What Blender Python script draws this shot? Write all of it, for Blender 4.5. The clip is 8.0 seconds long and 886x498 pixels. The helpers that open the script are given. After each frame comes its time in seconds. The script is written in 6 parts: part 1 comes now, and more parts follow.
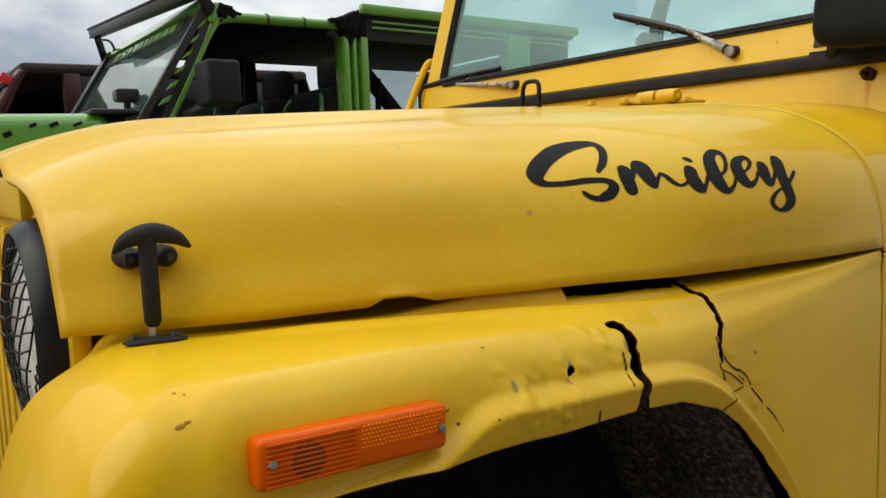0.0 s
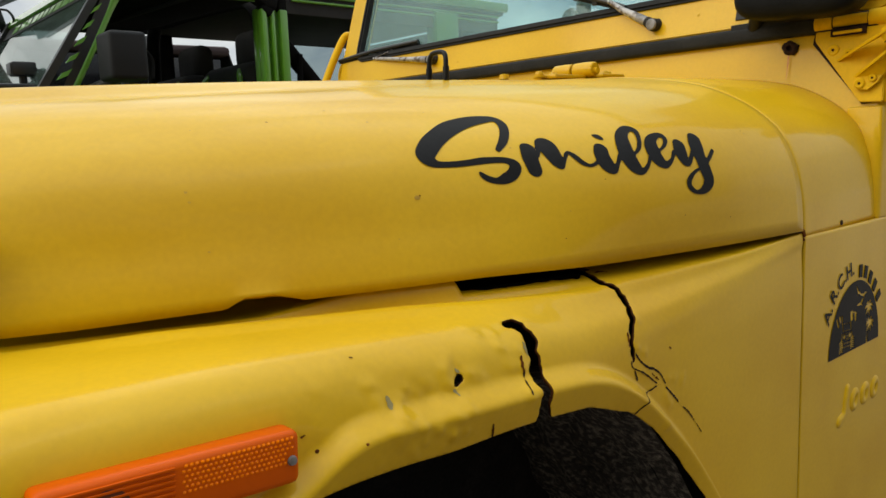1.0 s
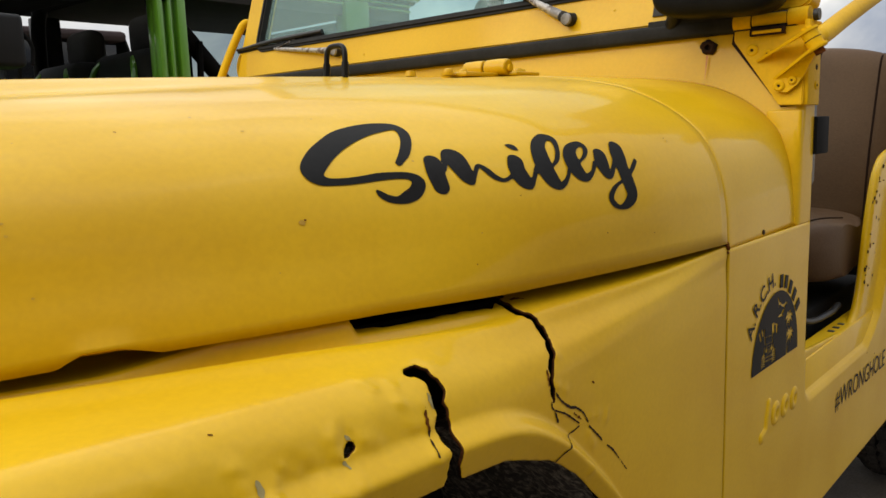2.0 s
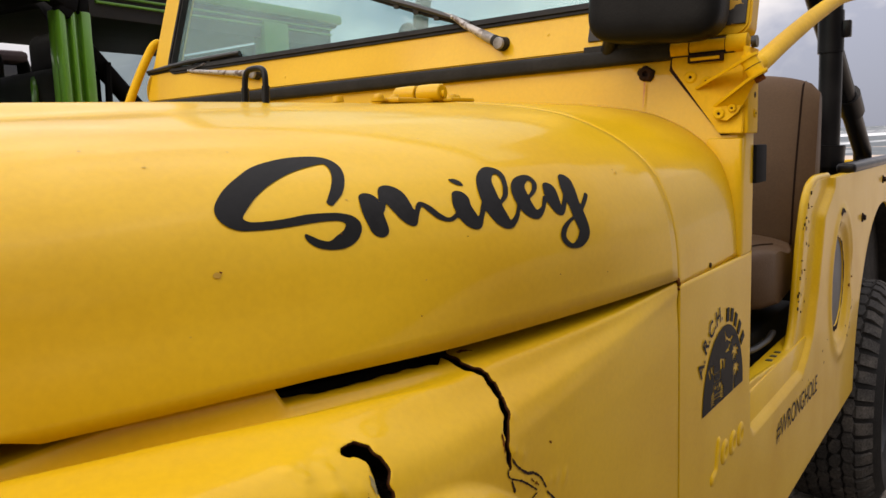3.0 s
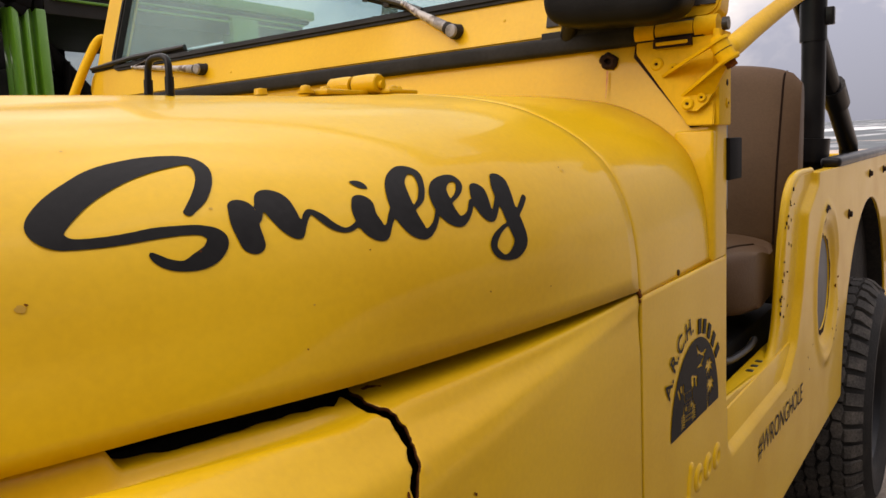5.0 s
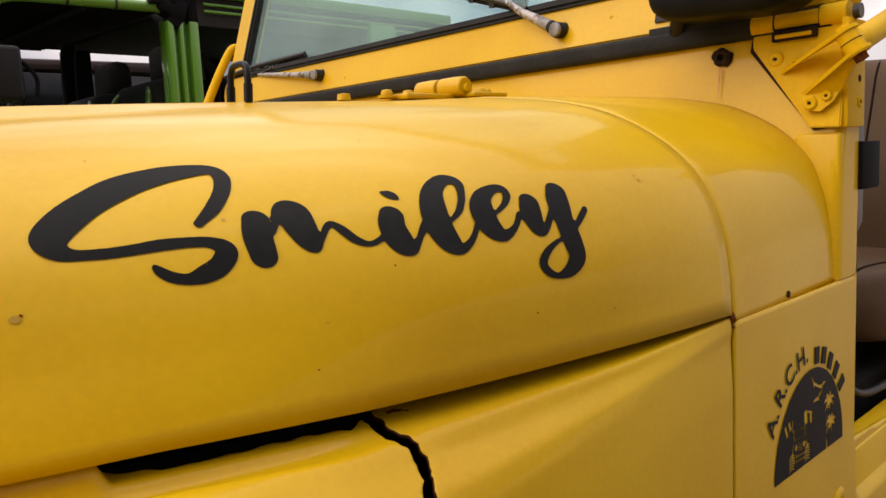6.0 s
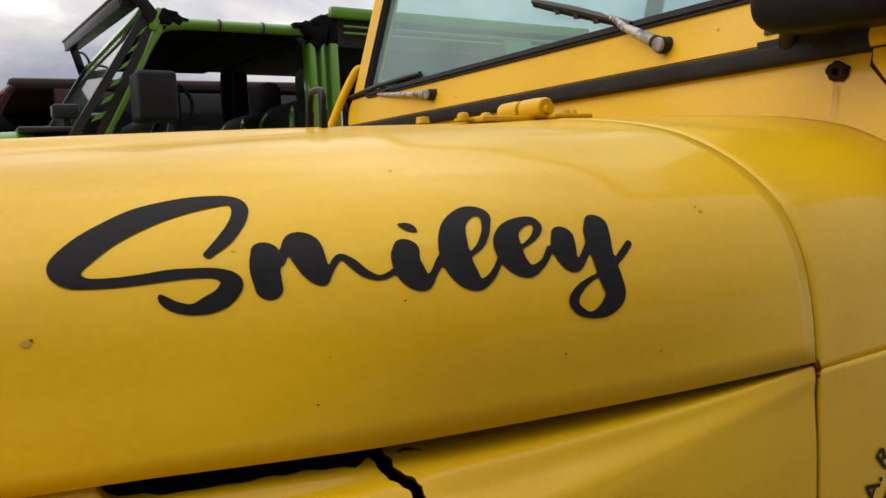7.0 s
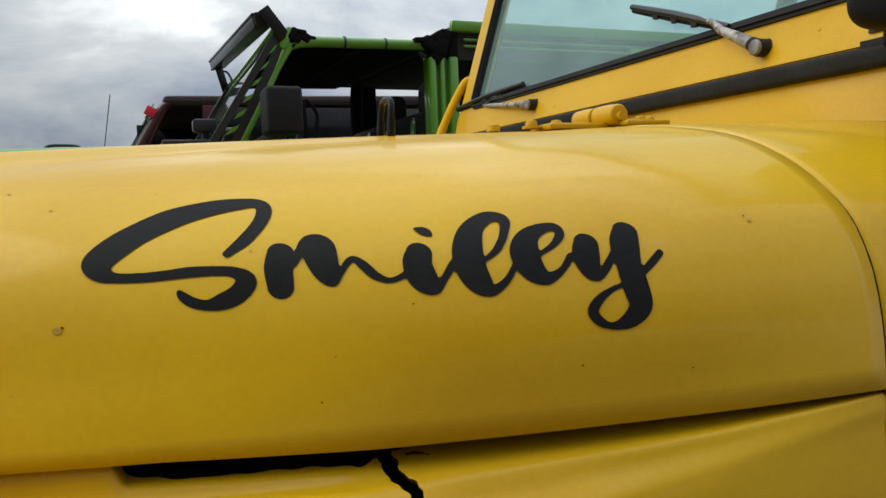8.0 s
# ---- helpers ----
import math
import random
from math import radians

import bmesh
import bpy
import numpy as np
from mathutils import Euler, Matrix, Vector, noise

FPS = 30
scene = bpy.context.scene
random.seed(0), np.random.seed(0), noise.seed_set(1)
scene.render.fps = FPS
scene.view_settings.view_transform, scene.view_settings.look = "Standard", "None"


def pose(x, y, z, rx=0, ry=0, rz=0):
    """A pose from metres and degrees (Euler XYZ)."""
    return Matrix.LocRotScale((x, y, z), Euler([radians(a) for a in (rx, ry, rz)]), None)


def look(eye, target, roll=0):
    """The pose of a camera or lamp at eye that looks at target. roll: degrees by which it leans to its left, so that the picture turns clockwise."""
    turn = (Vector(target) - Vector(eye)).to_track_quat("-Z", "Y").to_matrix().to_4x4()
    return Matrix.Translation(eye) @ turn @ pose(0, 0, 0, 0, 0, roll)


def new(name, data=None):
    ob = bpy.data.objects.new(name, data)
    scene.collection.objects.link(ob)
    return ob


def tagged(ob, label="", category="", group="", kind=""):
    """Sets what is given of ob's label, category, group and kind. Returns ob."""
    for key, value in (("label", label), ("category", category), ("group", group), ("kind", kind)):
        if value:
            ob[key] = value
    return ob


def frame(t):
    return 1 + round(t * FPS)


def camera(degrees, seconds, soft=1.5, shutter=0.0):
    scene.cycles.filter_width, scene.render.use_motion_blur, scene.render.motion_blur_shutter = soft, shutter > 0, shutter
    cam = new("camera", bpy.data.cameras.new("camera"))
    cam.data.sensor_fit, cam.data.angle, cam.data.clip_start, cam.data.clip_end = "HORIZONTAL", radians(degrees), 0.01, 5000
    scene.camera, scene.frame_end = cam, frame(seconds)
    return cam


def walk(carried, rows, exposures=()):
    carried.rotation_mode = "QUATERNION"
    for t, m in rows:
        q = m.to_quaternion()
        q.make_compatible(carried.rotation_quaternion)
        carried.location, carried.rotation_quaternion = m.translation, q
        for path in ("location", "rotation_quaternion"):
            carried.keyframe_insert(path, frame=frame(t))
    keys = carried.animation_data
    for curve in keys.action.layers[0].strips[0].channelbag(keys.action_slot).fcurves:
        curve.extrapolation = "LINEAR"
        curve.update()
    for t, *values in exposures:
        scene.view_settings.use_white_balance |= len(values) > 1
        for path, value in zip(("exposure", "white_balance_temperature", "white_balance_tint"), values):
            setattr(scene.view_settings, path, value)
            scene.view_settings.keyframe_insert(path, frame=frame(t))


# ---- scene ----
cam = camera(60.5, 8.0, soft=1.5)
PATH = [
    (0, (-1.052, -0.447, 1.08), (0.137, 1.147, 0.865), -2.2),
    (0.5, (-1.004, -0.43, 1.079), (0.236, 1.119, 0.828), -2.3),
    (1, (-0.953, -0.406, 1.076), (0.354, 1.083, 0.804), -2.2),
    (1.5, (-0.907, -0.379, 1.086), (0.474, 1.035, 0.781), -2.1),
    (3, (-0.822, -0.285, 1.103), (0.772, 0.896, 0.848), -2.0),
    (3.5, (-0.798, -0.271, 1.111), (0.84, 0.848, 0.854), -2.2),
    (4, (-0.77, -0.261, 1.113), (0.889, 0.817, 0.821), -2.1),
    (5.3, (-0.679, -0.277, 1.096), (0.879, 0.952, 0.848), -2.8),
    (5.5, (-0.662, -0.279, 1.098), (0.847, 1.009, 0.846), -2.7),
    (6, (-0.625, -0.303, 1.099), (0.732, 1.148, 0.864), -2.7),
    (6.5, (-0.585, -0.318, 1.104), (0.62, 1.265, 0.9), -2.6),
    (7, (-0.549, -0.339, 1.107), (0.504, 1.351, 0.923), -2.5),
    (7.5, (-0.519, -0.355, 1.1), (0.388, 1.418, 0.914), -2.4),
    (8, (-0.483, -0.372, 1.099), (0.26, 1.48, 0.962), -2.1),
]
EXPOSURES = [(0, .15, 6800, 4), (1, .08, 6850, 4), (1.5, .10, 6950, 5), (3, .23, 7200, 16), (3.5, .22, 7200, 17), (4, .18, 7250, 17), (5.5, .26, 7450, 20), (6.5, .13, 7450, 18), (7, .04, 7100, 14), (8, -.08, 6500, 5)]
walk(cam, [(t, look(eye, target, roll)) for t, eye, target, roll in PATH], EXPOSURES)

# ---- world and light: a bright overcast beach ----
world = bpy.data.worlds.new("overcast_sky")
scene.world = world
world.use_nodes = True
wn, wl = world.node_tree.nodes, world.node_tree.links
wn.clear()
w_out = wn.new("ShaderNodeOutputWorld")
w_bg = wn.new("ShaderNodeBackground")
w_sky = wn.new("ShaderNodeTexSky")
w_sky.sky_type, w_sky.sun_disc = "NISHITA", False
w_sky.sun_elevation, w_sky.sun_rotation = radians(39), radians(-79)
w_map = wn.new("ShaderNodeTexCoord")
w_scale = wn.new("ShaderNodeMapping")
w_scale.inputs["Scale"].default_value = (1.0, 1.0, 2.0)
w_scale.inputs["Location"].default_value = (4.09, 5.6, 1.68)
w_noise = wn.new("ShaderNodeTexNoise")
w_noise.inputs["Scale"].default_value, w_noise.inputs["Detail"].default_value = 2.4, 7.0
w_noise.inputs["Roughness"].default_value, w_noise.inputs["Distortion"].default_value = 0.55, 0.3
w_ramp = wn.new("ShaderNodeValToRGB")
w_ramp.color_ramp.elements[0].position, w_ramp.color_ramp.elements[0].color = 0.41, (7.2, 8.2, 10.6, 1)
w_ramp.color_ramp.elements[1].position, w_ramp.color_ramp.elements[1].color = 0.57, (15.0, 15.4, 16.2, 1)
w_white = w_ramp.color_ramp.elements.new(0.65)
w_white.color = (23.0, 23.3, 24.0, 1)
w_mix = wn.new("ShaderNodeMix")
w_mix.data_type = "RGBA"
w_mix.inputs["Factor"].default_value = 0.93
wl.new(w_map.outputs["Generated"], w_scale.inputs["Vector"])
wl.new(w_scale.outputs["Vector"], w_noise.inputs["Vector"])
wl.new(w_noise.outputs["Fac"], w_ramp.inputs["Fac"])
wl.new(w_sky.outputs["Color"], w_mix.inputs["A"])
wl.new(w_ramp.outputs["Color"], w_mix.inputs["B"])
w_sep = wn.new("ShaderNodeSeparateXYZ")
w_rise = wn.new("ShaderNodeMapRange")
w_rise.inputs["From Min"].default_value, w_rise.inputs["From Max"].default_value = 0.0, 1.0
w_rise.inputs["To Min"].default_value, w_rise.inputs["To Max"].default_value = 0.74, 1.45
w_dot = wn.new("ShaderNodeVectorMath")
w_dot.operation = "DOT_PRODUCT"
w_dot.inputs[1].default_value = (0.38, 0.30, 0.875)
w_glow = wn.new("ShaderNodeMapRange")
w_glow.inputs["From Min"].default_value, w_glow.inputs["From Max"].default_value = -0.20, 0.9
w_glow.inputs["To Min"].default_value, w_glow.inputs["To Max"].default_value = 0.03, 1.32
wl.new(w_map.outputs["Generated"], w_dot.inputs[0])
wl.new(w_dot.outputs["Value"], w_glow.inputs["Value"])
w_both = wn.new("ShaderNodeMath")
w_both.operation = "MULTIPLY"
w_mul = wn.new("ShaderNodeVectorMath")
w_mul.operation = "SCALE"
wl.new(w_map.outputs["Generated"], w_sep.inputs["Vector"])
wl.new(w_sep.outputs["Z"], w_rise.inputs["Value"])
wl.new(w_mix.outputs["Result"], w_mul.inputs[0])
wl.new(w_rise.outputs["Result"], w_both.inputs[0])
wl.new(w_glow.outputs["Result"], w_both.inputs[1])
wl.new(w_both.outputs["Value"], w_mul.inputs["Scale"])
wl.new(w_mul.outputs["Vector"], w_bg.inputs["Color"])
w_bg.inputs["Strength"].default_value = 0.071
wl.new(w_bg.outputs["Background"], w_out.inputs["Surface"])

sun_data = bpy.data.lights.new("sun", "SUN")
sun_data.energy, sun_data.angle, sun_data.color = 1.9, radians(60), (1.0, 0.95, 0.87)
sun = new("sun", sun_data)
sun.matrix_world = look((-6.0, 1.2, 5.0), (0, 0, 0))


# ---- materials ----
def mat(name, color, rough=0.5, metal=0.0, coat=0.0, color2=None, scale=6.0, mixpos=(0.4, 0.7), fine=0.06, fine_scale=180.0, bump=0.0, bump_scale=60.0, rough_var=0.0, spec=0.5):
    """A procedural surface: two colours laid out by a large noise, a fine grain over it, relief and uneven gloss."""
    m = bpy.data.materials.new(name)
    m.use_nodes = True
    n, l = m.node_tree.nodes, m.node_tree.links
    b = n["Principled BSDF"]
    b.inputs["Metallic"].default_value, b.inputs["Roughness"].default_value = metal, rough
    b.inputs["Coat Weight"].default_value, b.inputs["Coat Roughness"].default_value = coat, 0.10
    b.inputs["Specular IOR Level"].default_value = spec
    tc = n.new("ShaderNodeTexCoord")
    big = n.new("ShaderNodeTexNoise")
    big.inputs["Scale"].default_value, big.inputs["Detail"].default_value = scale, 5.0
    l.new(tc.outputs["Object"], big.inputs["Vector"])
    ramp = n.new("ShaderNodeValToRGB")
    c2 = color2 or [c * 0.86 for c in color]
    ramp.color_ramp.elements[0].position, ramp.color_ramp.elements[1].position = mixpos
    ramp.color_ramp.elements[0].color, ramp.color_ramp.elements[1].color = (*color, 1), (*c2, 1)
    l.new(big.outputs["Fac"], ramp.inputs["Fac"])
    small = n.new("ShaderNodeTexNoise")
    small.inputs["Scale"].default_value, small.inputs["Detail"].default_value = fine_scale, 3.0
    l.new(tc.outputs["Object"], small.inputs["Vector"])
    vary = n.new("ShaderNodeMapRange")
    vary.inputs["From Min"].default_value, vary.inputs["From Max"].default_value = 0.3, 0.7
    vary.inputs["To Min"].default_value, vary.inputs["To Max"].default_value = 1 - fine, 1 + fine
    l.new(small.outputs["Fac"], vary.inputs["Value"])
    mul = n.new("ShaderNodeVectorMath")
    mul.operation = "SCALE"
    l.new(ramp.outputs["Color"], mul.inputs[0])
    l.new(vary.outputs["Result"], mul.inputs["Scale"])
    l.new(mul.outputs["Vector"], b.inputs["Base Color"])
    if rough_var:
        rr = n.new("ShaderNodeMapRange")
        rr.inputs["To Min"].default_value, rr.inputs["To Max"].default_value = max(rough - rough_var, 0.02), rough + rough_var
        l.new(big.outputs["Fac"], rr.inputs["Value"])
        l.new(rr.outputs["Result"], b.inputs["Roughness"])
    if bump:
        bn = n.new("ShaderNodeTexNoise")
        bn.inputs["Scale"].default_value, bn.inputs["Detail"].default_value = bump_scale, 4.0
        l.new(tc.outputs["Object"], bn.inputs["Vector"])
        bp = n.new("ShaderNodeBump")
        bp.inputs["Strength"].default_value, bp.inputs["Distance"].default_value = bump, 0.004
        l.new(bn.outputs["Fac"], bp.inputs["Height"])
        l.new(bp.outputs["Normal"], b.inputs["Normal"])
    return m


YELLOW = mat("yellow_paint", (0.680, 0.410, 0.006), 0.5, coat=0.34, spec=0.2, color2=(0.600, 0.342, 0.004), scale=4.5, fine=0.03, bump=0.07, bump_scale=22, rough_var=0.14)
YELLOW.node_tree.nodes["Principled BSDF"].inputs["Coat Roughness"].default_value = 0.095  # polished gloss
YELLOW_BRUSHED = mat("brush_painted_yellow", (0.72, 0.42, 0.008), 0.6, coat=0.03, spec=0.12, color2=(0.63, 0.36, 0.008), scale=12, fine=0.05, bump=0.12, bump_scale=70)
BLACK_VINYL = mat("black_vinyl", (0.0092, 0.0090, 0.0090), 0.55, spec=0.11, fine=0.15, color2=(0.015, 0.0145, 0.0145))
BLACK_PLASTIC = mat("black_plastic", (0.014, 0.014, 0.015), 0.42, fine=0.1, color2=(0.022, 0.022, 0.023), bump=0.1, bump_scale=300)
RUBBER = mat("black_rubber", (0.007, 0.007, 0.007), 0.7, spec=0.3, fine=0.2, color2=(0.016, 0.0155, 0.015), scale=20, bump=0.2, bump_scale=120)
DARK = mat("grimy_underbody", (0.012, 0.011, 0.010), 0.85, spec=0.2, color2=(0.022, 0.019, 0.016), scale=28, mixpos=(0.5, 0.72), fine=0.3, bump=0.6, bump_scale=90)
STEEL = mat("dull_steel", (0.42, 0.41, 0.40), 0.35, metal=0.9, color2=(0.3, 0.29, 0.28), scale=40)
RUST = mat("rust", (0.17, 0.052, 0.010), 0.9, spec=0.05, color2=(0.055, 0.018, 0.006), scale=60, fine=0.3, bump=0.5, bump_scale=200)
RUST_EDGE = mat("dark_rust", (0.075, 0.026, 0.009), 0.9, spec=0.05, color2=(0.030, 0.013, 0.007), scale=90, fine=0.3, bump=0.5, bump_scale=200)
TAN = mat("brown_leatherette", (0.100, 0.056, 0.028), 0.55, spec=0.2, color2=(0.076, 0.042, 0.021), scale=5, bump=0.12, bump_scale=260)
GREEN = mat("green_paint", (0.125, 0.34, 0.028), 0.35, coat=0.8, color2=(0.105, 0.295, 0.025), scale=2)
AMBER = mat("amber_lens", (0.60, 0.088, 0.0006), 0.25, spec=0.12, color2=(0.50, 0.068, 0.0006), fine=0.02)
PEELING = mat("peeling_black_paint", (0.016, 0.015, 0.015), 0.5, color2=(0.60, 0.34, 0.02), scale=60, mixpos=(0.60, 0.615), bump=0.3, bump_scale=60)
WORN_GREY = mat("worn_grey_metal", (0.30, 0.29, 0.29), 0.5, color2=(0.12, 0.11, 0.10), scale=70, metal=0.3)
BLACK_RING = mat("perished_black_rubber", (0.022, 0.020, 0.018), 0.75, spec=0.25, color2=(0.06, 0.052, 0.045), scale=120, mixpos=(0.52, 0.70), bump=0.3, bump_scale=200)
WORN_STEEL = mat("chipped_steel", (0.42, 0.40, 0.385), 0.5, color2=(0.13, 0.10, 0.085), scale=85, mixpos=(0.50, 0.60), metal=0.3, bump=0.2, bump_scale=200)
TAN_DARK = mat("dark_piping", (0.022, 0.012, 0.008), 0.8, spec=0.05)
BLACK_FABRIC = mat("black_soft_top", (0.019, 0.019, 0.020), 0.8, color2=(0.028, 0.028, 0.029), scale=8, bump=0.25, bump_scale=140)
MAROON = mat("maroon_paint", (0.060, 0.007, 0.009), 0.35, coat=0.2, color2=(0.046, 0.006, 0.008))
MAROON_TOP = mat("brown_black_cloth", (0.030, 0.013, 0.013), 0.75, color2=(0.040, 0.020, 0.019), scale=8, bump=0.2, bump_scale=140)
NEON_RED = mat("red_sticker", (0.75, 0.03, 0.06), 0.5, color2=(0.65, 0.03, 0.05))
DARK_WINDOW = mat("dark_window", (0.012, 0.012, 0.014), 0.12, color2=(0.016, 0.016, 0.018))
MUD = mat("dried_mud", (0.040, 0.034, 0.029), 0.9, color2=(0.30, 0.265, 0.22), scale=120, mixpos=(0.46, 0.74), fine=0.5, fine_scale=420, bump=0.9, bump_scale=150)
SMUDGE = mat("brown_smudge", (0.44, 0.25, 0.018), 0.6, color2=(0.56, 0.33, 0.012), scale=300)
BLACK_FLAT = mat("flat_black_plastic", (0.006, 0.006, 0.0065), 0.8, color2=(0.009, 0.009, 0.0095), spec=0.10)
GREY_BLACK = mat("textured_grey_black_plastic", (0.011, 0.012, 0.014), 0.65, spec=0.22, color2=(0.016, 0.017, 0.019), bump=0.1, bump_scale=200)
LENS = mat("lamp_lens", (0.05, 0.05, 0.052), 0.3, spec=0.4, color2=(0.035, 0.035, 0.037), scale=60)
AMBER_BRIGHT = mat("amber_reflector", (0.84, 0.185, 0.001), 0.25, spec=0.1, color2=(0.74, 0.14, 0.001), fine=0.02)
AMBER_DARK = mat("amber_socket", (0.10, 0.022, 0.004), 0.5, spec=0.2, color2=(0.10, 0.022, 0.005), scale=90)
FILLER = mat("grey_filler", (0.32, 0.265, 0.12), 0.95, spec=0.05, color2=(0.22, 0.175, 0.08), scale=160)
CHROME = mat("lamp_reflector", (0.86, 0.86, 0.85), 0.35, metal=0.4, color2=(0.62, 0.62, 0.62), scale=70)
BLACK_SATIN = mat("black_satin_paint", (0.006, 0.006, 0.007), 0.34, spec=0.22, color2=(0.013, 0.013, 0.014), scale=12, rough_var=0.1)
MIRROR_BLACK = mat("black_mirror_housing", (0.006, 0.006, 0.006), 0.42, spec=0.07, color2=(0.010, 0.010, 0.010), scale=14, bump=0.08, bump_scale=300)
# dark rust, also the painted shadow strips of the windshield hinge
RUBBER_DARK = mat("dark_rust_and_shadow", (0.035, 0.017, 0.010), 0.85, spec=0.12, color2=(0.014, 0.011, 0.010), scale=90, bump=0.4, bump_scale=300)
STAIN = mat("rust_stain", (0.50, 0.17, 0.02), 0.5, color2=(0.62, 0.28, 0.03), scale=120)
GREY_PATCH = mat("grey_plate", (0.105, 0.112, 0.125), 0.6, color2=(0.07, 0.075, 0.085), scale=14)
STICKER_RED = mat("faded_red_sticker", (0.35, 0.05, 0.04), 0.5, color2=(0.42, 0.12, 0.1), scale=60)
STICKER_BLUE = mat("faded_blue_sticker", (0.10, 0.12, 0.28), 0.5, color2=(0.3, 0.3, 0.4), scale=60)
DARK_BROWN = mat("brown_black_plate", (0.05, 0.04, 0.033), 0.7, color2=(0.035, 0.028, 0.024))


def glass(name, tint, rough=0.02):
    m = bpy.data.materials.new(name)
    m.use_nodes = True
    b = m.node_tree.nodes["Principled BSDF"]
    b.inputs["Base Color"].default_value = (*tint, 1)
    b.inputs["Transmission Weight"].default_value, b.inputs["Roughness"].default_value = 1.0, rough
    b.inputs["IOR"].default_value = 1.45
    return m




def hazy_pane(name, tint, haze, amount):
    """A thin pane: clear tinted glass under a diffuse veil that paints in hazy reflection, with the sheen of its
    surface.
    """
    m = bpy.data.materials.new(name)
    m.use_nodes = True
    n, l = m.node_tree.nodes, m.node_tree.links
    n.clear()
    out = n.new("ShaderNodeOutputMaterial")
    clear, veil, sheen = n.new("ShaderNodeBsdfTransparent"), n.new("ShaderNodeBsdfDiffuse"), n.new("ShaderNodeBsdfGlossy")
    # the diffuse share is a pale reflection put into the glass colour
    clear.inputs["Color"].default_value, veil.inputs["Color"].default_value = (*tint, 1), (*haze, 1)
    sheen.inputs["Roughness"].default_value = 0.03
    tc, spots, share = n.new("ShaderNodeTexCoord"), n.new("ShaderNodeTexNoise"), n.new("ShaderNodeMapRange")
    spots.inputs["Scale"].default_value, spots.inputs["Detail"].default_value = 5.0, 6.0
    share.inputs["From Min"].default_value, share.inputs["From Max"].default_value = 0.3, 0.7
    share.inputs["To Min"].default_value, share.inputs["To Max"].default_value = amount - 0.06, amount + 0.06
    l.new(tc.outputs["Object"], spots.inputs["Vector"])
    l.new(spots.outputs["Fac"], share.inputs["Value"])
    mix, top, facing = n.new("ShaderNodeMixShader"), n.new("ShaderNodeMixShader"), n.new("ShaderNodeLayerWeight")
    steep, gloss = n.new("ShaderNodeMath"), n.new("ShaderNodeMapRange")
    steep.operation, steep.inputs[1].default_value = "POWER", 4.0
    facing.inputs["Blend"].default_value = 0.5
    gloss.inputs["To Min"].default_value, gloss.inputs["To Max"].default_value = 0.025, 0.75
    l.new(facing.outputs["Facing"], steep.inputs[0])
    l.new(steep.outputs["Value"], gloss.inputs["Value"])
    l.new(share.outputs["Result"], mix.inputs["Fac"])
    l.new(clear.outputs["BSDF"], mix.inputs[1])
    l.new(veil.outputs["BSDF"], mix.inputs[2])
    l.new(gloss.outputs["Result"], top.inputs["Fac"])
    l.new(mix.outputs["Shader"], top.inputs[1])
    l.new(sheen.outputs["BSDF"], top.inputs[2])
    l.new(top.outputs["Shader"], out.inputs["Surface"])
    return m


WINDSHIELD = hazy_pane("windshield_glass", (0.75, 0.915, 0.90), (0.36, 0.53, 0.52), 0.20)
FAR_WINDOW = glass("tinted_side_glass", (0.42, 0.50, 0.50))
TYRE = mat("tyre_rubber", (0.008, 0.008, 0.008), 0.75, spec=0.3, fine=0.3, color2=(0.020, 0.019, 0.017), scale=14, mixpos=(0.5, 0.75), bump=0.3, bump_scale=150)
TREAD = mat("worn_tread_rubber", (0.048, 0.046, 0.044), 0.9, spec=0.2, fine=0.3, color2=(0.095, 0.086, 0.077), scale=14, mixpos=(0.45, 0.7), bump=0.3, bump_scale=150)
WINDSHIELD_GREEN = hazy_pane("green_car_glass", (0.62, 0.73, 0.70), (0.24, 0.33, 0.30), 0.14)
LAMP_GLASS = glass("lamp_glass", (0.80, 0.80, 0.80), 0.08)
LAMP_GLASS.node_tree.nodes["Principled BSDF"].inputs["Transmission Weight"].default_value = 0.80  # fluted, dusty lens


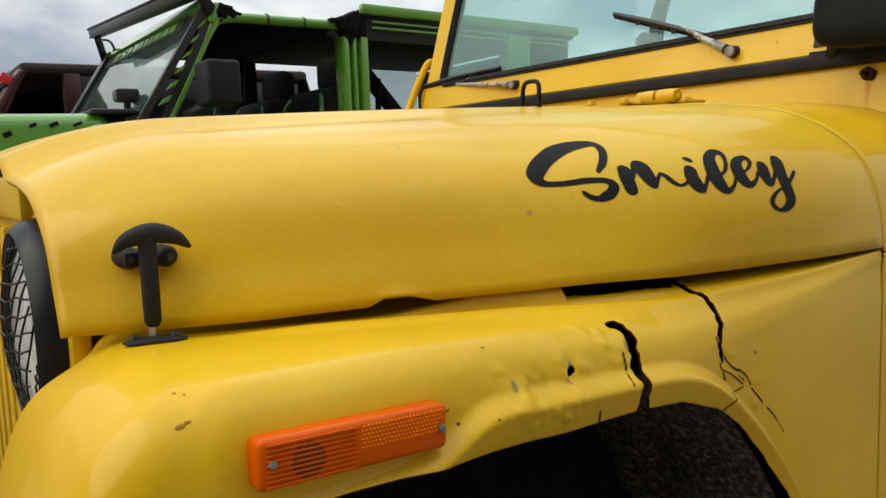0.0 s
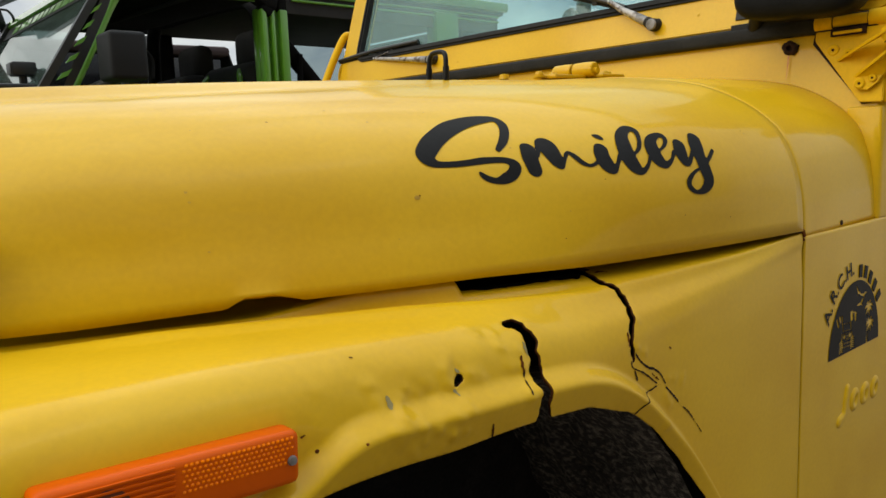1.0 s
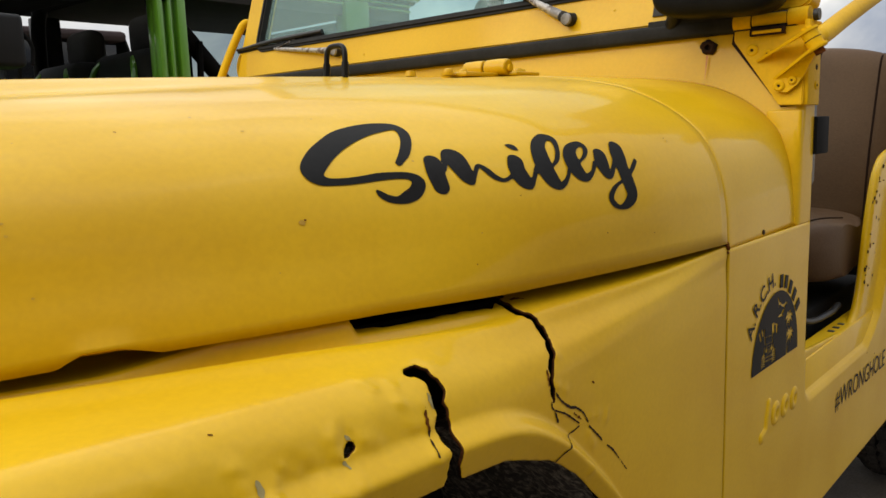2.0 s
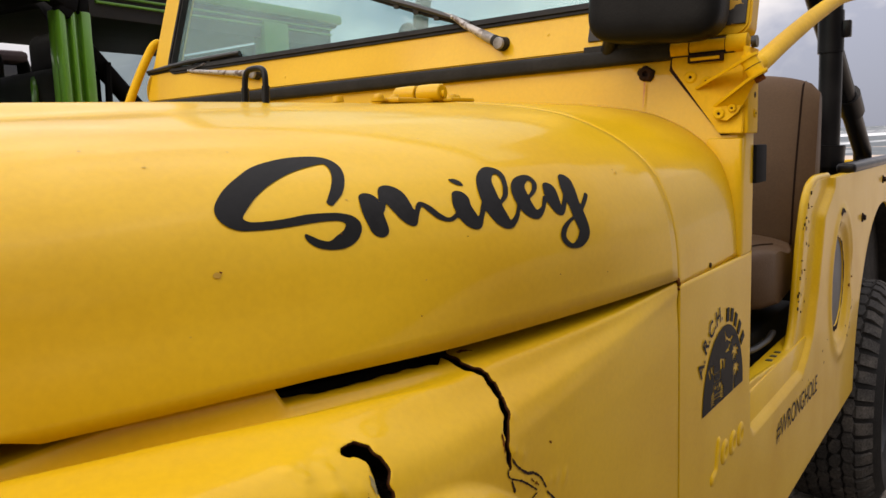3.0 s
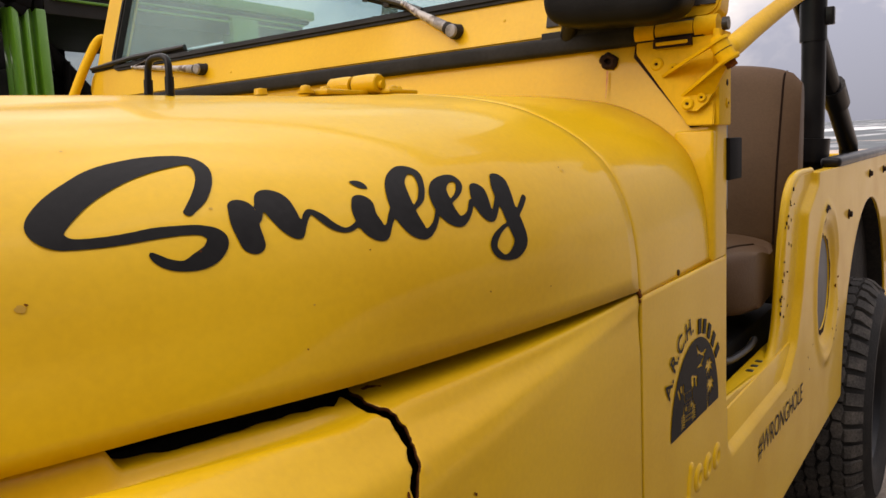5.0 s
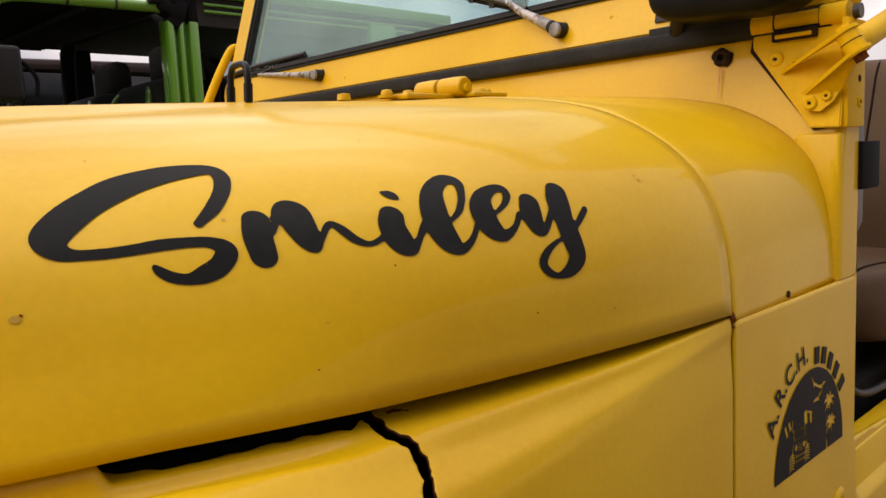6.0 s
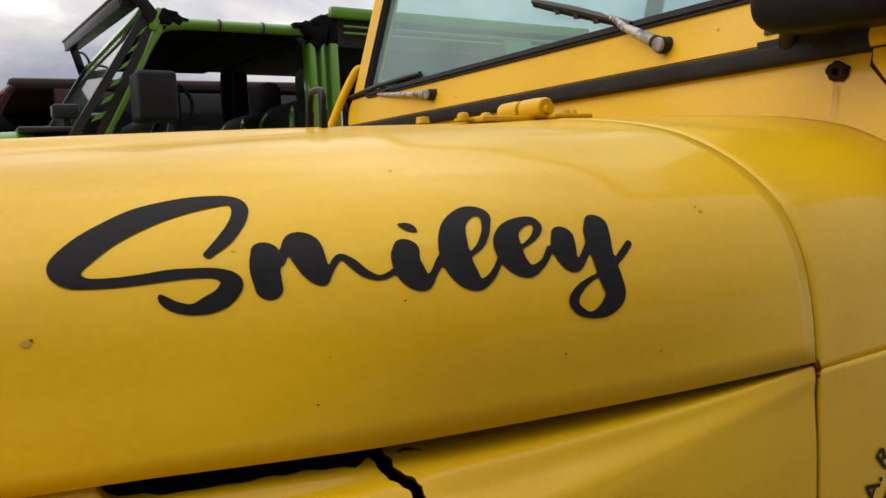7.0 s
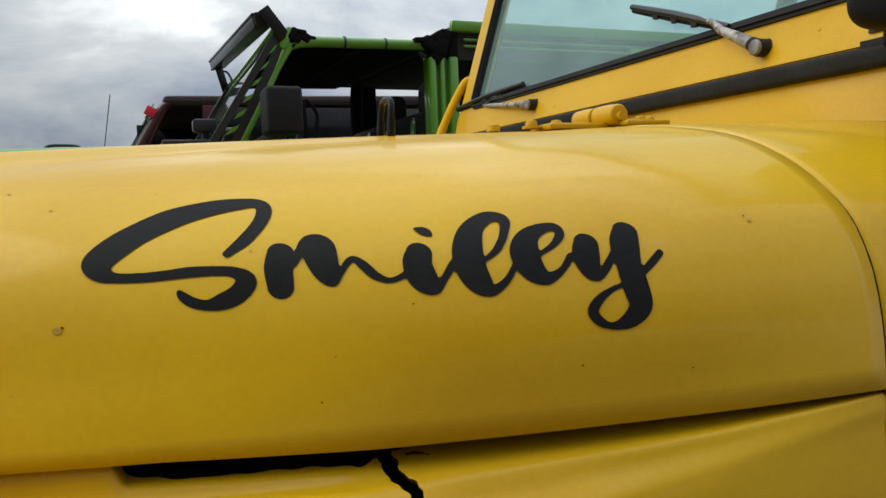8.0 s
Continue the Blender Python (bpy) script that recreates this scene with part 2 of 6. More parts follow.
def sand_material():
    """Trodden beach sand: darker and grey where the cars stand, pale towards the sea."""
    m = mat("beach_sand", (0.225, 0.186, 0.150), 0.95, color2=(0.155, 0.127, 0.100), scale=1.5, fine=0.14, fine_scale=160)
    n, l = m.node_tree.nodes, m.node_tree.links
    b = n["Principled BSDF"]
    near_tone = b.inputs["Base Color"].links[0].from_socket
    tc = n.new("ShaderNodeTexCoord")
    sp = n.new("ShaderNodeSeparateXYZ")
    l.new(tc.outputs["Object"], sp.inputs["Vector"])
    blot = n.new("ShaderNodeTexNoise")
    blot.inputs["Scale"].default_value, blot.inputs["Detail"].default_value = 0.7, 6.0
    l.new(tc.outputs["Object"], blot.inputs["Vector"])
    wob = n.new("ShaderNodeMath")
    wob.operation = "MULTIPLY_ADD"
    wob.inputs[1].default_value = 5.0
    l.new(blot.outputs["Fac"], wob.inputs[0])
    l.new(sp.outputs["X"], wob.inputs[2])
    far_share = n.new("ShaderNodeMapRange")
    far_share.inputs["From Min"].default_value, far_share.inputs["From Max"].default_value = 4.4, 8.8
    l.new(wob.outputs["Value"], far_share.inputs["Value"])
    mx = n.new("ShaderNodeMix")
    mx.data_type = "RGBA"
    mx.inputs["B"].default_value = (0.54, 0.45, 0.375, 1)
    l.new(far_share.outputs["Result"], mx.inputs["Factor"])
    l.new(near_tone, mx.inputs["A"])
    l.new(mx.outputs["Result"], b.inputs["Base Color"])
    rough, normal = n.new("ShaderNodeTexNoise"), n.new("ShaderNodeBump")
    rough.inputs["Scale"].default_value, rough.inputs["Detail"].default_value, rough.inputs["Roughness"].default_value = 7.0, 7.0, 0.62
    l.new(tc.outputs["Object"], rough.inputs["Vector"])
    normal.inputs["Strength"].default_value, normal.inputs["Distance"].default_value = 1.0, 0.05
    l.new(rough.outputs["Fac"], normal.inputs["Height"])
    l.new(normal.outputs["Normal"], b.inputs["Normal"])
    return m


SAND = sand_material()


def sea_material():
    """Grey-green water with long broken lines of foam."""
    m = bpy.data.materials.new("sea_water")
    m.use_nodes = True
    n, l = m.node_tree.nodes, m.node_tree.links
    b = n["Principled BSDF"]
    tc = n.new("ShaderNodeTexCoord")
    mp = n.new("ShaderNodeMapping")
    mp.inputs["Scale"].default_value = (0.095, 0.060, 1.0)
    l.new(tc.outputs["Object"], mp.inputs["Vector"])
    no = n.new("ShaderNodeTexNoise")
    no.inputs["Scale"].default_value, no.inputs["Detail"].default_value, no.inputs["Roughness"].default_value = 1.0, 5.0, 0.58
    l.new(mp.outputs["Vector"], no.inputs["Vector"])
    ra = n.new("ShaderNodeValToRGB")
    e = ra.color_ramp.elements
    e[0].position, e[0].color = 0.475, (0.070, 0.090, 0.098, 1)
    e[1].position, e[1].color = 0.56, (0.80, 0.82, 0.83, 1)
    sp = n.new("ShaderNodeSeparateXYZ")
    l.new(tc.outputs["Object"], sp.inputs["Vector"])
    out_ = n.new("ShaderNodeMapRange")  # fewer crests break far out
    out_.inputs["From Min"].default_value, out_.inputs["From Max"].default_value = 55.0, 260.0
    out_.inputs["To Min"].default_value, out_.inputs["To Max"].default_value = 0.0, -0.09
    l.new(sp.outputs["X"], out_.inputs["Value"])
    ad = n.new("ShaderNodeMath")
    l.new(no.outputs["Fac"], ad.inputs[0])
    l.new(out_.outputs["Result"], ad.inputs[1])
    l.new(ad.outputs["Value"], ra.inputs["Fac"])
    l.new(ra.outputs["Color"], b.inputs["Base Color"])
    b.inputs["Roughness"].default_value = 0.55
    return m


SEA = sea_material()


# ---- mesh helpers ----
def thing(name, label, category, at=(0, 0, 0), group="", kind=""):
    e = new(name)
    e.location = at
    return tagged(e, label, category, group, kind)


def mesh_part(name, verts, faces, material, parent, label="", smooth=True):
    me = bpy.data.meshes.new(name)
    me.from_pydata([tuple(v) for v in verts], [], faces)
    me.materials.append(material)
    if smooth:
        me.shade_smooth()
    ob = new(name, me)
    ob.parent = parent
    return tagged(ob, label)


def part(name, bm, material, parent, label="", smooth=True):
    me = bpy.data.meshes.new(name)
    bm.to_mesh(me)
    bm.free()
    me.materials.append(material)
    if smooth:
        me.shade_smooth()
        me.set_sharp_from_angle(angle=radians(40))
    ob = new(name, me)
    ob.parent = parent
    return tagged(ob, label)


def spline(points, n=10):
    """A smooth curve through points of any dimension."""
    p = np.array(points, float)
    q = np.vstack([2 * p[0] - p[1], p, 2 * p[-1] - p[-2]])
    out = []
    for i in range(1, len(q) - 2):
        a, b, c, d = q[i - 1:i + 3]
        for k in range(n):
            t = k / n
            out.append(0.5 * (2 * b + (c - a) * t + (2 * a - 5 * b + 4 * c - d) * t * t + (3 * b - a - 3 * c + d) * t ** 3))
    out.append(p[-1])
    return np.array(out)


def box_bm(bm, lo, hi, bevel=0.0, m=None, seg=2):
    """A bevelled box added to bm."""
    ret = bmesh.ops.create_cube(bm, size=1.0)
    vs = ret["verts"]
    lo, hi = Vector(lo), Vector(hi)
    for v in vs:
        v.co = Vector([lo[i] + (v.co[i] + 0.5) * (hi[i] - lo[i]) for i in range(3)])
    if bevel:
        es = list({e for v in vs for e in v.link_edges})
        vs = list({v for f in bmesh.ops.bevel(bm, geom=es, offset=bevel, segments=seg, affect="EDGES", profile=0.5)["faces"] for v in f.verts} | {v for v in vs if v.is_valid})
    if m is not None:
        bmesh.ops.transform(bm, matrix=m, verts=[v for v in vs if v.is_valid])
    return bm


def box(lo, hi, bevel=0.0, m=None, seg=2):
    return box_bm(bmesh.new(), lo, hi, bevel, m, seg)


def tube_bm(bm, pts, r, seg=12, caps=True):
    """A round tube along points; r may be a list."""
    pts = [Vector(p) for p in pts]
    rs = r if hasattr(r, "__len__") else [r] * len(pts)
    rings, side = [], None
    for i, p in enumerate(pts):
        d = (pts[min(i + 1, len(pts) - 1)] - pts[max(i - 1, 0)]).normalized()
        if side is None:
            side = d.cross(Vector((0, 0, 1)) if abs(d.z) < 0.9 else Vector((1, 0, 0))).normalized()
        side = (side - side.dot(d) * d).normalized()
        up = side.cross(d)
        rings.append([bm.verts.new(p + rs[i] * (math.cos(2 * math.pi * k / seg) * side + math.sin(2 * math.pi * k / seg) * up)) for k in range(seg)])
    for a, b in zip(rings, rings[1:]):
        for k in range(seg):
            bm.faces.new((a[k], a[(k + 1) % seg], b[(k + 1) % seg], b[k]))
    if caps:
        bm.faces.new(list(reversed(rings[0])))
        bm.faces.new(rings[-1])
    return bm


def tube(pts, r, seg=12):
    return tube_bm(bmesh.new(), pts, r, seg)


def lathe(profile, seg=48, axis="y", centre=(0, 0, 0), closed=False):
    """profile: (radius, along the axis) points turned round the axis."""
    bm = bmesh.new()
    c = Vector(centre)
    rings = []
    for k in range(seg):
        a = 2 * math.pi * k / seg
        ring = []
        for r, h in profile:
            v = Vector((r * math.cos(a), h, r * math.sin(a))) if axis == "y" else Vector((h, r * math.cos(a), r * math.sin(a))) if axis == "x" else Vector((r * math.cos(a), r * math.sin(a), h))
            ring.append(bm.verts.new(c + v))
        rings.append(ring)
    n = len(profile)
    for k in range(seg):
        a, b = rings[k], rings[(k + 1) % seg]
        for i in range(n if closed else n - 1):
            j = (i + 1) % n
            bm.faces.new((a[i], a[j], b[j], b[i]))
    bmesh.ops.recalc_face_normals(bm, faces=bm.faces)
    return bm


def level_mesh(us, vs, field, place):
    """The part of a sheet where field(u, v) > 0, cut sharp along its outline: vertices and faces."""
    U, V = np.meshgrid(us, vs, indexing="ij")
    f = field(U, V)
    verts, faces, seen = [], [], {}

    def corner(i, j):
        k = (i, j)
        if k not in seen:
            seen[k] = len(verts)
            verts.append((us[i], vs[j]))
        return seen[k]

    def cut(i, j, p, q):
        k = (min((i, j), (p, q)), max((i, j), (p, q)))
        if k not in seen:
            t = f[i, j] / (f[i, j] - f[p, q])
            seen[k] = len(verts)
            verts.append((us[i] + t * (us[p] - us[i]), vs[j] + t * (vs[q] - vs[j])))
        return seen[k]

    inside = f > 0
    for i in range(len(us) - 1):
        for j in range(len(vs) - 1):
            c = [(i, j), (i + 1, j), (i + 1, j + 1), (i, j + 1)]
            ins = [inside[p] for p in c]
            if all(ins):
                faces.append([corner(*p) for p in c])
            elif any(ins):
                poly = []
                for k in range(4):
                    a, b = c[k], c[(k + 1) % 4]
                    if ins[k]:
                        poly.append(corner(*a))
                    if ins[k] != ins[(k + 1) % 4]:
                        poly.append(cut(*a, *b))
                if len(poly) > 2:
                    faces.append(poly)
    uv = np.array(verts)
    return (place(uv[:, 0], uv[:, 1]) if len(uv) else np.zeros((0, 3))), faces


def strokes_field(strokes, n=8):
    """Signed distance, positive inside, of brush strokes given as (u, v, half width) points."""
    dots = np.vstack([spline(s, n) for s in strokes])

    def field(U, V):
        best = np.full(U.shape, -1.0)
        for u, v, r in dots:
            best = np.maximum(best, r - np.hypot(U - u, V - v))
        return best
    return field


def thicken(ob, t, offset=-1.0):
    """Gives a sheet its thickness."""
    md = ob.modifiers.new("thickness", "SOLIDIFY")
    md.thickness, md.offset = t, offset
    return ob


# ---- the yellow car: hood shape ----
HOOD_PROFILE = spline([(0, 0), (.0025, .16), (.009, .32), (.018, .43), (.031, .53), (.052, .62), (.079, .70), (.112, .77), (.147, .822), (.20, .868), (.27, .906), (.36, .932), (.5, .949), (.705, .956)], 8)
MID = 0.705  # the car's middle plane


def hood_edge(x):
    x = np.minimum(x, 0)
    return -0.065 * x + 0.19 * x * x


def hood_top(x):
    x = np.asarray(x, float)
    nose = np.clip((-0.76 - x) / 0.18, 0, 1)
    return 1.185 + 0.05 * x - 0.044 * nose ** 2.2


def hood_crown(x, y):
    """How far the hood's middle stands above its side profile."""
    x = min(float(x), 0.0)
    nose = min(max((-0.76 - x) / 0.18, 0), 1)
    k = np.clip((y - 0.335) / 0.075, 0, 1)
    return (-0.035 * x - 0.02 * x * x + 0.006 * nose ** 2) * k * k * (3 - 2 * k)


def hood_side(x, f):
    """How the side's slant changes along the hood: steeper towards the cowl; f is the height's share."""
    d = np.interp(x, [-0.94, -0.6, -0.5, -0.42, -0.35, -0.27, -0.16, -0.05, 0.0], [0.011, 0.011, 0.010, 0.005, -0.001, -0.008, -0.010, -0.004, 0.0])
    k = np.clip(f / 0.32, 0, 1)
    q = np.clip((0.9 - f) / 0.2, 0, 1)
    return d * k * k * (3 - 2 * k) * q


def hood_place(x, v, base=0.953, lift=0.0):
    """x along the car, v metres up the hood's skin from its lower edge (past the middle it would cross over)."""
    x, v = np.asarray(x, float), np.asarray(v, float)
    k = (MID - hood_edge(x)) / MID
    out = np.zeros((x.size, 3))
    for i in range(x.size):
        y = hood_edge(x[i]) + HOOD_PROFILE[:, 0] * k[i] + hood_side(x[i], HOOD_PROFILE[:, 1])
        z = base + (hood_top(x[i]) - base) * HOOD_PROFILE[:, 1] + hood_crown(x[i], HOOD_PROFILE[:, 0])
        s = np.r_[0, np.cumsum(np.hypot(np.diff(y), np.diff(z)))]
        w = s[-1] * v[i] if lift is None else v[i]
        py, pz = np.interp(w, s, y), np.interp(w, s, z)
        if lift:
            dy, dz = np.interp(w + .004, s, y) - np.interp(w - .004, s, y), np.interp(w + .004, s, z) - np.interp(w - .004, s, z)
            d = math.hypot(dy, dz) or 1
            py, pz = py - lift * dz / d, pz + lift * dy / d
        out[i] = x[i], py, pz
    return out


def grid_faces(nu, nv, flip=False):
    f = [(i * nv + j, (i + 1) * nv + j, (i + 1) * nv + j + 1, i * nv + j + 1) for i in range(nu - 1) for j in range(nv - 1)]
    return [tuple(reversed(q)) for q in f] if flip else f


car = thing("yellow_car", "weathered yellow open-top off-road car parked on the sand", "car", (0, 0, 0))

hood_xs = np.r_[np.linspace(-0.94, -0.80, 16), np.linspace(-0.78, -0.72, 3), np.linspace(-0.715, -0.62, 24), np.linspace(-0.60, -0.0022, 40)]
hv = np.r_[0, 0.02, 0.04, np.linspace(0.06, 1, 46)]
hverts = []
for x in hood_xs:
    # a shallow notch in the lower edge
    cut = 0.0075 * max(0.0, min(1.0, (x + 0.700) / 0.014, (-0.640 - x) / 0.024))
    row = hood_place(np.full(hv.size, x), hv, base=0.953, lift=None)
    cut += 0.0035 * max(0.0, min(1.0, (x + 0.80) / 0.12, (-0.36 - x) / 0.12))
    row[0, 2] += cut
    row[1, 2] = max(row[1, 2], row[0, 2] + 0.002)
    hverts.append(np.vstack([row, [(p[0], 2 * MID - p[1], p[2]) for p in row[-2::-1]]]))
nv = hverts[0].shape[0]
hood = mesh_part("hood", np.vstack(hverts), grid_faces(len(hood_xs), nv, False), YELLOW, car)
thicken(hood, 0.004)

LETTERS = {
    'S': [[(-433.7, 125.3, 2.6), (-422.2, 136.2, 4.1), (-412.1, 150.2, 4.4), (-407.1, 163.6, 4.8), (-410.6, 172.7, 5.1), (-427.5, 172.3, 7.3), (-444.6, 168.0, 8.6), (-461.3, 161.0, 9.5), (-477.6, 150.7, 9.1), (-494.1, 137.7, 9.1), (-506.3, 124.0, 8.5), (-504.5, 116.9, 6.1), (-497.4, 113.0, 3.5), (-483.6, 112.1, 3.2), (-469.5, 112.7, 3.3), (-455.3, 113.9, 3.6), (-440.5, 113.7, 3.3), (-430.7, 112.0, 3.7), (-424.8, 106.3, 5.7), (-430.0, 98.5, 5.7), (-438.3, 94.4, 5.2), (-447.2, 92.4, 3.3), (-455.3, 94.5, 3.3), (-460.3, 98.3, 2.9), (-462.4, 101.3, 1.6)]],
    'm': [[(-403.3, 122.4, 7.7), (-406.0, 111.3, 8.2), (-406.2, 99.5, 7.5)], [(-396.8, 112.3, 0.9), (-390.9, 123.7, 3.5), (-382.1, 127.0, 9.2), (-381.0, 117.6, 9.7), (-379.3, 107.5, 7.3), (-376.4, 101.5, 3.6), (-371.5, 106.1, 1.9), (-366.3, 113.0, 2.1), (-362.3, 115.3, 2.0), (-357.4, 110.2, 3.1), (-351.9, 103.4, 2.8), (-344.4, 99.7, 1.8), (-336.6, 101.9, 1.8), (-330.8, 106.6, 1.7)]],
    'i': [[(-323.7, 116.9, 7.6), (-326.3, 109.2, 8.6), (-324.5, 99.7, 8.6), (-319.1, 93.7, 4.4), (-312.6, 98.7, 2.3), (-305.9, 107.5, 2.4), (-299.7, 114.7, 1.6)], [(-320.8, 135.9, 1.6), (-316.6, 133.4, 3.6), (-313.8, 130.3, 1.5)]],
    'l': [[(-286.0, 109.6, 1.4), (-276.8, 116.9, 2.3), (-268.5, 129.9, 2.7), (-265.8, 141.0, 4.1), (-274.1, 144.0, 4.8), (-285.9, 135.5, 6.3), (-292.9, 122.8, 8.5), (-295.7, 108.5, 9.6), (-292.8, 96.5, 8.2), (-286.0, 90.0, 3.7), (-276.2, 95.3, 2.2), (-266.4, 108.0, 1.9)]],
    'e': [[(-251.0, 111.9, 1.4), (-240.5, 118.1, 2.1), (-234.0, 125.8, 3.0), (-235.3, 131.8, 3.3), (-244.5, 131.1, 4.1), (-254.9, 124.8, 6.3), (-260.4, 113.6, 9.3), (-258.8, 102.6, 8.4), (-251.1, 95.8, 4.4), (-240.6, 99.8, 2.3), (-232.1, 109.1, 2.4)]],
    'y': [[(-219.4, 117.2, 7.9), (-222.1, 108.1, 8.8), (-221.3, 98.1, 5.7), (-216.1, 95.6, 2.9), (-208.7, 102.9, 2.7), (-202.7, 110.7, 2.1)], [(-190.1, 124.8, 8.1), (-194.3, 114.2, 9.8), (-195.5, 101.9, 8.6), (-194.7, 85.9, 8.8), (-194.2, 74.3, 7.4), (-202.9, 66.0, 5.0), (-214.5, 63.2, 2.2), (-222.8, 66.9, 3.1), (-225.8, 73.1, 3.5), (-219.8, 80.6, 2.7), (-208.9, 86.5, 1.7), (-193.5, 91.6, 1.7), (-181.1, 100.6, 2.5), (-172.1, 108.1, 2.4)]],
}
word = []
for letter, strokes in LETTERS.items():
    rise = -1.7 if letter == "S" else -0.3
    word += [[(u / 1000, (v + rise) / 1000, w / 1000) for u, v, w in st] for st in strokes]
lv, lf = level_mesh(np.arange(-0.53, -0.14, 0.0014), np.arange(0.045, 0.185, 0.0014), strokes_field(word), lambda u, v: hood_place(u, v, lift=0.0005))
mesh_part("lettering", lv, lf, BLACK_VINYL, hood, "black vinyl script lettering reading Smiley")

# ---- front fender shape ----
def fender_section(x):
    """Points (y, z) across the fender, from under the hood down to its lower edge."""
    yh = float(hood_edge(np.array(x)))
    d = max(0.0, -0.895 - x)
    e = min(1.0, d / 0.14)
    c = max(0.0, -0.89 - x)
    drop = 0.1 - math.sqrt(0.01 - min(c, 0.098) ** 2) + 6.0 * max(0.0, c - 0.098)
    zs = np.interp(x, [-1.05, -0.88, -0.75, -0.57, -0.43, -0.31, -0.15, 0.0], [0.942, 0.944, 0.942, 0.930, 0.920, 0.918, 0.928, 0.947])
    ys = min(0.030, 0.6 * yh + 0.002)
    pull = 0.055 * e ** 2
    fold = min(1.0, max(0.0, (x + 0.40) / 0.25))
    top = float(np.interp(x, [-0.95, -0.83, -0.36, 0.0], [0.9475, 0.9450, 0.9450, 0.9490]))
    g = min(1.0, max(0.0, 1 - d / 0.03))
    pts = [(yh + 0.02 + 0.10 * g, top - 0.05 * (1 - g)), (yh + 0.005 + 0.025 * g, top - 0.010 * (1 - g)), (0.5 * yh + 0.5 * ys, 0.5 * top + 0.5 * zs + 0.002), (ys, zs + 0.003), (ys * 0.34, zs - 0.013 + 0.006 * fold), (0.002, zs - 0.034 + 0.016 * fold), (0.0, zs - 0.06), (0.0, 0.72), (0.0, 0.46)]
    return [(y + pull, z - drop * min(1.0, (z - 0.46) / 0.3)) for y, z in pts]


FENDER_STEP = 0.0024
FENDER_U = np.arange(-1.04, 0.0005, FENDER_STEP)
FENDER_V = np.arange(0.0, 0.78, FENDER_STEP)
ARCH_X = [-1.05, -0.93, -0.829, -0.77, -0.661, -0.498, -0.438, -0.381, -0.343, -0.294, -0.249, -0.204, -0.14, -0.105]
ARCH_Z = [0.76, 0.845, 0.861, 0.861, 0.854, 0.848, 0.843, 0.824, 0.799, 0.750, 0.697, 0.63, 0.52, 0.44]
RIDGE_X = [-1.05, -0.9, -0.755, -0.735, -0.717, -0.70, -0.677, -0.595, -0.506, -0.438, -0.40, -0.351, -0.273, -0.211, -0.15, -0.1]
RIDGE_Z = [0.775, 0.868, 0.870, 0.874, 0.884, 0.896, 0.902, 0.896, 0.891, 0.885, 0.873, 0.842, 0.767, 0.689, 0.60, 0.50]


def smoothed(a, sigma, axis):
    """A Gaussian blur along one axis, with the ends held."""
    n = int(3 * sigma)
    k = np.exp(-0.5 * (np.arange(-n, n + 1) / sigma) ** 2)
    a = np.moveaxis(a, axis, 0)
    lo = 2 * a[:1] - a[n:0:-1]
    hi = 2 * a[-1:] - a[-2:-n - 2:-1]
    p = np.concatenate([lo, a, hi])
    out = sum(w * p[i:i + a.shape[0]] for i, w in enumerate(k / k.sum()))
    return np.moveaxis(out, 0, axis)


def fender_table():
    out = np.zeros((FENDER_U.size, FENDER_V.size, 3))
    for i, x in enumerate(FENDER_U):
        p = np.array(fender_section(x))
        s = np.r_[0, np.cumsum(np.hypot(*np.diff(p, axis=0).T))]
        y, z = np.interp(FENDER_V, s, p[:, 0]), np.interp(FENDER_V, s, p[:, 1])
        out[i] = np.c_[np.full(z.size, x), y, z - np.maximum(FENDER_V - s[-1], 0)]
    soft, sharp = smoothed(out[..., 1:], 2.7, 1), smoothed(out[..., 1:], 0.8, 1)
    rear = np.clip((FENDER_U + 0.42) / 0.2, 0, 1)[:, None, None]  # the fold sharpens towards the cowl
    out[..., 1:] = smoothed(soft + (sharp - soft) * rear, 6.0, 0)
    # a flange stands up behind the hood's lower edge, as far back as the rusted-out strip
    edge = hood_edge(FENDER_U)[:, None]
    # before it the fender's top falls away into a gutter
    deep = np.interp(FENDER_U, [-0.86, -0.76, -0.57, -0.50, -0.40, -0.32], [0.0, 0.016, 0.016, 0.008, 0.006, 0.0])[:, None]
    fall = np.clip((out[..., 1] - edge + 0.015) / 0.013, 0, 1)
    out[..., 2] += 0.24 * deep * np.exp(-((out[..., 1] - edge + 0.020) / 0.015) ** 2)
    back = np.clip((out[..., 1] - edge - 0.001) / 0.008, 0, 1)
    out[..., 2] -= deep * fall ** 1.3 * (1 - back * back * (3 - 2 * back))
    k = np.clip((out[..., 1] - edge - 0.001) / 0.007, 0, 1) * np.clip((FENDER_U[:, None] + 0.68) / 0.10, 0, 1) * np.clip((-0.497 - FENDER_U[:, None]) / 0.01, 0, 1)
    out[..., 2] += 0.014 * k * k * (3 - 2 * k)
    ridge = smoothed(np.interp(FENDER_U, RIDGE_X, RIDGE_Z), 7.0, 0)[:, None]
    k = np.clip((ridge - out[..., 2]) / 0.018, 0, 1)
    out[..., 1] -= 0.014 * k * k * (3 - 2 * k)
    # the lip under the bead turns in towards the wheel
    under = ridge - 0.018 - out[..., 2]
    out[..., 1] += np.where(FENDER_U[:, None] < -0.30, 0.38 * np.clip(under, 0, 0.05), 0.38 * np.clip(under, 0, 0.05) * np.clip((-0.18 - FENDER_U[:, None]) / 0.12, 0, 1))
    return out


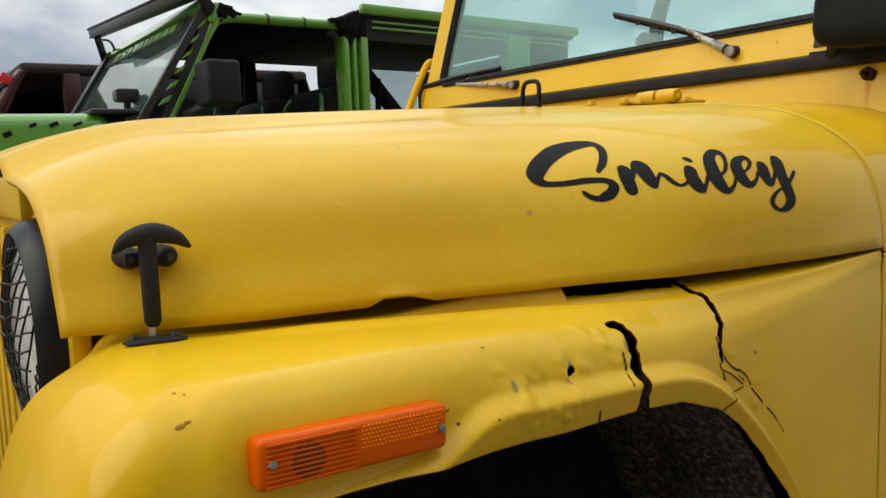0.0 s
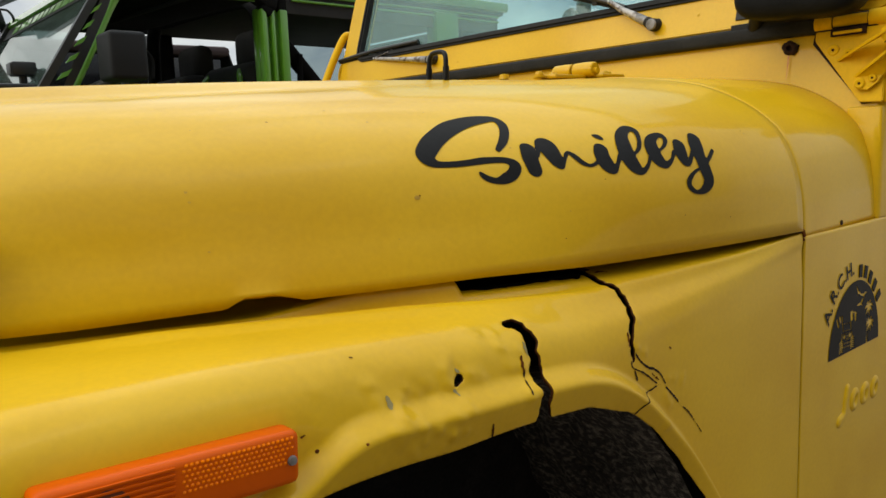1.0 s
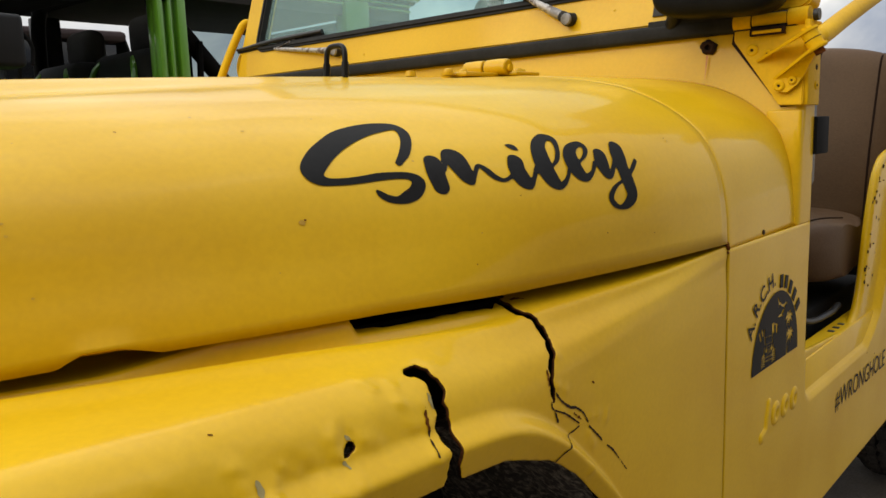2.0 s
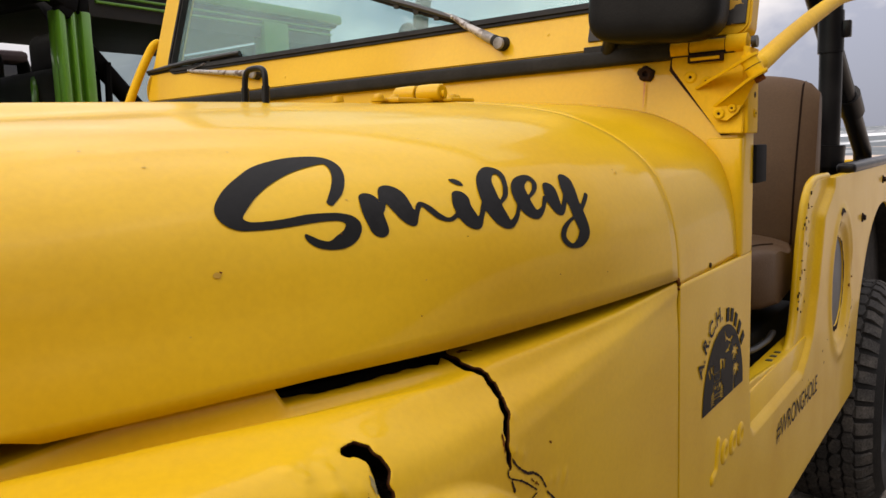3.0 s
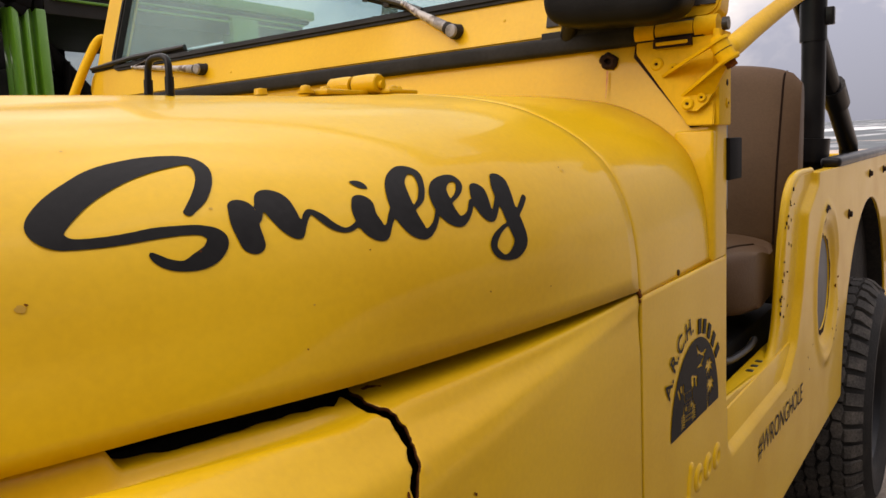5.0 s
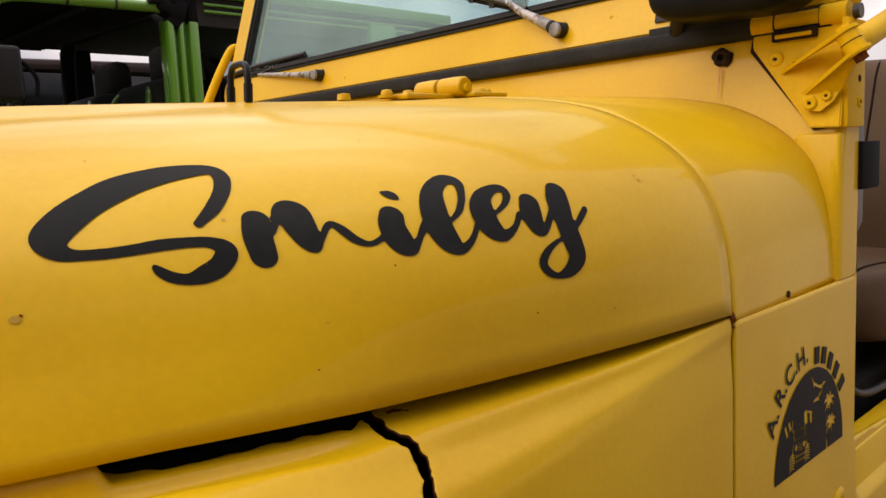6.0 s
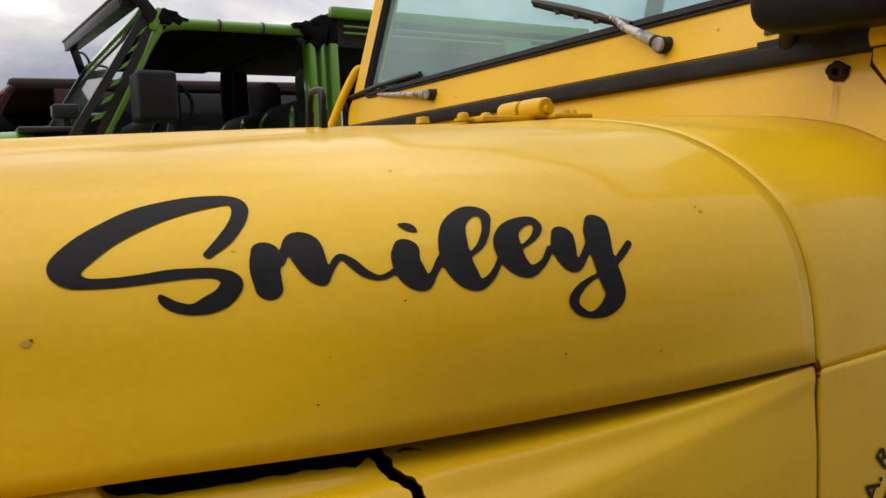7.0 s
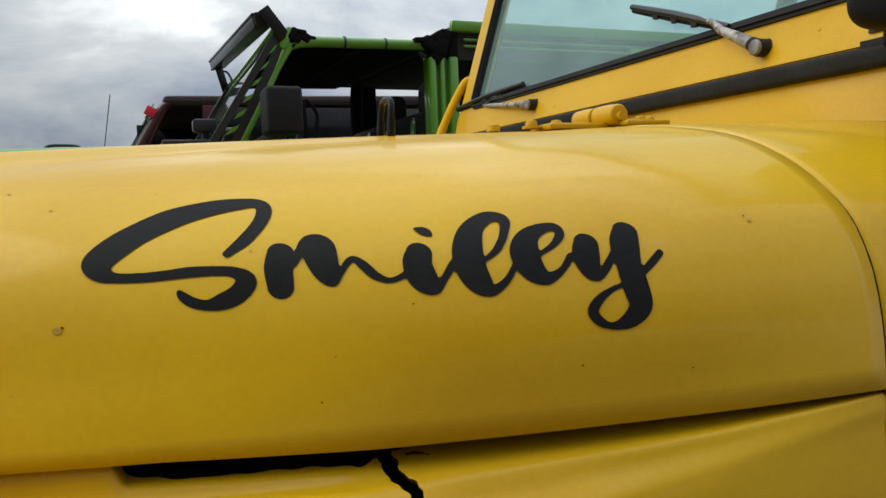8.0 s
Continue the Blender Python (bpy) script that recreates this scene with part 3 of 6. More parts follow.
def table_place(table):
    """Places on a sheet given as a table of points over the fender's u and v."""
    def place(u, v):
        fu = np.clip((u - FENDER_U[0]) / (FENDER_U[1] - FENDER_U[0]), 0, FENDER_U.size - 1.001)
        fv_ = np.clip((v - FENDER_V[0]) / (FENDER_V[1] - FENDER_V[0]), 0, FENDER_V.size - 1.001)
        i, j = fu.astype(int), fv_.astype(int)
        a, b = (fu - i)[:, None], (fv_ - j)[:, None]
        return (1 - a) * (1 - b) * table[i, j] + a * (1 - b) * table[i + 1, j] + (1 - a) * b * table[i, j + 1] + a * b * table[i + 1, j + 1]
    return place


def ragged(U, V, size, amount, seed=0.0):
    """Uneven torn-metal wobble."""
    return amount * (np.sin(U / size + seed) * np.cos(V / size * 1.3 + 2 * seed) + 0.6 * np.sin(2.7 * V / size + 3 * seed + 1.7 * U / size))


def mm(points):
    return [tuple(c / 1000 for c in p) for p in points]


fender_xyz = fender_table()
# shallow dents and lumps of old filler in the fender's side
random.seed(21)
lumps = [(random.uniform(-0.74, -0.50), random.uniform(0.19, 0.275), random.uniform(0.005, 0.011), random.uniform(-0.0008, 0.0009)) for k in range(34)]
for cu_, cv_, su_, sv_, n_ in ((-0.638, 0.270, 0.022, 0.012, 34), (-0.600, 0.256, 0.012, 0.008, 10), (-0.545, 0.190, 0.014, 0.008, 14), (-0.513, 0.228, 0.006, 0.014, 10), (-0.585, 0.228, 0.008, 0.006, 6), (-0.30, 0.262, 0.02, 0.014, 10), (-0.345, 0.20, 0.006, 0.02, 5)):
    lumps += [(random.gauss(cu_, su_), random.gauss(cv_, sv_), random.uniform(0.0030, 0.0058), random.uniform(0.0007, 0.0017)) for k in range(n_)]
for du, dv, dr, dh in (*lumps, (-0.62, 0.262, 0.016, -0.0016), (-0.645, 0.268, 0.012, 0.0016), (-0.60, 0.262, 0.012, 0.0014), (-0.56, 0.235, 0.014, 0.0012), (-0.66, 0.245, 0.02, -0.0012), (-0.52, 0.21, 0.012, 0.0010), (-0.43, 0.16, 0.02, -0.0012), (-0.30, 0.20, 0.03, -0.0010), (-0.48, 0.17, 0.012, 0.0015), (-0.70, 0.29, 0.01, 0.0012), (-0.58, 0.225, 0.008, -0.0012)):
    g = np.exp(-((FENDER_U[:, None] - du) ** 2 + (FENDER_V[None, :] - dv) ** 2) / dr ** 2)
    fender_xyz[..., 1] -= dh * g
CRACKS = [
    mm([(-508, 180, 3.0), (-503, 177, 5.2), (-496, 178, 6.8), (-492, 186, 7.0), (-493, 194, 7.2), (-495, 204, 6.4), (-497, 216, 6.8), (-500, 226, 7.2), (-501, 240, 6.8), (-500, 252, 7.2), (-498, 264, 9.5)]),
    mm([(-352, 98, 5), (-349, 119, 5), (-343, 136, 4.5), (-343, 152, 4), (-354, 175, 3.6), (-363, 196, 3.2), (-362, 212, 2.6)]),
    mm([(-587, 241, 2.6), (-583, 237, 3.6), (-581, 235, 2.8)]),
    mm([(-636, 264, 1.3), (-635, 265, 1.2)]),
]
crack_field = strokes_field(CRACKS, 12)


def fender_field(U, V):
    i = np.clip(((U - FENDER_U[0]) / FENDER_STEP).round().astype(int), 0, FENDER_U.size - 1)
    j = np.clip((V / FENDER_STEP).round().astype(int), 0, FENDER_V.size - 1)
    z = fender_xyz[i, j, 2]
    f = z - np.interp(U, ARCH_X, ARCH_Z) + ragged(U, V, 0.02, 0.0007)
    f = np.where(V < 0.17, 1.0, f)
    # rusted-out strip along the hood
    low = np.interp(U, [-0.52, -0.508, -0.494, -0.466, -0.434, -0.396, -0.368, -0.345], [0.0, 0.080, 0.100, 0.108, 0.106, 0.105, 0.109, 0.094])
    gap = np.minimum(np.minimum(U + 0.500, -0.338 - U), low - V) + ragged(U, V, 0.006, 0.0012, 2.0)
    return np.minimum(np.minimum(f, -gap), -(crack_field(U, V) + (ragged(U, V, 0.0046, 0.0011, 1.0) + ragged(V, U, 0.0019, 0.0005, 4.0)) * (crack_field(U, V) > -0.006)))


fv, ff = level_mesh(FENDER_U, FENDER_V, fender_field, table_place(fender_xyz))
fender = mesh_part("front_fender", fv, [tuple(reversed(f)) for f in ff], YELLOW, car, "rust-cracked yellow steel fender")
fender.data.materials.append(RUST_EDGE)
thicken(fender, 0.0030).modifiers["thickness"].material_offset_rim = 1  # rust on the torn edges
# the fender on the far side, whole
far_v = np.array([(p[0], 2 * MID - p[1], p[2]) for p in fender_xyz[::12, ::8].reshape(-1, 3)])
fu_n, fv_n = fender_xyz[::12, ::8].shape[:2]
far_faces = [q for q in grid_faces(fu_n, fv_n) if all(far_v[k][2] > np.interp(far_v[k][0], ARCH_X, ARCH_Z) - 0.01 for k in q)]
mesh_part("front_fender", far_v, far_faces, YELLOW, car)

# rust showing at the torn edges: narrow scabs beside the cracks
def patches(name, strokes, material, label, wobble, seed):
    """One small flake of its own for each stroke, just proud of the fender."""
    for st in strokes:
        f_ = strokes_field([mm(st)], 36)
        us_ = np.arange(min(p[0] for p in st) / 1000 - 0.006, max(p[0] for p in st) / 1000 + 0.006, 0.0008)
        vs_ = np.arange(min(p[1] for p in st) / 1000 - 0.006, max(p[1] for p in st) / 1000 + 0.006, 0.0008)
        sv, sf = level_mesh(us_, vs_, lambda U, V: np.minimum(f_(U, V) + ragged(U, V, 0.0022, wobble, seed), -0.0008 - crack_field(U, V)), table_place(fender_xyz - np.array([0, 0.0006, 0])))
        if len(sf):
            mesh_part(name, sv, [tuple(reversed(f)) for f in sf], material, fender, label)


patches("rust_scab", [[(-511, 208, 0.9), (-514, 216, 1.3), (-514, 224, 0.8)], [(-366, 184, 0.8), (-367, 196, 1.2), (-366, 207, 0.8)], [(-333, 228, 0.9), (-322, 235, 0.9)], [(-560, 268, 0.9), (-558, 277, 0.9)], [(-338, 100, 1.3), (-331, 101, 1.6), (-326, 103, 0.8)]], RUST, "orange-brown rust beside a crack", 0.0007, 4.0)
patches("hairline_crack", [[(-363, 206, 1.12), (-365, 218, 0.88), (-346, 226, 0.80), (-325, 238, 0.88)], [(-359, 206, 1.20), (-351, 214, 0.96), (-339, 221, 1.20), (-330, 223, 1.20), (-318, 230, 0.96), (-310, 240, 0.96)], [(-308, 245, 0.96), (-291, 259, 0.96), (-286, 264, 0.72)], [(-277, 271, 0.80), (-267, 278, 0.96), (-255, 290, 0.72)], [(-320, 240, 0.72), (-358, 250, 0.80), (-373, 262, 0.72)], [(-361, 223, 0.88), (-358, 231, 1.36)], [(-514, 224, 0.80), (-517, 233, 0.64), (-519, 240, 0.64)], [(-560, 268, 0.72), (-558, 278, 0.80)], [(-253, 292, 0.56), (-240, 306, 0.56)]], RUBBER_DARK, "dark hairline crack in the paint", 0.0003, 3.0)
patches("paint_chip", [[(-721, 293, 0.9), (-718, 291, 0.8)], [(-667, 228, 0.8), (-665, 228, 0.8)], [(-300, 205, 0.8), (-298, 206, 0.8)]], RUST, "small rusty paint chip", 0.0004, 5.0)
for u_, v_, rx_, rz_ in ((-0.913, 0.283, 0.0036, 0.0028), (-0.908, 0.288, 0.0024, 0.0020), (-0.908, 0.257, 0.0012, 0.0008), (-0.903, 0.269, 0.0010, 0.0008), (-0.711, 0.301, 0.0016, 0.0014), (-0.68, 0.29, 0.0012, 0.0010)):
    at_ = Vector(table_place(fender_xyz)(np.array([u_]), np.array([v_]))[0])
    chip = bmesh.new()
    bmesh.ops.create_icosphere(chip, subdivisions=2, radius=1.0, matrix=Matrix.Translation(at_) @ Matrix.Diagonal((rx_, 0.0012, rz_, 1)))
    part("paint_chip", chip, SMUDGE if u_ < -0.9 else RUST, fender, "small rusty paint chip")
patches("filler_patch", [[(-651, 257, 1.2), (-650, 261, 1.9), (-651, 265, 1.4)], [(-503, 198, 1.0), (-503, 205, 2.2), (-502, 211, 1.2)], [(-583, 229, 0.8), (-581, 231, 1.3)], [(-590, 246, 1.2), (-588, 248, 0.9)]], FILLER, "grey filler showing through the paint", 0.0005, 6.0)

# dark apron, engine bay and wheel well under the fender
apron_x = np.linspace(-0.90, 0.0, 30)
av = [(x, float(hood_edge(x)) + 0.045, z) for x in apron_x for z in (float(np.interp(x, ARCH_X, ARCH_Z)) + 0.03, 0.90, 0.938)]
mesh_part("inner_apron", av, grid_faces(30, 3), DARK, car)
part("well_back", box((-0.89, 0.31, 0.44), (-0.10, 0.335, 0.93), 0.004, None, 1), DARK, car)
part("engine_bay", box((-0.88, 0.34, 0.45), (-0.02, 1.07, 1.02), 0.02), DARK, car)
well_x = np.linspace(-0.92, -0.105, 40)
wv = []
random.seed(4)
for y_ in np.linspace(0.03, 0.36, 16):
    for x_ in well_x:
        bump_ = random.uniform(-0.004, 0.004) if y_ > 0.04 else 0.0
        wv.append((x_ + 0.010 + bump_, y_, float(np.interp(x_, ARCH_X, ARCH_Z)) + 0.018 + bump_))
mesh_part("wheel_well", wv, grid_faces(16, 40), MUD, car, "mud-caked wheel well liner")
part("frame_rail", box((-1.0, 0.33, 0.38), (2.25, 0.42, 0.50), 0.01), DARK, car)
part("frame_rail", box((-1.0, 0.99, 0.38), (2.25, 1.08, 0.50), 0.01), DARK, car)
part("axle", tube([(-0.6, 0.05, 0.35), (-0.6, 1.45, 0.35)], 0.04), DARK, car)
part("axle", tube([(1.68, 0.05, 0.35), (1.68, 1.36, 0.35)], 0.04), DARK, car)

# small blemishes on the hood
for k, (u_, v_, r_, m_) in enumerate(((-0.529, 0.0805, 0.0026, SMUDGE), (-0.526, 0.0825, 0.0009, RUST), (-0.437, 0.098, 0.0008, RUST), (-0.333, 0.084, 0.0006, RUST), (-0.235, 0.040, 0.0008, RUST), (-0.093, 0.128, 0.0016, SMUDGE), (-0.096, 0.132, 0.0008, RUST), (-0.16, 0.032, 0.0007, RUST), (-0.62, 0.18, 0.0009, RUST), (-0.47, 0.19, 0.0009, SMUDGE), (-0.71, 0.09, 0.0012, SMUDGE), (-0.30, 0.20, 0.0010, SMUDGE), (-0.39, 0.030, 0.0007, RUST), (-0.56, 0.20, 0.0012, SMUDGE), (-0.42, 0.125, 0.0012, SMUDGE))):
    f_ = lambda U, V: r_ - np.hypot(U - u_, (V - v_) * 1.3) + ragged(U, V, r_ * 0.5, r_ * 0.25, k)
    step = r_ / 5
    bv, bf = level_mesh(np.arange(u_ - 2 * r_, u_ + 2 * r_, step), np.arange(v_ - 2 * r_, v_ + 2 * r_, step), f_, lambda u, v: hood_place(u, v, lift=0.0005))
    mesh_part("blemish", bv, bf, m_, hood)

random.seed(33)
for k in range(16):
    u_, v_, r_ = random.uniform(-0.75, -0.05), random.choice((random.uniform(0.02, 0.10), random.uniform(0.17, 0.26))), random.uniform(0.0004, 0.0009)
    f_ = lambda U, V: r_ - np.hypot((U - u_) * 0.7, V - v_) + ragged(U, V, r_ * 0.5, r_ * 0.3, k)
    bv, bf = level_mesh(np.arange(u_ - 2.4 * r_, u_ + 2.4 * r_, r_ / 4), np.arange(v_ - 2 * r_, v_ + 2 * r_, r_ / 4), f_, lambda u, v: hood_place(u, v, lift=0.0004))
    if bf:
        mesh_part("speck", bv, bf, SMUDGE, hood)

# ---- amber side marker ----
MARK = Matrix.Translation((-0.8025, 0, 0.8955)) @ pose(0, 0, 0, 0, 2.8, 0)
marker = part("side_marker", box((-0.0755, -0.015, -0.0168), (0.0718, 0.006, 0.0168), 0.005, MARK, 3), AMBER, car, "amber plastic side marker lamp")
ribs = bmesh.new()
for k in range(9):
    z = -0.0132 + k * 0.0033
    box_bm(ribs, (-0.070, -0.0163, z - 0.0008), (-0.006, -0.0148, z + 0.0008), 0.0003, MARK, 1)
part("lens_rib", ribs, AMBER, marker)
dots = bmesh.new()
for r_ in range(4, 10):
    for c_ in range(22):
        cx_, cz_ = -0.001 + c_ * 0.0031 + (r_ % 2) * 0.00155, -0.0134 + r_ * 0.0029
        if cx_ > 0.061 and abs(cz_) < 0.005:
            continue
        bmesh.ops.create_cone(dots, segments=6, radius1=0.00135, radius2=0.0, depth=0.0011, cap_ends=False, matrix=MARK @ Matrix.Translation((cx_, -0.0154, cz_)) @ pose(0, 0, 0, 90, 0, 0))
part("reflector", dots, AMBER_BRIGHT, marker, "brighter faceted amber reflector", smooth=False)
part("bulb", lathe([(0.0, -0.0004), (0.011, -0.0004), (0.0122, 0.0), (0.0122, 0.0006)], 28, "y", MARK @ Vector((-0.041, -0.0157, -0.001))), AMBER_DARK, marker, "dark bulb socket behind the lens")
for sx in (-0.066, 0.0655):
    part("screw", lathe([(0.0, -0.0022), (0.0026, -0.0018), (0.0032, 0.0)], 14, "y", MARK @ Vector((sx, -0.0152, -0.001 if sx > 0 else 0.001))), WORN_GREY, marker, "small steel screw")

# ---- hood latch: rubber T-handle on a steel rod ----
latch = part("latch_handle", tube(spline([(-0.903, 0.192, 1.0215), (-0.892, 0.191, 1.031), (-0.873, 0.189, 1.0355), (-0.855, 0.188, 1.031), (-0.842, 0.189, 1.0215)], 6), [0.0014, .0026, .0036, .0044, .0051, .0058, .0064, .0070, .0075, .0079, .0082, .0084, .0085, .0084, .0082, .0079, .0075, .0070, .0064, .0058, .0051, .0044, .0036, .0026, .0014], 12), RUBBER, car, "black rubber hood latch with a T-shaped pull")
part("stem", lathe([(0.0, 0.959), (0.0045, 0.959), (0.0068, 0.963), (0.0072, 0.982), (0.0070, 1.005), (0.0075, 1.034)], 18, "z", (-0.877, 0.189, 0)), RUBBER, latch)
part("rod", tube([(-0.878, 0.189, 0.944), (-0.878, 0.189, 0.968)], 0.0032, 10), STEEL, latch, "bare steel rod")
for bx in (-0.886, -0.859):
    part("mount", lathe([(0.0, -0.012), (0.004, -0.0115), (0.007, -0.009), (0.0092, -0.004), (0.0096, 0.020)], 22, "y", (bx, 0.203 if bx > -0.88 else 0.213, 1.0145)), RUBBER, latch)
    part("screw", lathe([(0.0, -0.0138), (0.0028, -0.013), (0.003, -0.011)], 10, "y", (bx, 0.203 if bx > -0.88 else 0.213, 1.0145)), BLACK_PLASTIC, latch)
part("mount_bar", box((-0.893, 0.200, 1.007), (-0.856, 0.230, 1.021), 0.004), RUBBER, latch)
foot = bmesh.new()
FOOT = Matrix.Translation((-0.877, 0.186, 0.9475)) @ pose(0, 0, 0, 0, 0, -18)
bmesh.ops.create_uvsphere(foot, u_segments=28, v_segments=10, radius=1.0, matrix=FOOT @ Matrix.Diagonal((0.0255, 0.0095, 0.004, 1)))
part("foot", foot, RUBBER, latch)
for bx in (-0.0155, 0.0155):
    part("screw", lathe([(0.0, 0.0046), (0.003, 0.0042), (0.0042, 0.0012), (0.0042, 0.0)], 10, "z", FOOT @ Vector((bx, 0, 0.002))), BLACK_PLASTIC, latch)

# ---- headlamp and grille ----
LAMP_C = Vector((-0.943, 0.394, 0.934))
lamp = part("headlamp", lathe([(0.0, -0.010), (0.034, -0.008), (0.066, -0.003), (0.086, 0.003), (0.095, 0.010)], 48, "x", LAMP_C), LAMP_GLASS, car, "round headlamp behind a black wire stone guard")
lamp.visible_shadow = False
part("reflector", lathe([(0.0, 0.0125), (0.045, 0.0115), (0.093, 0.0095)], 40, "x", LAMP_C), CHROME, lamp)
part("bezel", lathe([(0.092, 0.012), (0.0935, -0.002), (0.098, -0.006), (0.104, -0.002), (0.110, 0.010), (0.118, 0.06), (0.112, 0.06)], 56, "x", LAMP_C), BLACK_SATIN, lamp, "black bezel ring")
for k in range(-5, 6):
    o_ = k * 0.0168
    half = math.sqrt(max(0.0932 ** 2 - o_ ** 2, 0))
    for way in (0, 1):
        pts_ = []
        for q in np.linspace(-half, half, 15):
            a_, b_ = (o_ + 0.0018 * math.sin(q * 600 + way), q)
            yy, zz = (a_ * 0.88 - b_ * 0.47, a_ * 0.47 + b_ * 0.88) if way else (b_ * 0.88 - a_ * 0.12, b_ * -0.12 + a_ * 0.99)
            if math.hypot(yy, zz) > 0.0936:
                continue
            pts_.append(LAMP_C + Vector((-0.019 + 3 * (yy * yy + zz * zz) * 0.6 + 0.0012 * way, yy, zz)))
        if len(pts_) > 1:
            part("guard_wire", tube(pts_, 0.0011, 5), BLACK_SATIN, lamp, "black wire of the woven stone guard")
grille = bmesh.new()
box_bm(grille, (-0.925, 0.275, 0.55), (-0.905, 0.47, 1.015), 0.008)
box_bm(grille, (-0.925, 0.94, 0.55), (-0.905, 1.135, 1.015), 0.008)
box_bm(grille, (-0.925, 0.34, 1.01), (-0.905, 0.47, 1.05), 0.008)
box_bm(grille, (-0.925, 0.94, 1.01), (-0.905, 1.07, 1.05), 0.008)
box_bm(grille, (-0.924, 0.46, 1.02), (-0.906, 0.95, 1.055), 0.006)
box_bm(grille, (-0.924, 0.46, 0.55), (-0.906, 0.95, 0.62), 0.006)
part("grille_panel", grille, YELLOW, car)
for k in range(8):
    y_ = 0.475 + k * 0.0657
    part("grille_bar", box((-0.932, y_ - 0.014, 0.60), (-0.908, y_ + 0.014, 1.03), 0.007), YELLOW, car)
part("grille_header", box((-0.935, 0.42, 1.04), (-0.912, 0.99, 1.088), 0.006), YELLOW, car)
part("radiator", box((-0.900, 0.40, 0.55), (-0.890, 1.0, 1.04)), DARK, car)
ribs = bmesh.new()
for k in range(7):
    box_bm(ribs, (-0.934, 0.262 + k * 0.028, 0.60), (-0.923, 0.276 + k * 0.028, 0.865), 0.004)
part("grille_rib", ribs, YELLOW, car)

# ---- cowl cap, dash panel and tub ----
cowl_prof = HOOD_PROFILE[np.linspace(0, len(HOOD_PROFILE) - 1, 60).astype(int)]
cx = np.r_[0.0012, 0.0045, 0.010, np.linspace(0.02, 0.262, 14)]
cverts = []
for i, x in enumerate(cx):
    k = x / 0.25
    roll = (0.0028, 0.0008, 0.0)[i] if i < 3 else 0.0
    row = []
    for y, h in cowl_prof:
        yy = 0.001 + y * (1 - 0.10 * k) + 0.005 * k
        row.append((x + (0.0020 * (1 - h) if i == 0 else 0.0), yy + roll, 0.946 + (1.187 - 0.946) * h ** (1 - 0.10 * k) - roll * h))
    cverts.append(row + [(p[0], 2 * MID - p[1], p[2]) for p in row[-2::-1]])
cowl = mesh_part("cowl", np.array(cverts).reshape(-1, 3), grid_faces(len(cx), len(cverts[0])), YELLOW, car)
thicken(cowl, 0.003)
gut = [(0.0035 + y * 0.995, 0.953 + (1.182 - 0.953) * h) for y, h in cowl_prof]
gut = gut + [(2 * MID - y, z) for y, z in gut[-2::-1]]
gutter = mesh_part("seam_gutter", [(x, y, z) for x in (-0.02, 0.012) for y, z in gut], grid_faces(2, len(gut)), DARK, car)

rust_bm = bmesh.new()
for k, (rx_, rz_, rr_) in enumerate(((0.0005, 0.9515, 0.0034), (0.0035, 0.9475, 0.0026), (0.0015, 0.9420, 0.0018))):
    bmesh.ops.create_icosphere(rust_bm, subdivisions=2, radius=1.0, matrix=Matrix.Translation((rx_, 0.0012, rz_)) @ Matrix.Diagonal((rr_, 0.0022, rr_ * 1.1, 1)))
part("rust_lump", rust_bm, RUST, cowl, "rust lump at the foot of the seam")
part("drilled_hole", lathe([(0.0, -0.0008), (0.0034, -0.0006), (0.0038, 0.002)], 14, "y", (0.123, 0.0030, 0.9512)), RUBBER_DARK, cowl, "small dark drilled hole")
dash_prof = [(0.246, 0.948), (0.246, 1.05), (0.255, 1.12), (0.268, 1.19), (0.276, 1.225), (0.30, 1.228), (0.302, 0.948)]
bm = bmesh.new()
ring_a = [bm.verts.new((x, 0.0, z)) for x, z in dash_prof]
ring_b = [bm.verts.new((x, 2 * MID, z)) for x, z in dash_prof]
for i in range(len(dash_prof)):
    j = (i + 1) % len(dash_prof)
    bm.faces.new((ring_a[i], ring_a[j], ring_b[j], ring_b[i]))
bm.faces.new(list(reversed(ring_a)))
bm.faces.new(ring_b)
bmesh.ops.recalc_face_normals(bm, faces=bm.faces)
end_edges = [e for e in bm.edges if (e.verts[0] in ring_a) == (e.verts[1] in ring_a) and abs(e.verts[0].co.y - e.verts[1].co.y) < 1e-6 and e.verts[0].co.x < 0.29 and e.verts[1].co.x < 0.29]
bmesh.ops.bevel(bm, geom=end_edges, offset=0.012, segments=5, affect="EDGES", profile=0.5)
dash = part("dash_panel", bm, YELLOW, car)
mesh_part("rust_streak", [(0.2625, 0.1445, 1.192), (0.2625, 0.1415, 1.192), (0.2555, 0.1434, 1.156), (0.2555, 0.1426, 1.156)], [(0, 1, 3, 2)], STAIN, dash, "pale rust streak below the hole", smooth=False)
grommet = lathe([(0.0, 0.004), (0.0035, 0.004), (0.0045, -0.003), (0.008, -0.004), (0.0115, -0.001), (0.0115, 0.006)], 24, "x", (0.2665, 0.143, 1.2045))
for v in grommet.verts:  # torn and swollen out of round
    a_ = math.atan2(v.co.z - 1.2045, v.co.y - 0.143)
    k_ = 1 + 0.10 * math.sin(2 * a_ + 0.6) + 0.07 * math.sin(5 * a_) + 0.05 * math.sin(9 * a_ + 1)
    v.co.y, v.co.z = 0.143 + (v.co.y - 0.143) * k_, 1.2045 + (v.co.z - 1.2045) * k_
part("grommet", grommet, RUBBER_DARK, dash, "dark rusty rubber grommet")


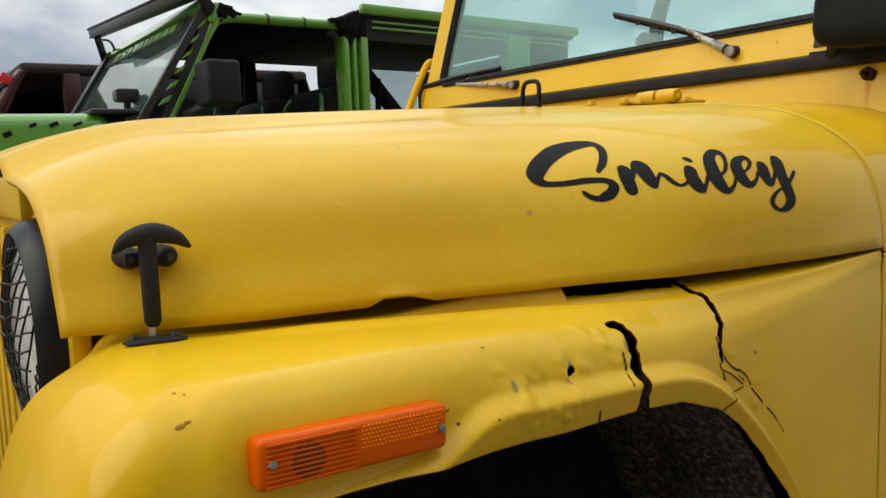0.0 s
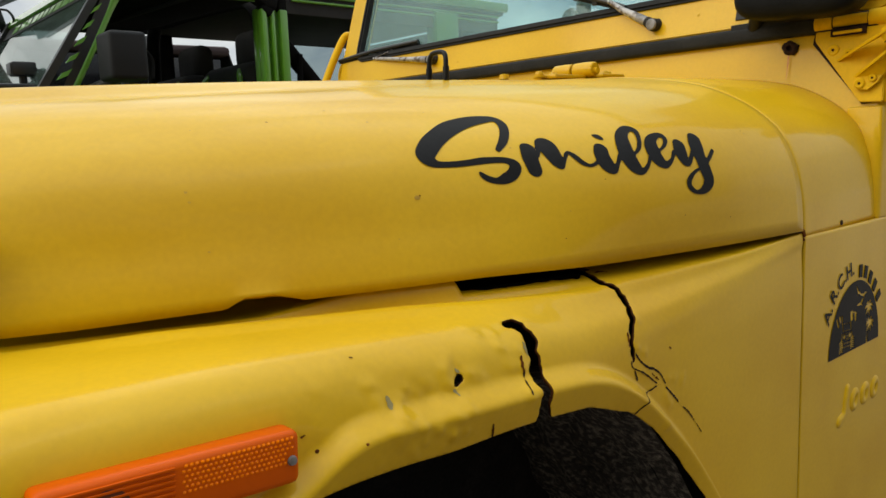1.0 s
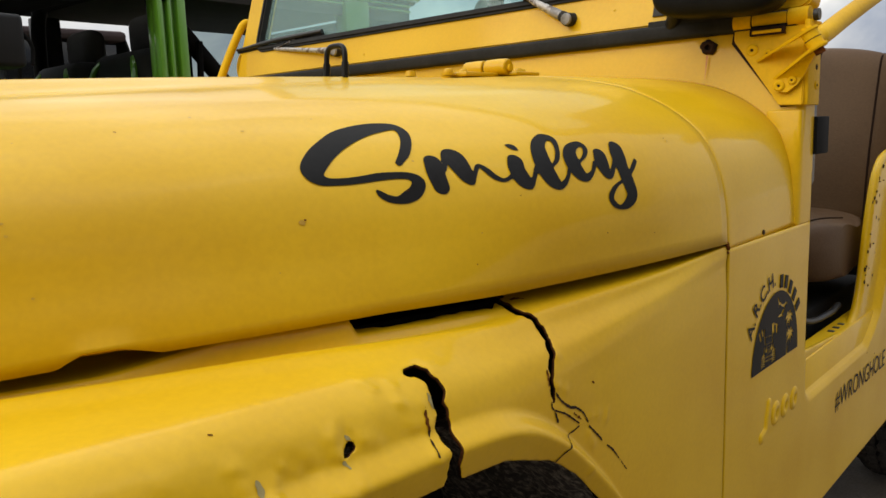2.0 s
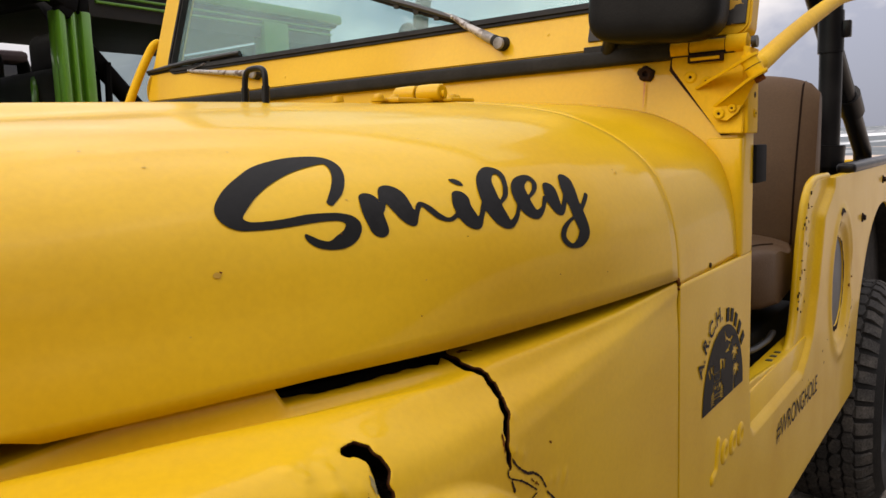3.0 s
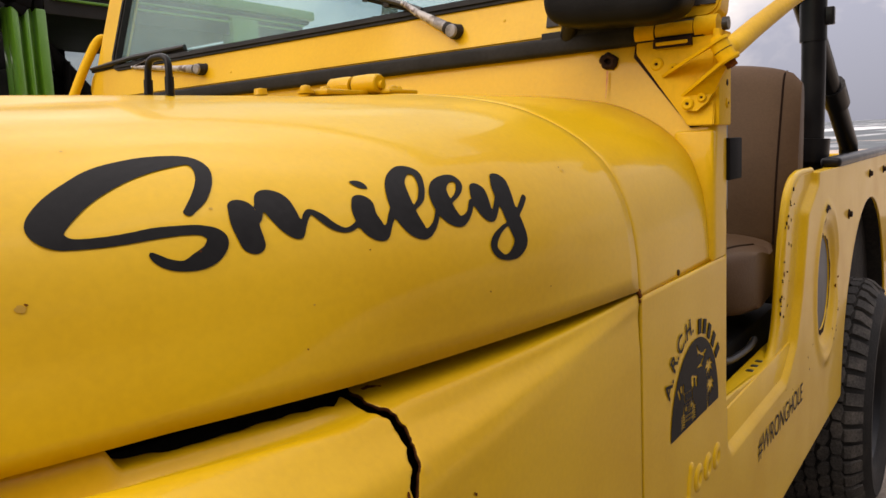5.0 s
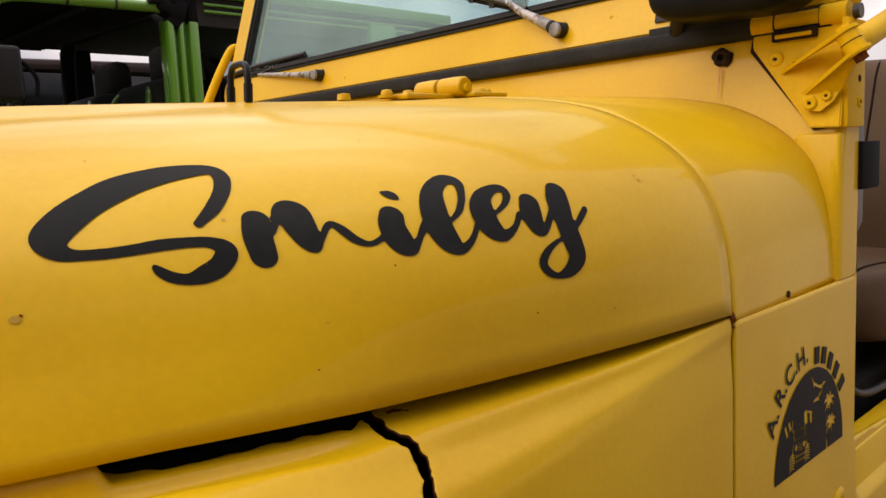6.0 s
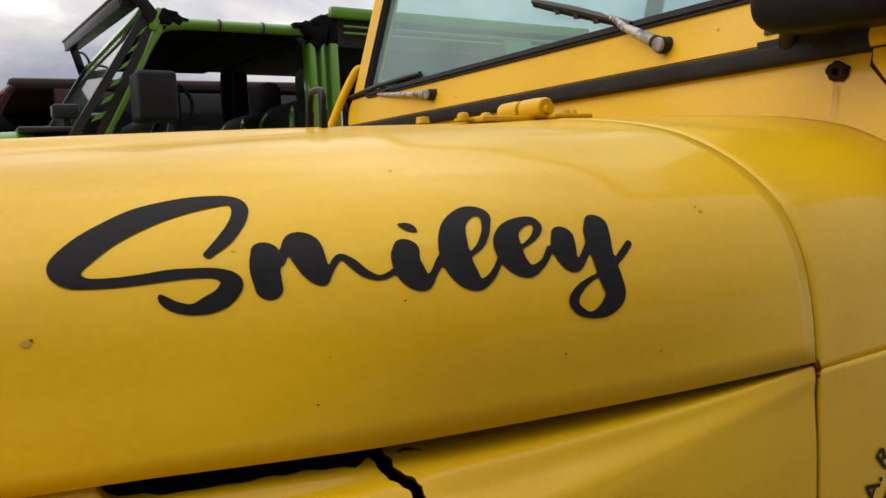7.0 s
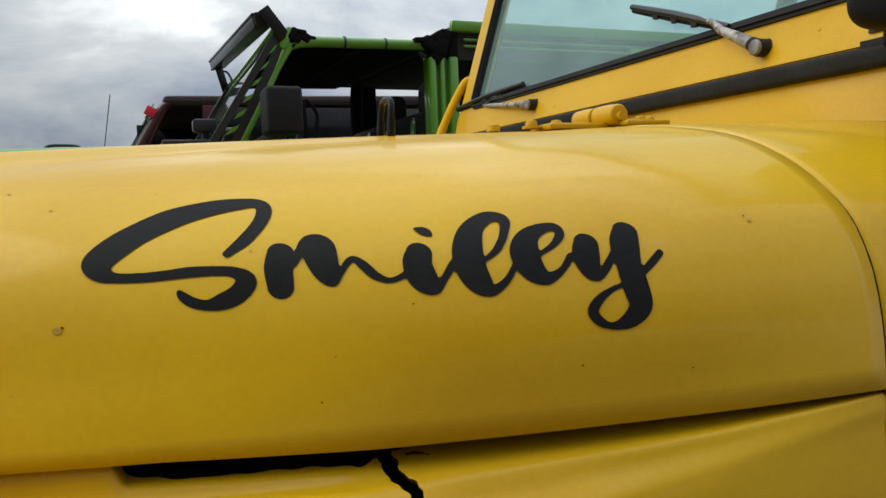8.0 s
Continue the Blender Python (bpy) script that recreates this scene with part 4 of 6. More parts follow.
def tub_field(U, V):
    inside = np.minimum(np.minimum(U - 0.0045, 2.42 - U), np.minimum(V - 0.465, 1.02 - V))
    front = np.minimum(inside, np.where(U < 0.30, 0.9456 - V, 1.0))
    # door opening: square in front, its rear edge raked and rounded at the foot
    rear = np.interp(V, [0.70, 0.72, 0.745, 0.825, 0.928, 0.988, 1.016, 1.05], [0.60, 0.645, 0.676, 0.705, 0.730, 0.766, 0.83, 0.95])
    door = np.minimum(np.minimum(U - 0.3015, rear - U), V - 0.738 + 0.022 * np.clip((U - 0.32) / 0.3, 0, 1))
    arch = 0.46 - np.hypot(U - 1.75, (V - 0.45) * 1.0)
    arch = np.maximum(arch, np.minimum(np.minimum(U - 1.30, 2.20 - U), 0.45 - V))
    port = 1 - np.hypot((U - 1.066) / 0.085, (V - 0.778) / 0.10)
    return np.minimum(np.minimum(front, -door), np.minimum(-arch, -port * 0.08))


def tub_place(u, v):
    # pressed recess round the door opening, and a raised panel behind it
    lip = np.interp(v, [0.67, 0.69, 0.72, 0.80, 0.95, 1.0], [0.68, 0.72, 0.765, 0.81, 0.86, 0.96])
    a, b = np.minimum(u - 0.309, 0.5), v - 0.664
    foot_ = np.where((a < 0.035) & (b < 0.035), 0.035 - np.hypot(0.035 - a, 0.035 - b), np.minimum(a, b))
    k = np.clip(np.minimum(foot_, lip - u) / 0.016, 0, 1)
    k = k * k * (3 - 2 * k)
    port = np.clip((1.38 - np.hypot((u - 1.066) / 0.085, (v - 0.778) / 0.10)) / 0.2, 0, 1)
    bead = np.exp(-((np.hypot((u - 1.066) / 0.085, (v - 0.778) / 0.10) - 1.62) / 0.12) ** 2) * (u < 1.2)
    return np.c_[u, 0.014 * k + 0.010 * port - 0.005 * bead, v]


tv, tf = level_mesh(np.r_[np.arange(0.0, 1.2, 0.006), np.arange(1.2, 2.44, 0.012)], np.arange(0.455, 1.04, 0.006), tub_field, tub_place)
tub_side = mesh_part("tub_side", tv, tf, YELLOW, car, "yellow body side with decals and embossed letters")
thicken(tub_side, 0.006)
far_side = mesh_part("tub_side", np.array([(p[0], 2 * MID - p[1], p[2]) for p in tv]), [tuple(reversed(f)) for f in tf], YELLOW, car)
thicken(far_side, 0.012)
part("door_jamb", box((0.262, 0.0135, 0.70), (0.3005, 0.06, 0.945), 0.003), YELLOW, car)
part("door_post", box((0.250, 0.0015, 0.935), (0.3015, 0.05, 1.108), 0.004, None, 3), YELLOW, car)
part("port_cover", box((0.95, 0.0125, 0.66), (1.18, 0.02, 0.90), 0.004), GREY_PATCH, car, "dull grey plate behind the oval opening")
part("tub_floor", box((0.02, 0.02, 0.44), (2.40, (2 * MID - 0.02), 0.47)), DARK, car)
part("firewall", box((0.02, 0.03, 0.46), (0.05, 1.38, 0.94)), DARK, car)
sill = bmesh.new()
box_bm(sill, (0.3015, 0.010, 0.47), (0.80, 0.048, 0.7235), 0.006)
part("door_sill", sill, YELLOW, car)
for k in range(3):
    part("sill_slot", box((0.535 + 0.030 * k, 0.023, 0.7225), (0.546 + 0.030 * k, 0.034, 0.7245), 0.0008), BLACK_PLASTIC, car)
part("rear_post", tube(spline([(0.60, 0.022, 0.712), (0.655, 0.022, 0.727), (0.690, 0.022, 0.775), (0.711, 0.022, 0.85), (0.736, 0.022, 0.93), (0.772, 0.022, 0.992), (0.84, 0.022, 1.02), (0.98, 0.022, 1.022)], 6), 0.008, 12), YELLOW, car)
random.seed(9)
for k in range(22):
    q = random.uniform(0.0, 1.0)
    ex, ez = np.interp(q, [0, 0.3, 0.7, 1], [0.685, 0.707, 0.735, 0.80]), np.interp(q, [0, 0.3, 0.7, 1], [0.765, 0.835, 0.935, 1.01])
    chip = bmesh.new()
    bmesh.ops.create_icosphere(chip, subdivisions=2, radius=1.0, matrix=Matrix.Translation((ex + random.choice((-0.011, -0.009, -0.007, -0.005, 0.024, 0.046)), 0.0135 + random.uniform(-0.001, 0.001), ez)) @ Matrix.Diagonal((random.uniform(0.0010, 0.0020), 0.0016, random.choice((0.0014, 0.0018, 0.0026, 0.004)), 1)))
    part("paint_chip", chip, RUBBER_DARK, tub_side, "dark chip in the door edge's paint")


def tub_patch(name, field, u0, u1, v0, v1, material, label, step=0.0012):
    """A flake or stain of uneven outline, just proud of the body side."""
    pv, pf = level_mesh(np.arange(u0, u1, step), np.arange(v0, v1, step), field, lambda u, v: tub_place(u, v) - np.array([0, 0.0009, 0]))
    if len(pf):
        mesh_part(name, pv, pf, material, tub_side, label)


def port_ring(U, V):
    r_ = np.hypot((U - 1.066) / 0.085, (V - 0.778) / 0.10)
    a_ = np.arctan2(V - 0.778, U - 1.066)
    width = 0.095 + 0.045 * np.sin(3 * a_ + 1.0) + 0.030 * np.sin(8 * a_) + 0.020 * np.sin(19 * a_ + 2)
    return np.minimum(r_ - 1.004, 1.0 + width - r_)


tub_patch("port_rim_rust", port_ring, 0.95, 1.19, 0.65, 0.91, RUBBER_DARK, "dark rusted rim of the oval opening", 0.002)
random.seed(52)
for k in range(26):
    if k < 12:
        u_, v_ = random.uniform(1.135, 1.20), random.uniform(0.64, 0.78)
    elif k < 20:
        u_, v_ = random.uniform(0.70, 0.80), random.uniform(0.60, 0.95)
    else:
        u_, v_ = random.uniform(0.62, 0.95), random.uniform(0.63, 0.69)
    r_, tall = random.uniform(0.0016, 0.0042), random.uniform(0.5, 1.4)
    tub_patch("rust_fleck", lambda U, V: r_ - np.hypot(U - u_, (V - v_) * tall) + ragged(U, V, r_ * 0.6, r_ * 0.3, k), u_ - 2 * r_, u_ + 2 * r_, v_ - 3 * r_, v_ + 3 * r_, RUBBER_DARK if k % 3 else RUST, "dark rust fleck in the paint", 0.0009)
for st in ([(1.020, 0.937, 0.004), (1.045, 0.944, 0.005), (1.062, 0.938, 0.003)], [(1.000, 0.915, 0.003), (1.022, 0.921, 0.0035)]):
    f_ = strokes_field([st], 12)
    tub_patch("rust_scar", lambda U, V: f_(U, V) + ragged(U, V, 0.003, 0.0009, 3.0), 0.98, 1.09, 0.90, 0.96, RUBBER_DARK, "dark scar in the paint above the opening")
part("inner_wheel_house", box((1.25, 0.05, 0.47), (2.25, 0.32, 0.88), 0.03), DARK, car)
part("tailgate", box((2.385, 0.02, 0.5), (2.415, (2 * MID - 0.02), 1.02), 0.006), YELLOW, car)
liner = lathe([(0.4605, 0.0066), (0.4605, 0.30), (0.2, 0.31)], 48, "y", (1.75, 0.0, 0.45))
bmesh.ops.delete(liner, geom=[v for v in liner.verts if v.co.z < 0.44], context="VERTS")
part("arch_liner", liner, DARK, car)
part("side_rail", box((1.20, -0.004, 1.018), (2.42, 0.040, 1.042), 0.010, None, 3), BLACK_SATIN, car, "black side rail capping the tub")
part("rail_lip", box((1.0, 0.001, 0.995), (2.42, 0.035, 1.019), 0.006), YELLOW, car)
for bx, bz in ((1.353, 0.90), (1.729, 0.978), (2.061, 0.975), (2.20, 0.975), (2.331, 0.975), (2.387, 0.896), (2.263, 0.796)):
    part("bolt", lathe([(0.0, -0.009), (0.006, -0.009), (0.0075, -0.0065), (0.0075, -0.0025), (0.0115, -0.0025), (0.0115, 0.001)], 8, "y", (bx, 0, bz)), RUBBER_DARK, tub_side, "rusty bolt head", smooth=False)
part("sticker", box((2.22, -0.0012, 0.70), (2.33, 0.0, 0.76), 0.0), STICKER_RED, tub_side, "faded red sticker", smooth=False)
for k in range(5):
    part("sticker_stripe", box((2.24, -0.0012, 0.60 + k * 0.014), (2.34, 0.0, 0.607 + k * 0.014), 0.0), STICKER_RED if k % 2 else STICKER_BLUE, tub_side, "small striped sticker", smooth=False)
part("rear_flap", box((2.44, -0.066, 0.622), (2.47, 0.06, 0.786), 0.008), DARK_BROWN, car, "dark brown rear plate")

# decal: a dark half-round badge with letters in an arc
DEC = lambda u, v: np.c_[u, np.full(u.size, -0.0008), v]
dome = lambda U, V: np.minimum(1 - ((U - 0.1735) / 0.0895) ** 2 - ((V - 0.766) / 0.099) ** 2, (V - 0.7665) * 30)
cut_out = [mm([(216, 768, 1.4), (215, 785, 1.3), (216, 802, 1.3), (222, 818, 1.2)]), mm([(218, 768, 1.4), (221, 780, 1.2), (228, 794, 1.1)])]
for px_, pz_, pr in ((222, 819, 15), (228, 794, 14)):
    for a in (15, 68, 125, 170, 225, 280, 330):
        cut_out.append(mm([(px_, pz_, 1.6), (px_ + 0.6 * pr * math.cos(radians(a)), pz_ + 0.5 * pr * math.sin(radians(a)) + 1, 2.1), (px_ + 1.05 * pr * math.cos(radians(a)), pz_ + 0.7 * pr * math.sin(radians(a)) - 3, 0.5)]))
for gx, gz, tilt in ((180, 847, -0.8), (200, 840, 0.0), (191, 829, 0.35)):  # gulls
    c_, s_ = math.cos(tilt), math.sin(tilt)
    for wing in ([(-13, 4, 0.6), (-6, 2, 1.8), (0, 0, 1.9)], [(13, 3, 0.6), (6, 3, 1.8), (0, 0, 1.9)], [(0, 0, 1.9), (3, -5, 0.8)]):
        cut_out.append(mm([(gx + c_ * u - s_ * v, gz + 0.8 * (s_ * u + c_ * v), r) for u, v, r in wing]))
# a small off-road car in outline, its wheels hatched, with two flags
for st in ([(129, 810, 1.0), (156, 808, 1.0)], [(156, 808, 1.0), (158, 798, 1.0)], [(131, 800, 1.0), (158, 798, 1.0)], [(129, 810, 1.0), (131, 800, 1.0)], [(128, 796, 1.0), (160, 794, 1.0)], [(128, 796, 1.0), (126, 786, 1.2)], [(160, 794, 1.0), (164, 785, 1.2)], [(130, 782, 1.3), (158, 780, 1.3)], [(131, 777, 1.2), (157, 775, 1.2)], [(135, 791, 2.1), (136, 791, 2.1)], [(155, 790, 2.1), (156, 790, 2.1)], [(156, 822, 1.2), (157, 808, 0.9)], [(159, 821, 2.6), (161, 813, 2.6)], [(172, 818, 2.2), (173, 810, 2.2)], [(162, 822, 1.0), (176, 818, 1.0)], [(109, 819, 1.6), (114, 810, 1.8)], [(118, 821, 1.8), (121, 815, 1.6)], [(126, 821, 1.4), (127, 811, 0.9)]):
    cut_out.append(mm([(u, v, 1.35 * r) for u, v, r in st]))
for k in range(5):
    cut_out.append(mm([(142 + 2.6 * k, 792, 0.6), (142 + 2.6 * k, 785, 0.6)]))
for wx_ in (125, 164):
    for k in range(6):
        cut_out.append(mm([(wx_ - 6, 770 + 2.9 * k, 0.8), (wx_, 772 + 2.9 * k, 0.9), (wx_ + 6, 770.5 + 2.9 * k, 0.8)]))
cut_f = strokes_field(cut_out, 5)
sv, sf = level_mesh(np.arange(0.080, 0.268, 0.0005), np.arange(0.762, 0.870, 0.0005), lambda U, V: np.minimum(dome(U, V) * 0.05, -cut_f(U, V)), DEC)
badge = mesh_part("badge_decal", sv, sf, BLACK_VINYL, car, "dark half-round beach badge decal with palms", smooth=False)


def lettering(name, text, size, m, material, parent, label="", extrude=0.0, shear=0.0, width=1.0, bold=0.0):
    """Text in the built-in font as a mesh."""
    cu = bpy.data.curves.new(name, "FONT")
    cu.body, cu.size, cu.extrude, cu.align_x, cu.shear = text, size, extrude, "CENTER", shear
    cu.offset = bold
    tmp = bpy.data.objects.new(name, cu)
    scene.collection.objects.link(tmp)
    me = bpy.data.meshes.new_from_object(tmp.evaluated_get(bpy.context.evaluated_depsgraph_get()))
    bpy.data.objects.remove(tmp)
    bpy.data.curves.remove(cu)
    me.transform(m @ Matrix.Diagonal((width, 1, 1, 1)))
    me.materials.append(material)
    ob = new(name, me)
    ob.parent = parent
    return tagged(ob, label)


for ch, ax, az, turn in (("A.", 0.087, 0.827, 58), ("R.", 0.104, 0.850, 45), ("C.", 0.125, 0.864, 30), ("H.", 0.150, 0.873, 14)):
    lettering("letter", ch, 0.029, Matrix.Translation((ax, -0.0012, az)) @ pose(0, 0, 0, 90, 0, 0) @ pose(0, 0, 0, 0, 0, turn), BLACK_VINYL, badge, bold=0.0005)
for ax, az, turn in ((0.186, 0.877, 2), (0.205, 0.873, 14), (0.223, 0.863, 28), (0.240, 0.849, 42), (0.256, 0.831, 58)):
    m = Matrix.Translation((ax, -0.0010, az)) @ pose(0, 0, 0, 0, turn, 0)
    part("letter_bar", box((-0.0055, -0.0004, -0.009), (0.0055, 0.0004, 0.009), 0.0, m), BLACK_VINYL, badge, smooth=False)
lettering("hashtag_lettering", "#WRONGHOLE", 0.050, Matrix.Translation((0.645, -0.0010, 0.600)) @ pose(0, 0, 0, 90, 0, 0) @ pose(0, 0, 0, 0, 0, -1.0), BLACK_VINYL, tub_side, "black sticker lettering reading #WRONGHOLE", width=0.96)
# embossed maker's mark on the cowl side, as plain raised shapes
rings = [[(cx_ + 9.5 * math.cos(q), 690 + 11 * math.sin(q), 6.5) for q in np.linspace(0, 2 * math.pi, 9)] for cx_ in (181, 219, 257)]
for st in ([(133, 670, 9), (146, 678, 7), (148, 694, 8), (150, 712, 8)], *rings):
    f_ = strokes_field([mm([(u + (v - 690) * 0.2, v, r) for u, v, r in st])], 6)
    us_, vs_ = np.arange(0.105, 0.30, 0.0016), np.arange(0.645, 0.73, 0.0016)
    sv, sf = level_mesh(us_, vs_, f_, lambda u, v: np.c_[u, -0.0034 * np.sqrt(np.clip(f_(u, v) / 0.0052, 0, 1)) + 0.0004, v])
    mesh_part("emblem", sv, sf, YELLOW, tub_side, "raised emblem painted over in yellow")

# ---- windshield, folded forward on hinges, with its rubber seals ----
LEAN_WS = pose(0.285, 0, 1.247, 0, 17, 0)


def ws(bm):
    bmesh.ops.transform(bm, matrix=LEAN_WS, verts=bm.verts)
    return bm


def ring_slab(outer, inner, x0, x1, r_out, r_in, seg=6):
    """A rectangular frame of rounded outer and inner outline in the y, z plane, from x0 to x1."""
    def rounded(lo, hi, r):
        pts = []
        for cy, cz, a0 in ((hi[0] - r, hi[1] - r, 0), (lo[0] + r, hi[1] - r, 90), (lo[0] + r, lo[1] + r, 180), (hi[0] - r, lo[1] + r, 270)):
            for k in range(seg + 1):
                a = radians(a0 + 90 * k / seg)
                pts.append((cy + r * math.cos(a), cz + r * math.sin(a)))
        return pts
    o, i_ = rounded(*outer, r_out), rounded(*inner, r_in)
    bm = bmesh.new()
    layers = [[bm.verts.new((x, y, z)) for y, z in loop] for loop, x in ((o, x0), (o, x1), (i_, x1), (i_, x0))]
    n = len(o)
    for a in range(4):
        b = (a + 1) % 4
        for k in range(n):
            bm.faces.new((layers[a][k], layers[a][(k + 1) % n], layers[b][(k + 1) % n], layers[b][k]))
    bmesh.ops.recalc_face_normals(bm, faces=bm.faces)
    return bm


frame_bm = ring_slab(((0.0, -0.005), (1.41, 0.66)), ((0.070, 0.063), (1.340, 0.60)), -0.012, 0.022, 0.02, 0.035)
bmesh.ops.bevel(frame_bm, geom=[e for e in frame_bm.edges if e.calc_face_angle(0) > 1.2], offset=0.003, segments=2, affect="EDGES")
ws_frame = part("windshield_frame", ws(frame_bm), YELLOW, car, "yellow windshield frame with a black rubber gasket")
part("gasket", ws(ring_slab(((0.065, 0.058), (1.345, 0.605)), ((0.081, 0.074), (1.329, 0.59)), -0.0160, 0.008, 0.035, 0.025)), RUBBER, ws_frame, "black rubber glazing gasket")
part("gasket_bead", ws(ring_slab(((0.070, 0.063), (1.340, 0.600)), ((0.076, 0.069), (1.334, 0.594)), -0.0195, -0.015, 0.03, 0.026)), RUBBER, ws_frame)
pane = part("windshield_pane", ws(box((-0.004, 0.09, 0.078), (0.001, 1.325, 0.586))), WINDSHIELD, ws_frame, "clear tinted glass", smooth=False)
pane.visible_shadow = False
part("base_seal", box((0.262, 0.012, 1.2210), (0.306, 1.40, 1.2455), 0.006, None, 3), RUBBER, car, "black rubber seal below the windshield")
for fy, fz in ((0.92, 0.019), (0.31, 0.035)):
    part("bump", lathe([(0.0, -0.0138), (0.002, -0.0134), (0.003, -0.012)], 10, "x", LEAN_WS @ Vector((0, fy, fz))), YELLOW, ws_frame)
# black, peeling end of the frame behind the mirror
part("black_patch", ws(box((-0.0155, 0.006, 0.010), (-0.0125, 0.238, 0.34), 0.001)), PEELING, ws_frame, "peeling black paint on the frame's end")
part("black_patch_end", box((0.2635, 0.105, 1.224), (0.268, 0.24, 1.252), 0.001), RUBBER, ws_frame)

# ---- wipers ----
def wiper(pivot, elbow, tip_a, tip_b):
    p = Vector(pivot)
    boss = part("wiper", lathe([(0.0, -0.030), (0.009, -0.029), (0.0115, -0.024), (0.0115, -0.010), (0.0125, -0.008), (0.0130, 0.0), (0.0130, 0.006)], 20, "x", p), BLACK_RING, car, "windshield wiper with a bare metal arm")
    e = Vector(elbow)
    d = (e - p).normalized()
    s = p + Vector((-0.020, 0, 0))
    part("end_cap", lathe([(0.0, -0.0325), (0.0085, -0.0320), (0.0102, -0.0300), (0.0102, -0.028)], 18, "x", p), WORN_GREY, boss, "worn grey cap")
    part("collar", tube([s + d * 0.004, s + d * 0.006, s + d * 0.016, s + d * 0.018], [0.0088, 0.0098, 0.0094, 0.0084], 14), BLACK_RING, boss, "black rubber collar")
    part("knuckle", tube([s + d * 0.017, s + d * 0.022, s + d * 0.036, s + d * 0.038], [0.0080, 0.0086, 0.0080, 0.0070], 14), WORN_GREY, boss, "worn grey knuckle")
    bm = bmesh.new()
    tube_bm(bm, [s + d * 0.034, s + d * 0.040, s + d * 0.075, e, e + (Vector(tip_b) - e) * 0.35 + Vector((-0.006, 0, 0.002))], [0.0072, 0.0078, 0.0058, 0.0044, 0.0030], 10)
    part("arm", bm, WORN_STEEL, boss, "chipped painted steel arm")
    a, b = Vector(tip_a), Vector(tip_b)
    back = bmesh.new()
    tube_bm(back, [a, a.lerp(b, 0.25) + Vector((-0.004, 0, 0.001)), a.lerp(b, 0.5) + Vector((-0.006, 0, 0.002)), a.lerp(b, 0.75) + Vector((-0.004, 0, 0.001)), b], [0.0036, 0.0052, 0.0058, 0.0056, 0.0050], 8)
    part("blade_bridge", back, BLACK_PLASTIC, boss)
    rub = bmesh.new()
    off = Vector((0.003, 0, -0.0055))
    tube_bm(rub, [a + off, a.lerp(b, 0.5) + off + Vector((0.001, 0, -0.001)), b + off], [0.0034, 0.0046, 0.0046], 6)
    part("blade_rubber", rub, RUBBER, boss)
    for k in (0.3, 0.5, 0.7):
        q = a.lerp(b, k)
        part("clip", box((-0.005, -0.006, -0.011), (0.004, 0.006, 0.004), 0.001, Matrix.Translation(q)), BLACK_PLASTIC, boss)
    q = e
    part("rivet", lathe([(0.0, -0.008), (0.003, -0.007), (0.0038, -0.004)], 8, "x", q), STEEL, boss)
    return boss


wiper((0.293, 0.392, 1.275), (0.285, 0.495, 1.332), (0.284, 0.46, 1.318), (0.302, 0.70, 1.402))
wiper((0.293, 1.004, 1.279), (0.288, 1.25, 1.308), (0.288, 1.42, 1.320), (0.300, 1.085, 1.334))

# ---- hood hinge, loop and small bolts on the hood ----
hinge = part("hood_hinge", tube([(0.004, 0.3185, 1.1800), (0.004, 0.3205, 1.1800), (0.003, 0.336, 1.1802), (0.002, 0.3535, 1.1802), (0.002, 0.3552, 1.1802)], [0.0102, 0.0118, 0.0124, 0.0120, 0.0100], 20), YELLOW, car, "yellow-painted hood hinge with two fat knuckles")
part("knuckle", tube([(0.001, 0.3575, 1.1803), (0.001, 0.3590, 1.1803), (0.0, 0.372, 1.1805), (-0.001, 0.3905, 1.1805), (-0.001, 0.3930, 1.1805)], [0.0096, 0.0114, 0.0118, 0.0112, 0.0090], 20), YELLOW, hinge)
part("hinge_gap", tube([(0.002, 0.3545, 1.1802), (0.002, 0.3582, 1.1803)], 0.0088, 14), RUBBER_DARK, hinge, "dark gap between the knuckles")
part("leaf", box((-0.075, 0.330, 1.166), (-0.002, 0.375, 1.1725), 0.002, pose(0, 0, 0, 0, 0, 0)), YELLOW, hinge)
part("strap", box((0.004, 0.305, 1.168), (0.060, 0.350, 1.1735), 0.002), YELLOW, hinge)
part("pin", tube([(0.004, 0.314, 1.1785), (0.004, 0.323, 1.1785)], 0.005, 10), YELLOW, hinge)
for bx, by in ((-0.085, 0.353), (-0.055, 0.352), (0.035, 0.325), (0.05, 0.33)):
    part("bolt", lathe([(0.0, 0.007), (0.005, 0.006), (0.0065, 0.003), (0.0065, 0.0), (0.010, 0.0), (0.010, -0.003)], 10, "z", (bx, by, 1.171 if bx < 0 else 1.173)), YELLOW, hinge)
part("bolt", lathe([(0.0, 0.008), (0.007, 0.007), (0.008, 0.0)], 10, "z", (-0.105, 0.405, 1.170)), YELLOW, hood)
loop = part("tie_down_loop", tube(spline([(-0.228, 0.436, 1.150), (-0.227, 0.436, 1.186), (-0.226, 0.434, 1.199), (-0.226, 0.427, 1.2045), (-0.226, 0.409, 1.2045), (-0.226, 0.402, 1.199), (-0.227, 0.400, 1.186), (-0.228, 0.400, 1.150)], 6), 0.0036, 12), BLACK_SATIN, car, "black tie-down loop standing on the hood")
for ly in (0.436, 0.400):
    part("collar", tube([(-0.228, ly, 1.166), (-0.227, ly, 1.184)], 0.0046, 12), BLACK_SATIN, loop)
